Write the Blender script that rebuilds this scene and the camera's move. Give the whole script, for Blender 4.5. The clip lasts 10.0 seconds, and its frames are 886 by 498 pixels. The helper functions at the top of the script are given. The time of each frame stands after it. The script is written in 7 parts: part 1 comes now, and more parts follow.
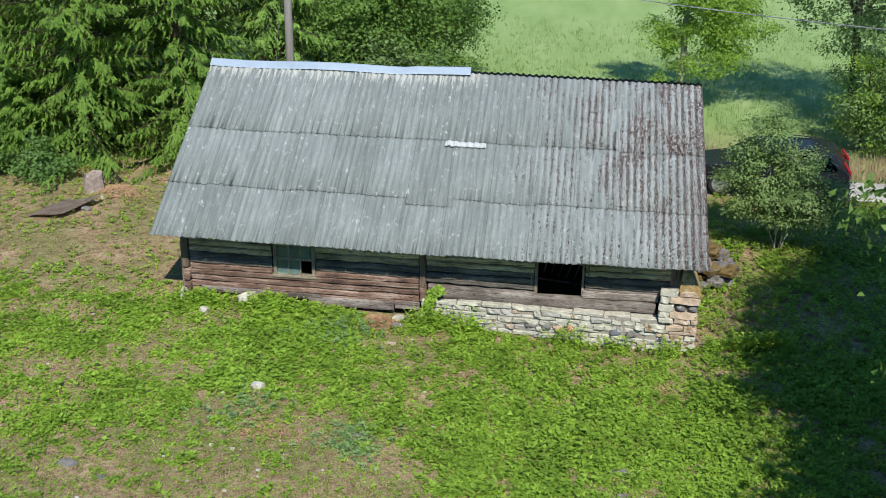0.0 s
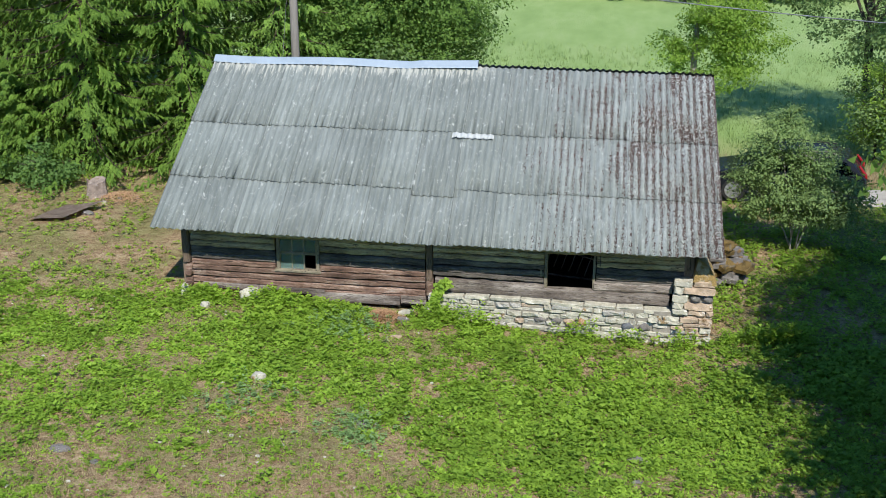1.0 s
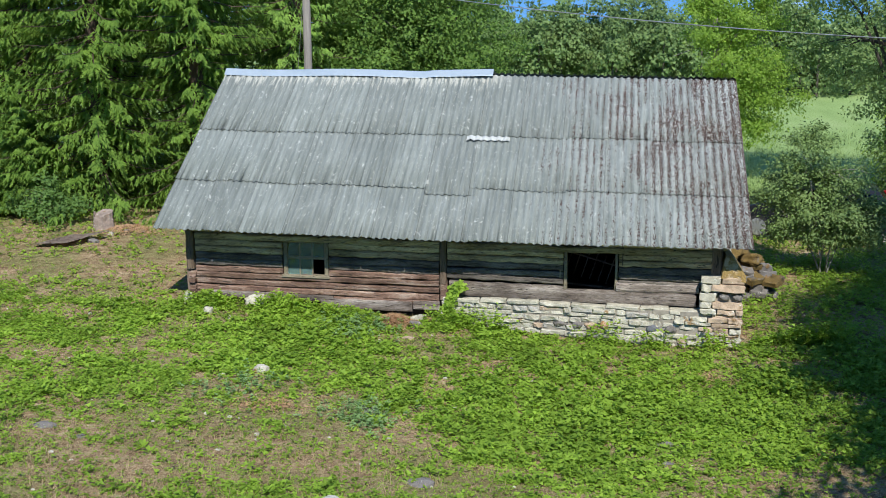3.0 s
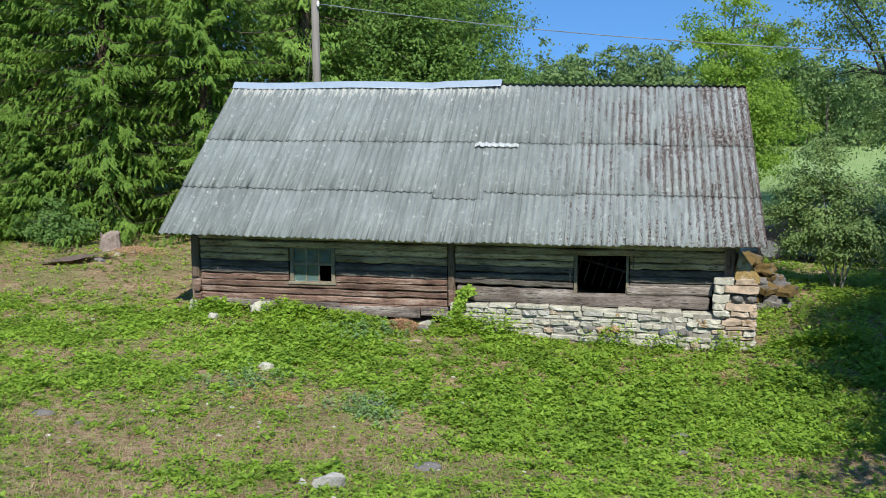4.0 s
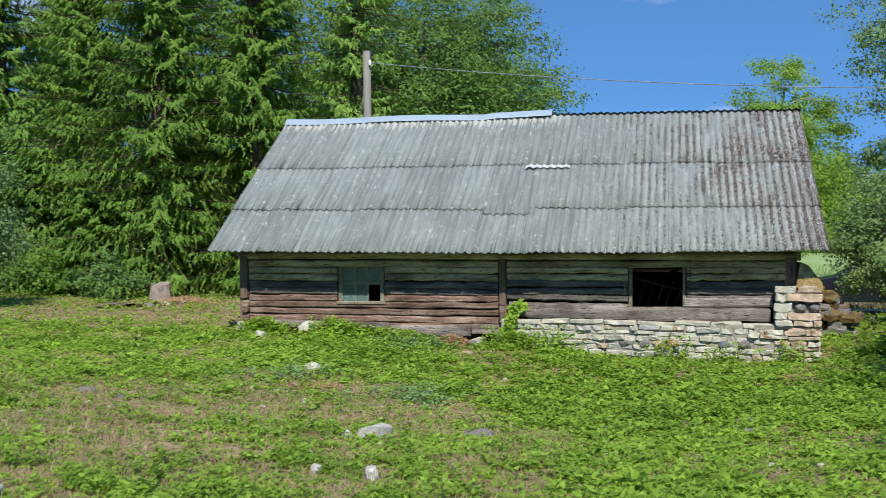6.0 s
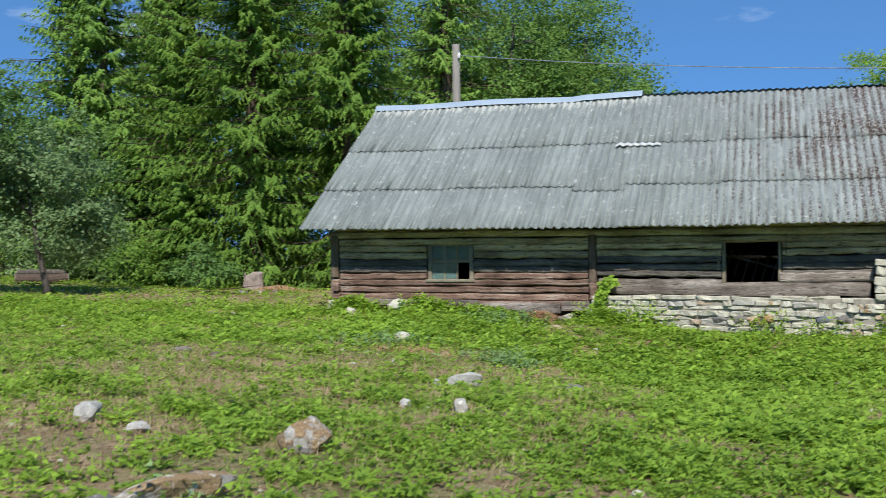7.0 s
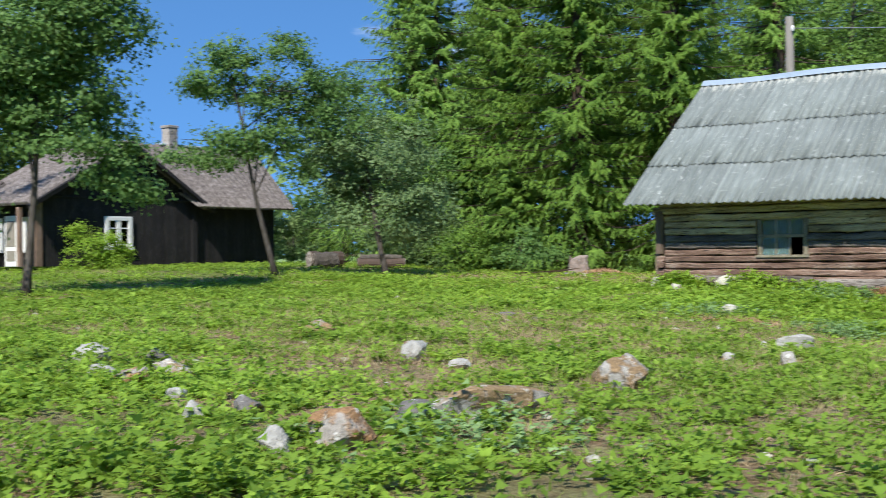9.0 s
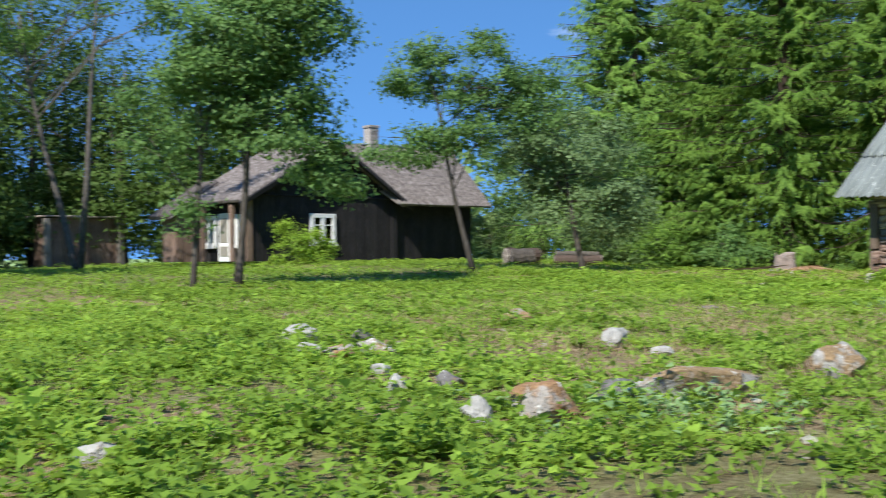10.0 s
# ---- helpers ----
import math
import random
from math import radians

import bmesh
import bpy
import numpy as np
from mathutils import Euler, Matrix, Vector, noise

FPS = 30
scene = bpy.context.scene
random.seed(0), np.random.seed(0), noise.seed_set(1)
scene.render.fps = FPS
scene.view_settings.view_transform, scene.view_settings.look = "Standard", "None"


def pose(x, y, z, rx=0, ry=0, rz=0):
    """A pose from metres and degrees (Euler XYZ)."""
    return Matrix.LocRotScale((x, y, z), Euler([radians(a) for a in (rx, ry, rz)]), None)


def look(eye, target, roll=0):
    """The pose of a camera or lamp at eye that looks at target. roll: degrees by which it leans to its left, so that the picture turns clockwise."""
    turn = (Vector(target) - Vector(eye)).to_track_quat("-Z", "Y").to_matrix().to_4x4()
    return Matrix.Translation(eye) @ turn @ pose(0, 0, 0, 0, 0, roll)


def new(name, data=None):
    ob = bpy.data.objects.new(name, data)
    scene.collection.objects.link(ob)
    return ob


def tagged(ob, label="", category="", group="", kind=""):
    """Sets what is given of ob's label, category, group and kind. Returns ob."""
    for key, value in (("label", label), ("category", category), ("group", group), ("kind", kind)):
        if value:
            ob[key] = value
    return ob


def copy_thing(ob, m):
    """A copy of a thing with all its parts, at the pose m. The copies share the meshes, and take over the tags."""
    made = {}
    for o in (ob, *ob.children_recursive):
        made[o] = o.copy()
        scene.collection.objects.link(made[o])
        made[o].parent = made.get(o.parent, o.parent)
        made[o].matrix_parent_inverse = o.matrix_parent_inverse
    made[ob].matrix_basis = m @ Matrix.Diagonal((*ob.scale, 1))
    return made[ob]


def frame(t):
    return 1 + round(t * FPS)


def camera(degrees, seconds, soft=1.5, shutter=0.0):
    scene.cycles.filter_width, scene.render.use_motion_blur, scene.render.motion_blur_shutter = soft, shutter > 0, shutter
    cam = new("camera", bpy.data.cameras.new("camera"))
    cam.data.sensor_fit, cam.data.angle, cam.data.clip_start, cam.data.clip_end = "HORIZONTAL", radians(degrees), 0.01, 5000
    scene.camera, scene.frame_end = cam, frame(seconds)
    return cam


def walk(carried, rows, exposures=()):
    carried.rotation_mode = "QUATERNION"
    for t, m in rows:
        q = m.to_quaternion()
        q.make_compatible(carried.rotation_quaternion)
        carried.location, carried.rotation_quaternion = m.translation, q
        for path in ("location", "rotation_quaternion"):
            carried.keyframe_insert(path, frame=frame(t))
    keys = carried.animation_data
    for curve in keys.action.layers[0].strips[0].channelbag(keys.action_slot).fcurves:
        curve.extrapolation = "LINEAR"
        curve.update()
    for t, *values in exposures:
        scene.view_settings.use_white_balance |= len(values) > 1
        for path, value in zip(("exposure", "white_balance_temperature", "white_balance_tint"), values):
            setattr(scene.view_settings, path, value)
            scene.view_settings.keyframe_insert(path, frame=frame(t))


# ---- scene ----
cam = camera(44.0, 10.0, 0.85, 0.45)
PATH = [
    (0, (8.935, -19.527, 9.427), (8.653, -17.68, 8.713), 0.7),
    (0.5, (8.958, -19.441, 8.874), (8.666, -17.583, 8.194), 0.5),
    (1, (8.987, -19.359, 8.212), (8.681, -17.487, 7.579), 0.3),
    (1.5, (8.988, -19.252, 7.586), (8.671, -17.365, 7.002), 0.3),
    (2, (8.99, -19.16, 6.993), (8.663, -17.261, 6.459), 0.2),
    (3.5, (9.004, -19.053, 5.078), (8.647, -17.117, 4.724), -0.0),
    (4, (9.024, -19.007, 4.514), (8.655, -17.064, 4.218), -0.1),
    (4.5, (9.047, -18.915, 3.972), (8.663, -16.966, 3.734), -0.2),
    (5, (9.028, -18.864, 3.413), (8.63, -16.912, 3.238), -0.3),
    (6.5, (8.964, -18.879, 1.763), (8.437, -16.95, 1.753), -0.4),
    (7, (8.973, -18.878, 1.428), (8.355, -16.976, 1.424), -0.5),
    (7.5, (9.02, -18.854, 1.219), (8.297, -16.989, 1.217), -0.6),
    (8, (9.065, -18.853, 1.117), (8.201, -17.049, 1.116), -0.7),
    (8.5, (9.09, -18.833, 1.039), (8.083, -17.105, 1.041), -0.7),
    (9, (9.036, -18.789, 0.938), (7.887, -17.152, 0.944), -0.7),
    (9.5, (9.0, -18.771, 0.864), (7.725, -17.23, 0.872), -0.6),
    (10, (8.98, -18.78, 0.803), (7.56, -17.372, 0.815), -0.5),
]
walk(cam, [(t, look(eye, target, roll)) for t, eye, target, roll in PATH], [(0, 0.31), (7, 0.32), (10, 0.58)])

# ---------------------------------------------------------------- world and sun
SUN_AZ = radians(164)      # clockwise from +y: the sun stands in front of the barn, to its right
SUN_EL = radians(47)
sun_way = Vector((math.sin(SUN_AZ) * math.cos(SUN_EL), math.cos(SUN_AZ) * math.cos(SUN_EL), math.sin(SUN_EL)))

world = bpy.data.worlds.new("sky")
scene.world = world
world.use_nodes = True
wn, wl = world.node_tree.nodes, world.node_tree.links
sky = wn.new("ShaderNodeTexSky")
sky.sky_type = "NISHITA"
sky.sun_disc = False
sky.sun_elevation = SUN_EL
sky.sun_rotation = SUN_AZ
sky.air_density, sky.dust_density, sky.ozone_density = 1.0, 0.0, 3.0
sky.altitude = 1500
cl_co = wn.new("ShaderNodeTexCoord")
sky_up = wn.new("ShaderNodeVectorMath")
sky_up.operation = "ADD"
sky_up.inputs[1].default_value = (0, 0, 0.36)
wl.new(cl_co.outputs["Generated"], sky_up.inputs[0])
wl.new(sky_up.outputs["Vector"], sky.inputs["Vector"])
cl_map = wn.new("ShaderNodeMapping")
cl_map.inputs["Scale"].default_value = (1.0, 1.0, 3.2)
cl_map.inputs["Location"].default_value = (0.35, 0.1, 0.0)
cl_noise = wn.new("ShaderNodeTexNoise")
cl_noise.inputs["Scale"].default_value = 3.6
cl_noise.inputs["Detail"].default_value = 7
cl_noise.inputs["Roughness"].default_value = 0.55
cl_ramp = wn.new("ShaderNodeValToRGB")
cl_ramp.color_ramp.elements[0].position = 0.60
cl_ramp.color_ramp.elements[1].position = 0.80
cl_mix = wn.new("ShaderNodeMixRGB")
cl_mix.inputs["Color2"].default_value = (6.0, 6.4, 6.9, 1)
wl.new(cl_co.outputs["Generated"], cl_map.inputs["Vector"])
wl.new(cl_map.outputs["Vector"], cl_noise.inputs["Vector"])
wl.new(cl_noise.outputs["Fac"], cl_ramp.inputs["Fac"])
wl.new(cl_ramp.outputs["Color"], cl_mix.inputs["Fac"])
sky_tint = wn.new("ShaderNodeMixRGB")
sky_tint.blend_type = "MULTIPLY"
sky_tint.inputs["Fac"].default_value = 1
sky_tint.inputs["Color2"].default_value = (0.74, 1.16, 1.36, 1)
wl.new(sky.outputs["Color"], sky_tint.inputs["Color1"])
wl.new(sky_tint.outputs["Color"], cl_mix.inputs["Color1"])
wl.new(cl_mix.outputs["Color"], wn["Background"].inputs["Color"])
wn["Background"].inputs["Strength"].default_value = 0.15

sun = new("sun", bpy.data.lights.new("sun", "SUN"))
sun.data.energy = 4.8
sun.data.angle = radians(0.53)
sun.data.color = (1.0, 0.955, 0.88)
sun.matrix_world = look(sun_way * 60, (0, 0, 0))


# ---------------------------------------------------------------- materials
def ramp_node(nt, stops):
    r = nt.nodes.new("ShaderNodeValToRGB")
    e = r.color_ramp.elements
    while len(e) < len(stops):
        e.new(0.5)
    for el, (p, c) in zip(e, stops):
        el.position, el.color = p, (*c, 1)
    return r


def noise_node(nt, vec, scale, detail=4, rough=0.6, distort=0.0):
    n = nt.nodes.new("ShaderNodeTexNoise")
    n.inputs["Scale"].default_value = scale
    n.inputs["Detail"].default_value = detail
    n.inputs["Roughness"].default_value = rough
    n.inputs["Distortion"].default_value = distort
    nt.links.new(vec, n.inputs["Vector"])
    return n.outputs["Fac"]


def mix_node(nt, fac, a, b, mode="MIX"):
    m = nt.nodes.new("ShaderNodeMixRGB")
    m.blend_type = mode
    for sock, v in ((m.inputs["Fac"], fac), (m.inputs["Color1"], a), (m.inputs["Color2"], b)):
        if isinstance(v, (float, int)):
            sock.default_value = v
        elif isinstance(v, tuple):
            sock.default_value = (*v, 1)
        else:
            nt.links.new(v, sock)
    return m.outputs["Color"]


def math_node(nt, op, a, b=0.0, clamp=False):
    m = nt.nodes.new("ShaderNodeMath")
    m.operation, m.use_clamp = op, clamp
    for sock, v in ((m.inputs[0], a), (m.inputs[1], b)):
        if isinstance(v, (float, int)):
            sock.default_value = v
        else:
            nt.links.new(v, sock)
    return m.outputs[0]


def range_node(nt, v, a, b):
    m = nt.nodes.new("ShaderNodeMapRange")
    m.clamp = True
    m.inputs["From Min"].default_value, m.inputs["From Max"].default_value = a, b
    nt.links.new(v, m.inputs["Value"])
    return m.outputs["Result"]


def place_node(nt, stretch=(1, 1, 1), turn=(0, 0, 0)):
    g = nt.nodes.new("ShaderNodeNewGeometry")
    m = nt.nodes.new("ShaderNodeMapping")
    m.vector_type = "POINT"
    m.inputs["Scale"].default_value = stretch
    m.inputs["Rotation"].default_value = turn
    nt.links.new(g.outputs["Position"], m.inputs["Vector"])
    return m.outputs["Vector"]


def begin(name, rough=0.8, metal=0.0, spec=0.3):
    m = bpy.data.materials.new(name)
    m.use_nodes = True
    nt = m.node_tree
    b = nt.nodes["Principled BSDF"]
    b.inputs["Roughness"].default_value = rough
    b.inputs["Metallic"].default_value = metal
    b.inputs["Specular IOR Level"].default_value = spec
    return m, nt, b


def bump(nt, b, height, strength, dist):
    n = nt.nodes.new("ShaderNodeBump")
    n.inputs["Strength"].default_value = strength
    n.inputs["Distance"].default_value = dist
    nt.links.new(height, n.inputs["Height"])
    nt.links.new(n.outputs["Normal"], b.inputs["Normal"])


def plain(name, stops, scale=6, stretch=(1, 1, 1), rough=0.8, metal=0.0, spec=0.3, relief=0.3, fine=60, depth=0.01, vary=0.25, turn=(0, 0, 0)):
    """Colour from two scales of noise, relief, and a shift of value from piece to piece."""
    m, nt, b = begin(name, rough, metal, spec)
    v = place_node(nt, stretch, turn)
    a = noise_node(nt, v, scale, 6, 0.65)
    f = noise_node(nt, v, fine, 5, 0.7)
    mixed = math_node(nt, "ADD", math_node(nt, "MULTIPLY", a, 0.62), math_node(nt, "MULTIPLY", f, 0.38))
    r = ramp_node(nt, stops)
    nt.links.new(mixed, r.inputs["Fac"])
    col = r.outputs["Color"]
    if vary:
        oi = nt.nodes.new("ShaderNodeObjectInfo")
        hs = nt.nodes.new("ShaderNodeHueSaturation")
        nt.links.new(math_node(nt, "ADD", math_node(nt, "MULTIPLY", oi.outputs["Random"], 2 * vary), 1 - vary), hs.inputs["Value"])
        nt.links.new(col, hs.inputs["Color"])
        col = hs.outputs["Color"]
    nt.links.new(col, b.inputs["Base Color"])
    if relief:
        bump(nt, b, mixed, relief, depth)
    return m


def leafy(name, dark, light, rough=0.5, through_light=0.35, hue=0.02, spec=0.13):
    """Leaves: each one a little different, with light coming through."""
    m, nt, b = begin(name, rough, 0, spec)
    g = nt.nodes.new("ShaderNodeNewGeometry")
    big = range_node(nt, noise_node(nt, place_node(nt), 1.3, 4), 0.28, 0.72)
    tuft = range_node(nt, noise_node(nt, place_node(nt), 5.5, 2), 0.3, 0.7)
    k = math_node(nt, "ADD", math_node(nt, "MULTIPLY", g.outputs["Random Per Island"], 0.3), math_node(nt, "ADD", math_node(nt, "MULTIPLY", big, 0.42), math_node(nt, "MULTIPLY", tuft, 0.28)))
    mid = tuple((a + c) / 2 for a, c in zip(dark, light))
    r = ramp_node(nt, [(0.1, dark), (0.5, mid), (0.9, light)])
    nt.links.new(k, r.inputs["Fac"])
    nt.links.new(r.outputs["Color"], b.inputs["Base Color"])
    t = nt.nodes.new("ShaderNodeBsdfTranslucent")
    hs = nt.nodes.new("ShaderNodeHueSaturation")
    hs.inputs["Hue"].default_value = 0.5 - hue
    hs.inputs["Value"].default_value = 1.5
    nt.links.new(r.outputs["Color"], hs.inputs["Color"])
    nt.links.new(hs.outputs["Color"], t.inputs["Color"])
    s = nt.nodes.new("ShaderNodeMixShader")
    s.inputs["Fac"].default_value = through_light
    nt.links.new(b.outputs["BSDF"], s.inputs[1])
    nt.links.new(t.outputs["BSDF"], s.inputs[2])
    nt.links.new(s.outputs["Shader"], nt.nodes["Material Output"].inputs["Surface"])
    return m


def roof_sheet_material():
    """Weathered asbestos cement: streaks down the slope, pale lichen, dark red-brown crust towards the far verge, lime runs under the cap."""
    m, nt, b = begin("weathered_cement_sheet", 0.88, 0, 0.25)
    g = nt.nodes.new("ShaderNodeNewGeometry")
    xyz = nt.nodes.new("ShaderNodeSeparateXYZ")
    nt.links.new(g.outputs["Position"], xyz.inputs["Vector"])
    x, z = xyz.outputs["X"], xyz.outputs["Z"]
    streak = noise_node(nt, place_node(nt, (9, 0.7, 0.7)), 1.5, 8, 0.72)
    cloud = noise_node(nt, place_node(nt), 1.1, 4, 0.6)
    grain = noise_node(nt, place_node(nt), 70, 4, 0.7)
    k = math_node(nt, "ADD", math_node(nt, "MULTIPLY", streak, 0.55),
                  math_node(nt, "ADD", math_node(nt, "MULTIPLY", cloud, 0.25), math_node(nt, "MULTIPLY", grain, 0.2)))
    r = ramp_node(nt, [(0.32, (0.115, 0.132, 0.124)), (0.46, (0.163, 0.186, 0.175)), (0.56, (0.208, 0.234, 0.222)), (0.72, (0.285, 0.318, 0.303))])
    nt.links.new(k, r.inputs["Fac"])
    oi = nt.nodes.new("ShaderNodeObjectInfo")
    hs = nt.nodes.new("ShaderNodeHueSaturation")
    nt.links.new(math_node(nt, "ADD", math_node(nt, "MULTIPLY", oi.outputs["Random"], 0.2), 0.9), hs.inputs["Value"])
    nt.links.new(r.outputs["Color"], hs.inputs["Color"])
    col = hs.outputs["Color"]
    # place on the roof: up the slope and along the eave, so that dark tones follow the troughs and the side laps
    up = math_node(nt, "MULTIPLY", math_node(nt, "SUBTRACT", z, 1.75), 1 / 2.73)
    along = math_node(nt, "DIVIDE", math_node(nt, "SUBTRACT", x, math_node(nt, "MULTIPLY", up, 0.07)), math_node(nt, "SUBTRACT", 1.0, math_node(nt, "MULTIPLY", up, 0.02)))
    wave = math_node(nt, "COSINE", math_node(nt, "MULTIPLY", along, 2 * math.pi / 0.14))
    trough = range_node(nt, wave, 0.5, -0.8)
    lap = range_node(nt, math_node(nt, "FRACT", math_node(nt, "MULTIPLY", along, 1 / 0.84)), 0.022, 0.008)
    # dark lap lines deepen the sheets' faint edge shadow in the colour
    col = mix_node(nt, math_node(nt, "MULTIPLY", lap, 0.55), col, (0.035, 0.034, 0.032))
    col = mix_node(nt, math_node(nt, "MULTIPLY", trough, range_node(nt, streak, 0.62, 0.4)), col, mix_node(nt, 0.12, col, (0.05, 0.052, 0.05)))
    lich = range_node(nt, noise_node(nt, place_node(nt, (1, 0.6, 0.6)), 11, 7, 0.8), 0.585, 0.64)
    col = mix_node(nt, math_node(nt, "MULTIPLY", lich, 0.62), col, (0.5, 0.52, 0.49))
    bloom = range_node(nt, noise_node(nt, place_node(nt, (1.0, 0.6, 0.6)), 5.5, 4, 0.75), 0.63, 0.7)
    col = mix_node(nt, math_node(nt, "MULTIPLY", bloom, 0.42), col, (0.42, 0.45, 0.43))
    fleck = range_node(nt, noise_node(nt, place_node(nt), 42, 3, 0.6), 0.67, 0.7)
    col = mix_node(nt, math_node(nt, "MULTIPLY", fleck, 0.75), col, (0.62, 0.63, 0.59))
    spot = range_node(nt, noise_node(nt, place_node(nt, (1.6, 0.8, 0.8)), 24, 4, 0.7), 0.625, 0.655)
    col = mix_node(nt, math_node(nt, "MULTIPLY", spot, 0.32), col, (0.06, 0.06, 0.055))
    speck = noise_node(nt, place_node(nt, (2.4, 1.0, 1.0)), 15, 6, 0.78)
    side = range_node(nt, math_node(nt, "ADD", x, math_node(nt, "MULTIPLY", cloud, 2.4)), 7.9, 11.6)
    patchy = range_node(nt, math_node(nt, "ADD", noise_node(nt, place_node(nt, (1.5, 0.6, 0.6)), 1.2, 4, 0.6), math_node(nt, "MULTIPLY", oi.outputs["Random"], 0.12)), 0.42, 0.64)
    verge = range_node(nt, x, 9.4, 10.9)
    grow = math_node(nt, "MAXIMUM", math_node(nt, "MULTIPLY", math_node(nt, "MULTIPLY", side, patchy), math_node(nt, "ADD", math_node(nt, "MULTIPLY", range_node(nt, z, 2.2, 3.3), 0.6), 0.4)), math_node(nt, "MULTIPLY", verge, 0.68))
    wash = math_node(nt, "MULTIPLY", range_node(nt, x, 6.8, 9.0), range_node(nt, noise_node(nt, place_node(nt, (7, 0.8, 0.8)), 1.6, 5, 0.65), 0.42, 0.6))
    col = mix_node(nt, math_node(nt, "MULTIPLY", wash, 0.5), col, (0.31, 0.345, 0.34))
    crust = range_node(nt, math_node(nt, "ADD", math_node(nt, "ADD", speck, math_node(nt, "MULTIPLY", trough, 0.12)), math_node(nt, "MULTIPLY", grow, 0.215)), 0.66, 0.675)
    crust = math_node(nt, "MULTIPLY", crust, range_node(nt, noise_node(nt, place_node(nt), 30, 4, 0.65), 0.39, 0.43))
    crust = math_node(nt, "MULTIPLY", crust, range_node(nt, math_node(nt, "ADD", grow, math_node(nt, "MULTIPLY", cloud, 0.1)), 0.045, 0.16))
    col = mix_node(nt, math_node(nt, "MULTIPLY", crust, 0.93), col, mix_node(nt, range_node(nt, grain, 0.35, 0.65), (0.014, 0.009, 0.008), (0.07, 0.03, 0.022)))
    chalk = math_node(nt, "MULTIPLY", grow, range_node(nt, noise_node(nt, place_node(nt), 28, 4, 0.65), 0.57, 0.6))
    col = mix_node(nt, math_node(nt, "MULTIPLY", chalk, 0.85), col, (0.62, 0.62, 0.59))
    pale_n = noise_node(nt, place_node(nt, (9, 0.8, 0.8)), 2.4, 7, 0.78)
    pale = math_node(nt, "MULTIPLY", range_node(nt, math_node(nt, "ADD", pale_n, math_node(nt, "MULTIPLY", range_node(nt, z, 4.2, 4.45), 0.14)), 0.57, 0.62), range_node(nt, z, 3.8, 4.35))
    west = range_node(nt, x, 6.4, 5.9)
    col = mix_node(nt, math_node(nt, "MULTIPLY", math_node(nt, "MULTIPLY", pale, west), 0.6), col, (0.5, 0.5, 0.44))
    nt.links.new(col, b.inputs["Base Color"])
    bump(nt, b, math_node(nt, "ADD", grain, math_node(nt, "MULTIPLY", crust, 0.6)), 0.35, 0.006)
    return m


def timber(name, stops, stretch, scale=2.0, rough=0.85, vary=0.22):
    """Hewn grey timber: long grain, checks and knots."""
    m, nt, b = begin(name, rough, 0, 0.25)
    v = place_node(nt, stretch)
    grain = noise_node(nt, v, 22, 6, 0.7, 0.4)
    broad = noise_node(nt, v, scale, 5, 0.6)
    blot = noise_node(nt, place_node(nt), 1.6, 4)
    k = math_node(nt, "ADD", math_node(nt, "MULTIPLY", grain, 0.4),
                  math_node(nt, "ADD", math_node(nt, "MULTIPLY", broad, 0.35), math_node(nt, "MULTIPLY", blot, 0.25)))
    r = ramp_node(nt, stops)
    nt.links.new(k, r.inputs["Fac"])
    oi = nt.nodes.new("ShaderNodeObjectInfo")
    hs = nt.nodes.new("ShaderNodeHueSaturation")
    nt.links.new(math_node(nt, "ADD", math_node(nt, "MULTIPLY", oi.outputs["Random"], 2 * vary), 1 - vary), hs.inputs["Value"])
    nt.links.new(r.outputs["Color"], hs.inputs["Color"])
    crack = range_node(nt, noise_node(nt, v, 9, 3, 0.5, 1.0), 0.40, 0.36)
    silver = range_node(nt, noise_node(nt, v, 13, 7, 0.8, 0.3), 0.56, 0.66)
    pale = mix_node(nt, math_node(nt, "MULTIPLY", silver, 0.4), hs.outputs["Color"], mix_node(nt, 0.5, hs.outputs["Color"], (0.42, 0.41, 0.39)))
    col = mix_node(nt, math_node(nt, "MULTIPLY", crack, 0.8), pale, (0.025, 0.021, 0.018))
    nt.links.new(col, b.inputs["Base Color"])
    bump(nt, b, math_node(nt, "SUBTRACT", grain, math_node(nt, "MULTIPLY", crack, 0.8)), 0.6, 0.008)
    return m


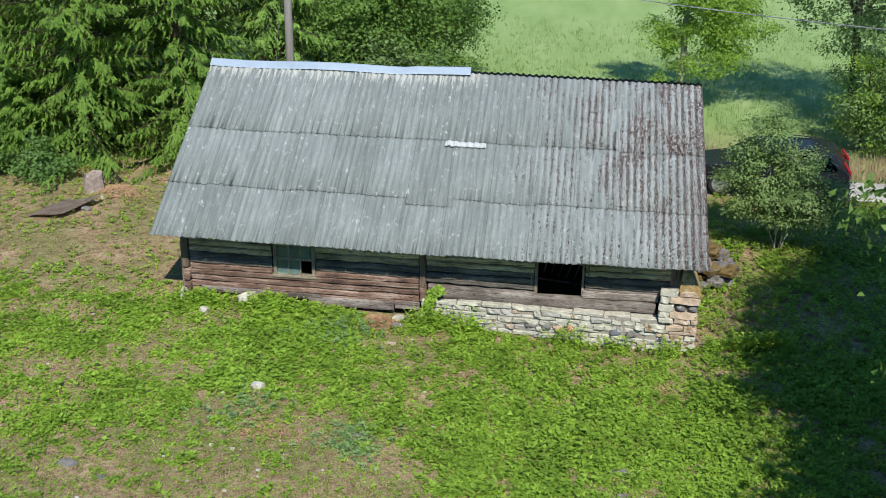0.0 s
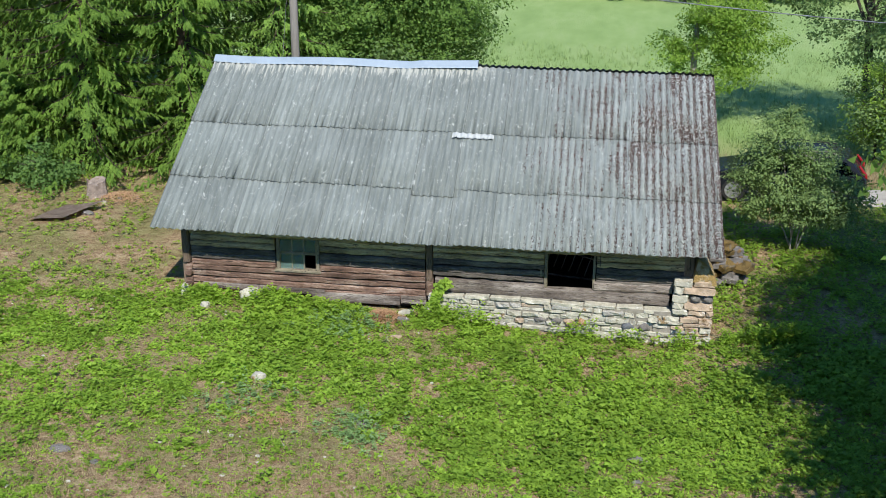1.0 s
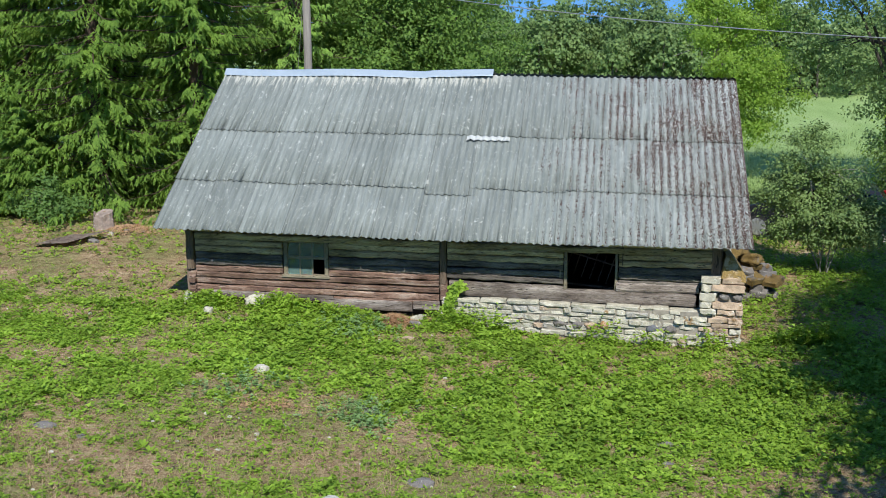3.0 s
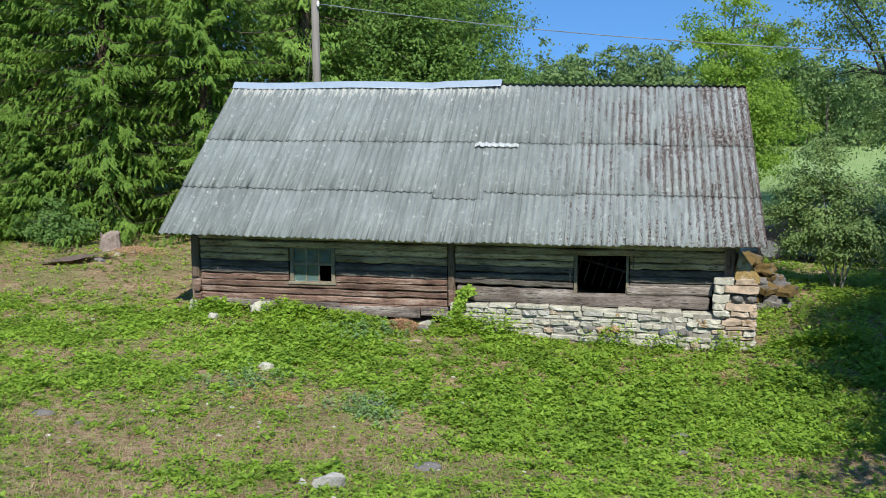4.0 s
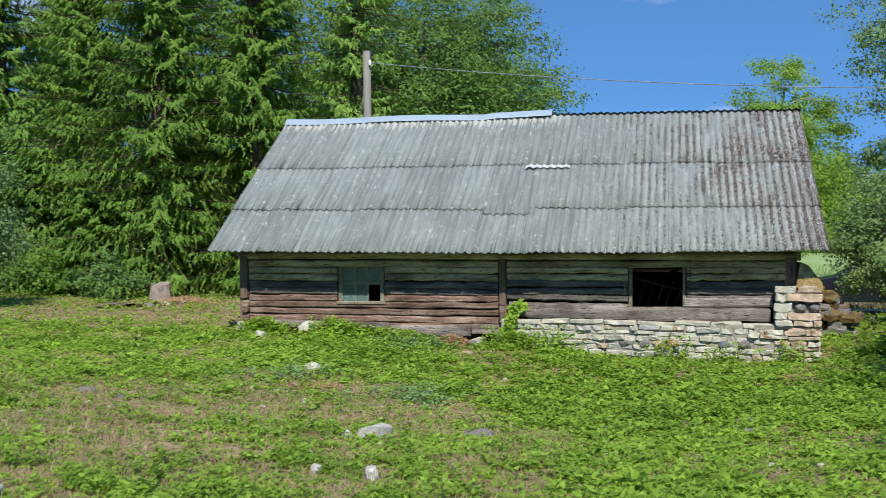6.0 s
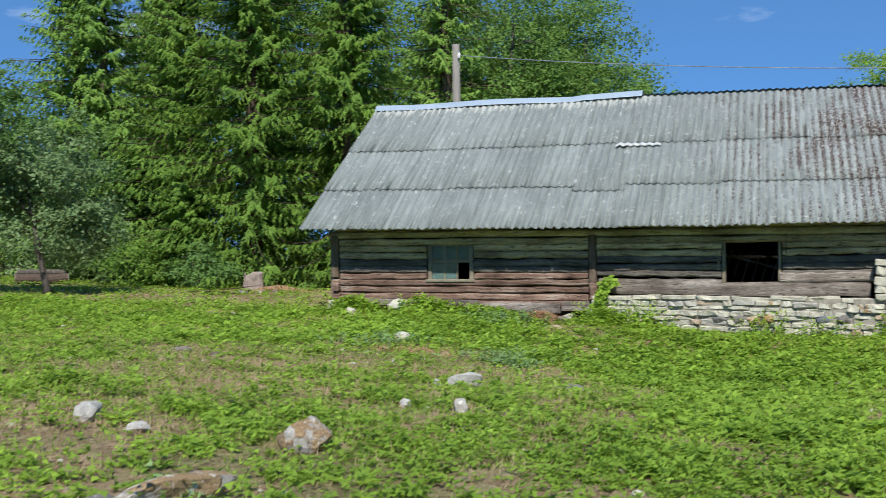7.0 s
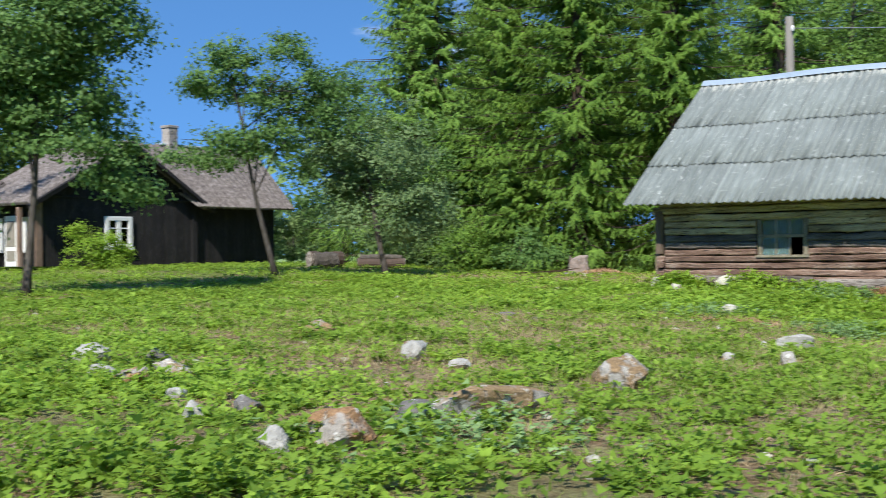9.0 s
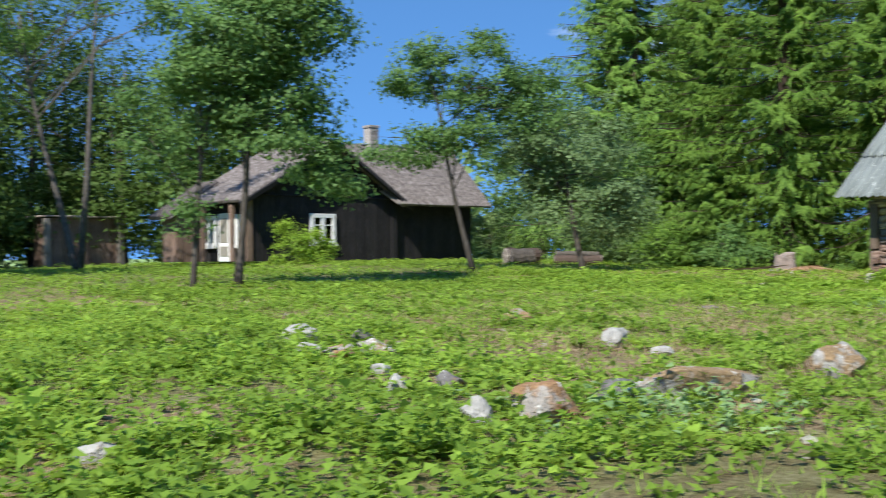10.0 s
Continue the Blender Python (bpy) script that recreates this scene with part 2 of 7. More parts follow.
def ground_material():
    m, nt, b = begin("meadow_soil", 0.95, 0, 0.15)
    v = place_node(nt)
    g = nt.nodes.new("ShaderNodeNewGeometry")
    xyz = nt.nodes.new("ShaderNodeSeparateXYZ")
    nt.links.new(g.outputs["Position"], xyz.inputs["Vector"])
    y = xyz.outputs["Y"]
    big, mid, fine = noise_node(nt, v, 0.55, 4), noise_node(nt, v, 5, 7, 0.8), noise_node(nt, v, 24, 8, 0.85)
    soil = ramp_node(nt, [(0.4, (0.1, 0.064, 0.034)), (0.485, (0.3, 0.205, 0.12)), (0.53, (0.42, 0.31, 0.185)), (0.6, (0.58, 0.47, 0.31))])
    nt.links.new(math_node(nt, "ADD", math_node(nt, "MULTIPLY", mid, 0.5), math_node(nt, "MULTIPLY", fine, 0.5)), soil.inputs["Fac"])
    green = ramp_node(nt, [(0.3, (0.05, 0.085, 0.016)), (0.55, (0.12, 0.185, 0.035)), (0.75, (0.22, 0.27, 0.07))])
    nt.links.new(math_node(nt, "ADD", math_node(nt, "MULTIPLY", mid, 0.45), math_node(nt, "MULTIPLY", fine, 0.55)), green.inputs["Fac"])
    patch = range_node(nt, math_node(nt, "ADD", math_node(nt, "MULTIPLY", big, 0.6), math_node(nt, "MULTIPLY", mid, 0.4)), 0.46, 0.56)
    # trodden yard inside, grass all round it
    wander = math_node(nt, "MULTIPLY", math_node(nt, "SUBTRACT", big, 0.5), 9.0)
    px = range_node(nt, math_node(nt, "ADD", math_node(nt, "ABSOLUTE", math_node(nt, "SUBTRACT", xyz.outputs["X"], 2.5)), wander), 9.0, 12.5)
    py = range_node(nt, math_node(nt, "ADD", math_node(nt, "SUBTRACT", -9.0, y), wander), 8.0, 11.0)
    meadow = math_node(nt, "MULTIPLY", math_node(nt, "MAXIMUM", px, py), range_node(nt, math_node(nt, "ADD", math_node(nt, "MULTIPLY", mid, 0.6), math_node(nt, "MULTIPLY", big, 0.4)), 0.38, 0.52))
    near = mix_node(nt, math_node(nt, "MAXIMUM", math_node(nt, "MULTIPLY", patch, 0.5), math_node(nt, "MULTIPLY", meadow, 0.88)), soil.outputs["Color"], green.outputs["Color"])
    far_n = noise_node(nt, place_node(nt, (0.5, 0.12, 1)), 1.2, 5, 0.6)
    field = ramp_node(nt, [(0.3, (0.19, 0.29, 0.09)), (0.5, (0.25, 0.36, 0.125)), (0.7, (0.33, 0.42, 0.18))])
    nt.links.new(math_node(nt, "ADD", math_node(nt, "MULTIPLY", far_n, 0.6), math_node(nt, "MULTIPLY", fine, 0.4)), field.inputs["Fac"])
    verge = math_node(nt, "MULTIPLY", range_node(nt, y, 13, 15), range_node(nt, y, 19.5, 17))
    far = mix_node(nt, math_node(nt, "MULTIPLY", verge, 0.5), field.outputs["Color"], (0.36, 0.31, 0.15))
    col = mix_node(nt, range_node(nt, y, 11.2, 14.5), near, far)
    nt.links.new(col, b.inputs["Base Color"])
    bump(nt, b, math_node(nt, "ADD", mid, fine), 0.8, 0.05)
    return m


def rock_material(name, base, moss_amount, moss_dark=(0.13, 0.08, 0.03), moss_light=(0.33, 0.215, 0.1), lichen=0.6):
    m, nt, b = begin(name, 0.92, 0, 0.2)
    v = place_node(nt)
    mid, fine = noise_node(nt, v, 6, 6, 0.7), noise_node(nt, v, 55, 5, 0.7)
    r = ramp_node(nt, [(0.3, tuple(0.45 * c for c in base)), (0.5, base), (0.68, tuple(min(0.8, 1.45 * c) for c in base))])
    nt.links.new(math_node(nt, "ADD", math_node(nt, "MULTIPLY", mid, 0.6), math_node(nt, "MULTIPLY", fine, 0.4)), r.inputs["Fac"])
    mo = range_node(nt, noise_node(nt, v, 4.2, 5, 0.6), 0.62 - 0.2 * moss_amount, 0.68 - 0.2 * moss_amount)
    moss = mix_node(nt, range_node(nt, fine, 0.35, 0.65), moss_dark, moss_light)
    col = mix_node(nt, math_node(nt, "MULTIPLY", mo, 0.9), r.outputs["Color"], moss)
    li = range_node(nt, noise_node(nt, v, 9, 6, 0.75), lichen, lichen + 0.05)
    col = mix_node(nt, math_node(nt, "MULTIPLY", li, 0.85), col, (0.66, 0.655, 0.6))
    nt.links.new(col, b.inputs["Base Color"])
    bump(nt, b, math_node(nt, "ADD", mid, math_node(nt, "ADD", fine, mo)), 0.7, 0.02)
    return m


M_sheet = roof_sheet_material()
M_zinc = plain("galvanised_steel", [(0.3, (0.28, 0.35, 0.405)), (0.7, (0.39, 0.46, 0.515))], 3, rough=0.45, metal=0.25, spec=0.5, relief=0.1, depth=0.004, vary=0)
M_log = timber("grey_hewn_timber", [(0.36, (0.07, 0.055, 0.033)), (0.47, (0.32, 0.25, 0.14)), (0.6, (0.64, 0.54, 0.33))], (0.5, 5, 5))
M_logred = timber("rust_brown_timber", [(0.36, (0.03, 0.02, 0.015)), (0.46, (0.115, 0.068, 0.05)), (0.53, (0.21, 0.135, 0.1)), (0.6, (0.38, 0.31, 0.255))], (0.5, 5, 5), vary=0.3)
M_plank = timber("silver_grey_plank", [(0.36, (0.04, 0.034, 0.03)), (0.46, (0.155, 0.128, 0.108)), (0.52, (0.23, 0.2, 0.175)), (0.6, (0.44, 0.395, 0.35))], (0.45, 4, 4))
M_logdark = timber("dark_hewn_timber", [(0.36, (0.022, 0.02, 0.019)), (0.47, (0.075, 0.066, 0.058)), (0.6, (0.2, 0.18, 0.155))], (0.5, 5, 5))
M_post = timber("dark_upright_timber", [(0.3, (0.05, 0.036, 0.026)), (0.5, (0.15, 0.11, 0.08)), (0.7, (0.3, 0.23, 0.17))], (5, 5, 0.5))
M_frame = timber("bleached_window_wood", [(0.3, (0.1, 0.088, 0.06)), (0.5, (0.21, 0.185, 0.13)), (0.7, (0.36, 0.32, 0.24))], (4, 4, 4), vary=0.1)
M_lime = rock_material("pale_limestone", (0.44, 0.425, 0.35), 0.0)
M_pink = rock_material("reddish_limestone", (0.44, 0.34, 0.25), 0.05)
M_field = rock_material("grey_fieldstone", (0.17, 0.16, 0.15), 0.05)
M_white = rock_material("whitewashed_limestone", (0.38, 0.37, 0.335), 0.0)
M_mossy = rock_material("mossy_fieldstone", (0.3, 0.285, 0.255), 0.9, (0.15, 0.092, 0.04), (0.35, 0.235, 0.115), 0.58)
M_slate = rock_material("blue_grey_fieldstone", (0.13, 0.14, 0.155), 0.0, lichen=0.7)
M_slab = rock_material("white_lichened_stone", (0.33, 0.315, 0.28), 0.75, (0.17, 0.105, 0.045), (0.37, 0.25, 0.12), 0.55)
M_ochre = rock_material("ochre_mossed_stone", (0.15, 0.125, 0.085), 1.1, (0.08, 0.055, 0.018), (0.23, 0.155, 0.05), 0.68)
# mossed mortar toned tan as in sun, though the eave shades it
M_haunch = rock_material("sun_toned_mossy_mortar", (0.44, 0.36, 0.24), 1.0, (0.17, 0.11, 0.03), (0.4, 0.28, 0.1), 0.66)
M_rusty = rock_material("rusty_mossed_stone", (0.33, 0.3, 0.26), 0.9, (0.2, 0.1, 0.04), (0.4, 0.23, 0.1), 0.58)
M_mortar = plain("lime_mortar", [(0.3, (0.16, 0.145, 0.12)), (0.7, (0.36, 0.335, 0.28))], 9, relief=0.6, depth=0.015, vary=0)
M_ground = ground_material()
M_stump = rock_material("weathered_stump_wood", (0.29, 0.235, 0.2), 0.05)
M_road = plain("gravel_road", [(0.35, (0.3, 0.275, 0.235)), (0.6, (0.46, 0.43, 0.38))], 3, relief=0.5, fine=80, depth=0.02, vary=0)
M_bark = plain("grey_bark", [(0.3, (0.03, 0.025, 0.02)), (0.5, (0.075, 0.064, 0.052)), (0.7, (0.17, 0.155, 0.135))], 8, (2, 2, 0.5), relief=0.8, depth=0.02)
M_barkpale = plain("pale_bark", [(0.3, (0.13, 0.12, 0.1)), (0.5, (0.3, 0.28, 0.25)), (0.7, (0.45, 0.43, 0.4))], 6, (1, 1, 1.5), relief=0.5, depth=0.01)
M_barkgrey = plain("grey_lichened_bark", [(0.3, (0.045, 0.04, 0.034)), (0.5, (0.1, 0.09, 0.078)), (0.7, (0.19, 0.175, 0.155))], 6, (1, 1, 1.5), relief=0.5, depth=0.01)
M_barkred = plain("spruce_bark", [(0.3, (0.04, 0.028, 0.02)), (0.7, (0.13, 0.09, 0.07))], 8, (2, 2, 0.6), relief=0.8, depth=0.02)
M_pole = plain("weathered_pole_wood", [(0.3, (0.12, 0.11, 0.095)), (0.7, (0.26, 0.245, 0.215))], 5, (6, 6, 0.4), relief=0.5)
M_steel = plain("twisted_wire", [(0.35, (0.1, 0.1, 0.1)), (0.6, (0.5, 0.51, 0.52))], 4, rough=0.4, metal=0.6, relief=0, vary=0)
M_weed = leafy("weed_leaf", (0.145, 0.255, 0.03), (0.36, 0.54, 0.078), 0.55, 0.42)
# darker weed leaf; its share also stands for shade low among the plants
M_deepweed = leafy("deep_green_weed_leaf", (0.105, 0.195, 0.022), (0.265, 0.405, 0.058), 0.55, 0.4)
M_weedblue = leafy("bluish_weed_leaf", (0.12, 0.22, 0.07), (0.31, 0.45, 0.19), 0.55, 0.3)
M_straw = leafy("dry_straw", (0.19, 0.135, 0.07), (0.5, 0.4, 0.24), 0.8, 0.15, 0.0)
M_litter = leafy("rusty_litter", (0.3, 0.17, 0.09), (0.6, 0.41, 0.25), 0.8, 0.15, 0.0)
M_grass = leafy("meadow_grass_blade", (0.14, 0.23, 0.06), (0.32, 0.42, 0.17), 0.6, 0.3)
M_spruce = leafy("spruce_needles", (0.06, 0.135, 0.026), (0.238, 0.385, 0.068), 0.6, 0.42)
M_spruced = leafy("dark_spruce_needles", (0.08, 0.17, 0.038), (0.3, 0.475, 0.098), 0.6, 0.38)
M_broad = leafy("broad_leaf", (0.055, 0.118, 0.022), (0.2, 0.335, 0.075), 0.5, 0.36)
# broad leaf toned down: the far wood's shade is put into the colour
M_shadeleaf = leafy("shaded_wood_leaf", (0.035, 0.075, 0.016), (0.125, 0.205, 0.045), 0.5, 0.26)
M_birch = leafy("light_ash_leaf", (0.125, 0.235, 0.035), (0.34, 0.5, 0.1), 0.5, 0.5)
M_apple = leafy("apple_leaf", (0.058, 0.125, 0.03), (0.19, 0.325, 0.096), 0.5, 0.38)
M_silver = leafy("silvery_leaf", (0.078, 0.142, 0.05), (0.245, 0.35, 0.155), 0.55, 0.32)
M_shrub = leafy("shrub_leaf", (0.06, 0.12, 0.03), (0.22, 0.32, 0.12), 0.5, 0.32)
M_bushleaf = leafy("pale_bush_leaf", (0.085, 0.155, 0.045), (0.29, 0.41, 0.16), 0.5, 0.38)
# distance haze is put into this paler, bluer leaf colour
M_distant = leafy("hazed_distant_leaf", (0.075, 0.14, 0.05), (0.235, 0.335, 0.12), 0.6, 0.3)
M_tar = timber("tarred_board", [(0.3, (0.008, 0.008, 0.009)), (0.5, (0.017, 0.016, 0.017)), (0.7, (0.04, 0.038, 0.037))], (5, 5, 0.5))
M_brownboard = timber("brown_board", [(0.3, (0.09, 0.06, 0.045)), (0.5, (0.21, 0.14, 0.105)), (0.7, (0.38, 0.28, 0.22))], (5, 5, 0.5))
M_shingle = plain("lichened_shingle", [(0.35, (0.055, 0.046, 0.042)), (0.5, (0.135, 0.115, 0.104)), (0.65, (0.28, 0.255, 0.238))], 3, (3, 3, 0.6), relief=0.6, depth=0.02, vary=0.15)
M_whitepaint = plain("white_paint", [(0.3, (0.68, 0.69, 0.68)), (0.7, (0.84, 0.84, 0.83))], 6, rough=0.5, relief=0.1, vary=0)
M_brick = plain("chimney_brick", [(0.35, (0.2, 0.18, 0.16)), (0.65, (0.42, 0.385, 0.35))], 12, relief=0.6)
M_rust = plain("rusty_sheet_iron", [(0.3, (0.25, 0.19, 0.155)), (0.5, (0.36, 0.285, 0.235)), (0.7, (0.48, 0.39, 0.33))], 5, rough=0.7, metal=0.2, relief=0.2, vary=0)
M_dark = plain("dark_earth", [(0.3, (0.02, 0.016, 0.012)), (0.7, (0.06, 0.05, 0.04))], 6, vary=0)
M_carpaint = plain("dark_grey_car_paint", [(0.3, (0.018, 0.02, 0.026)), (0.7, (0.026, 0.029, 0.036))], 3, rough=0.22, metal=0.4, spec=0.6, relief=0, vary=0)
M_rubber = plain("tyre_rubber", [(0.3, (0.012, 0.012, 0.012)), (0.7, (0.03, 0.03, 0.03))], 12, rough=0.85, vary=0)
M_alloy = plain("alloy_rim", [(0.3, (0.5, 0.51, 0.53)), (0.7, (0.66, 0.67, 0.69))], 6, rough=0.3, metal=0.8, relief=0, vary=0)
M_red = plain("red_tail_light", [(0.3, (0.22, 0.01, 0.012)), (0.7, (0.3, 0.014, 0.016))], 6, rough=0.2, spec=0.6, relief=0, vary=0)


def glass_material(name, tint, rough=0.05):
    m, nt, b = begin(name, rough, 0, 0.6)
    b.inputs["Base Color"].default_value = (*tint, 1)
    b.inputs["Transmission Weight"].default_value = 1.0
    b.inputs["IOR"].default_value = 1.45
    n = noise_node(nt, place_node(nt), 5, 3)
    bump(nt, b, n, 0.15, 0.02)
    return m


M_pane = glass_material("old_window_glass", (0.3, 0.46, 0.45))
M_pane.node_tree.nodes["Principled BSDF"].inputs["Transmission Weight"].default_value = 0.8
M_strip = plain("fresh_cement_sheet", [(0.3, (0.34, 0.37, 0.36)), (0.7, (0.5, 0.52, 0.51))], 8, relief=0.2, vary=0)
M_cargl = glass_material("tinted_car_glass", (0.06, 0.07, 0.08))


# ---------------------------------------------------------------- building tools
def mesh_of(name, bm, material, smooth=False):
    me = bpy.data.meshes.new(name)
    bm.to_mesh(me)
    bm.free()
    if material:
        me.materials.append(material)
    if smooth:
        me.polygons.foreach_set("use_smooth", [True] * len(me.polygons))
    return me


def part(name, bm, material, parent, label="", smooth=False):
    ob = new(name, mesh_of(name, bm, material, smooth))
    ob.parent = parent
    if label:
        tagged(ob, label)
    return ob


def thing(name, label, category, at=(0, 0, 0), group="", kind=""):
    return tagged_at(new(name), label, category, at, group, kind)


def tagged_at(ob, label, category, at=(0, 0, 0), group="", kind=""):
    ob.location = at
    return tagged(ob, label, category, group, kind)


def solid(name, bm, material, label, category, group="", kind="", smooth=False, at=(0, 0, 0)):
    return tagged_at(new(name, mesh_of(name, bm, material, smooth)), label, category, at, group, kind)


def add_box(bm, a, b, bevel=0.0):
    g = bmesh.ops.create_cube(bm, size=1)
    for v in g["verts"]:
        v.co = Vector([a[i] + (v.co[i] + 0.5) * (b[i] - a[i]) for i in range(3)])
    if bevel:
        edges = list({e for v in g["verts"] for e in v.link_edges})
        bmesh.ops.bevel(bm, geom=edges, offset=bevel, segments=1, affect="EDGES")
    return bm


def box(a, b, bevel=0.0):
    return add_box(bmesh.new(), a, b, bevel)


def add_tube(bm, points, radii, sides=8, caps=True):
    """A tapered tube along points."""
    rings = []
    pts = [Vector(p) for p in points]
    for i, p in enumerate(pts):
        d = (pts[min(i + 1, len(pts) - 1)] - pts[max(i - 1, 0)]).normalized()
        side = d.cross(Vector((0.31, 0.95, 0.05))).normalized()
        up = side.cross(d)
        rings.append([bm.verts.new(p + (side * math.cos(6.2832 * k / sides) + up * math.sin(6.2832 * k / sides)) * radii[i]) for k in range(sides)])
    for r0, r1 in zip(rings, rings[1:]):
        for k in range(sides):
            bm.faces.new((r0[k], r0[(k + 1) % sides], r1[(k + 1) % sides], r1[k]))
    if caps:
        bm.faces.new(rings[0][::-1])
        bm.faces.new(rings[-1])
    return bm


def hewn(a, b, height, depth, rng, stations=9, wobble=0.011, square=0.6, axis="x"):
    """A hewn log from a to b (ends of its axis), rounded in section, uneven along its length."""
    bm = bmesh.new()
    a, b = Vector(a), Vector(b)
    rings = []
    for i in range(stations):
        k = i / (stations - 1)
        c = a.lerp(b, k)
        hh = height * 0.5 * (1 + rng.uniform(-1, 1) * wobble * 6)
        dd = depth * 0.5 * (1 + rng.uniform(-1, 1) * wobble * 3)
        oz, oy = rng.uniform(-1, 1) * wobble, rng.uniform(-1, 1) * wobble * 0.7
        ring = []
        for j in range(10):
            t = 6.2832 * (j + 0.5) / 10
            cy, cz = math.cos(t), math.sin(t)
            cy, cz = math.copysign(abs(cy) ** square, cy), math.copysign(abs(cz) ** square, cz)
            if axis == "x":
                off = Vector((0, cy * dd + oy, cz * hh + oz))
            elif axis == "y":
                off = Vector((cy * dd + oy, 0, cz * hh + oz))
            else:
                off = Vector((cz * hh + oz, cy * dd + oy, 0))
            ring.append(bm.verts.new(c + off))
        rings.append(ring)
    for r0, r1 in zip(rings, rings[1:]):
        for j in range(10):
            bm.faces.new((r0[j], r0[(j + 1) % 10], r1[(j + 1) % 10], r1[j]))
    bm.faces.new(rings[0][::-1])
    bm.faces.new(rings[-1])
    bmesh.ops.recalc_face_normals(bm, faces=bm.faces)
    return bm


def stone(size, rng, rough=0.18, detail=2, flat=0.35):
    """A broken stone round the origin, with flattened faces."""
    bm = bmesh.new()
    if detail > 2:
        for k in range(17):
            d = Vector((rng.gauss(0, 1), rng.gauss(0, 1), rng.gauss(0, 1))).normalized()
            bm.verts.new(d * rng.uniform(0.85, 1.1))
        hull = bmesh.ops.convex_hull(bm, input=bm.verts[:])
        bmesh.ops.delete(bm, geom=[g for g in hull["geom_interior"] if isinstance(g, bmesh.types.BMVert)], context="VERTS")
        bmesh.ops.subdivide_edges(bm, edges=bm.edges[:], cuts=3, use_grid_fill=True)
        bmesh.ops.smooth_vert(bm, verts=bm.verts[:], factor=0.35, use_axis_x=True, use_axis_y=True, use_axis_z=True)
        flat, rough = 0.0, rough * 0.55
    else:
        bmesh.ops.create_icosphere(bm, subdivisions=detail, radius=1)
    o = Vector((rng.uniform(-50, 50), rng.uniform(-50, 50), rng.uniform(-50, 50)))
    for v in bm.verts:
        p = v.co.copy()
        m = max(abs(p.x), abs(p.y), abs(p.z))
        p = p.lerp(p / m * 0.86, flat)
        p *= 1 + rough * noise.noise(p * 1.3 + o) * 2 + rough * 0.6 * noise.noise(p * 3.5 + o)
        v.co = Vector((p.x * size[0], p.y * size[1], p.z * size[2])) * 0.5
    return bm


def slab(w, h, d, rng):
    """A rough wall stone: a box with chipped, uneven corners."""
    bm = bmesh.new()
    bmesh.ops.create_cube(bm, size=1)
    bmesh.ops.subdivide_edges(bm, edges=[e for e in bm.edges if abs(e.verts[0].co.x - e.verts[1].co.x) > 0.5], cuts=2)
    for v in bm.verts:
        edge = abs(v.co.x) > 0.4
        v.co = Vector((v.co.x * w, v.co.y * d + rng.uniform(-0.012, 0.012), v.co.z * h))
        v.co += Vector((rng.uniform(-0.2, 0.2) * h if edge else rng.uniform(-0.05, 0.05) * w, rng.uniform(-0.01, 0.01), rng.uniform(-0.12, 0.12) * h))
    bmesh.ops.bevel(bm, geom=[e for e in bm.edges if e.calc_face_angle(0) > 0.7], offset=min(0.014, h * 0.14), segments=1, affect="EDGES")
    return bm


def lattice(ix, iy, seed):
    n = (ix.astype(np.int64) * 374761393 + iy.astype(np.int64) * 668265263 + seed * 982451653) & 0x7FFFFFFF
    n = ((n ^ (n >> 13)) * 1274126177) & 0x7FFFFFFF
    return ((n ^ (n >> 16)) & 0xFFFF) / 65535.0


def fbm(x, y, scale, seed, octaves=3):
    """Smooth value noise, 0 to 1."""
    out, amp, tot = np.zeros_like(x, dtype=float), 1.0, 0.0
    for o in range(octaves):
        fx, fy = x * scale, y * scale
        ix, iy = np.floor(fx), np.floor(fy)
        u, v = fx - ix, fy - iy
        u, v = u * u * (3 - 2 * u), v * v * (3 - 2 * v)
        a, b = lattice(ix, iy, seed + o), lattice(ix + 1, iy, seed + o)
        c, d = lattice(ix, iy + 1, seed + o), lattice(ix + 1, iy + 1, seed + o)
        out += amp * ((a * (1 - u) + b * u) * (1 - v) + (c * (1 - u) + d * u) * v)
        tot += amp
        amp, scale = amp * 0.5, scale * 2.03
    return out / tot


def land(x, y):
    """Height of the ground."""
    x, y = np.asarray(x, float), np.asarray(y, float)
    base = 0.12 - 0.2 * np.tanh((x - 4) / 7) + 0.2 / (1 + np.exp(np.clip((x + 11) / 1.8, -60, 60)))
    front = -0.15 / (1 + np.exp(np.clip((y + 1.1) / 0.45, -60, 60)))
    dip = -0.36 * np.exp(-((x - 8) ** 2 / 12 + (y + 4.2) ** 2 / 8.5))
    rise = 0.12 / (1 + np.exp(np.clip((y + 13.2) / 0.9, -60, 60))) + 0.13 / (1 + np.exp(np.clip((x + 8) / 2.0, -60, 60)))
    base = base - 0.13 * np.exp(-(((x - 8.6) / 2.3) ** 4 + ((y - 0.5) / 0.9) ** 2))
    rough = 0.05 * (fbm(x, y, 0.8, 5, 2) - 0.5) + 0.035 * (fbm(x, y, 2.6, 9, 2) - 0.5)
    base = base - 0.15 / (1 + np.exp(np.clip(-(x - 10.8) / 0.7, -60, 60))) / (1 + np.exp(np.clip(-(y - 5.8) / 0.9, -60, 60)))
    reach = np.exp(-((x / 60) ** 2 + (y / 60) ** 2))
    return (base + front + dip + rise) * reach + rough * reach


def land1(x, y):
    return float(land(np.array([x]), np.array([y]))[0])


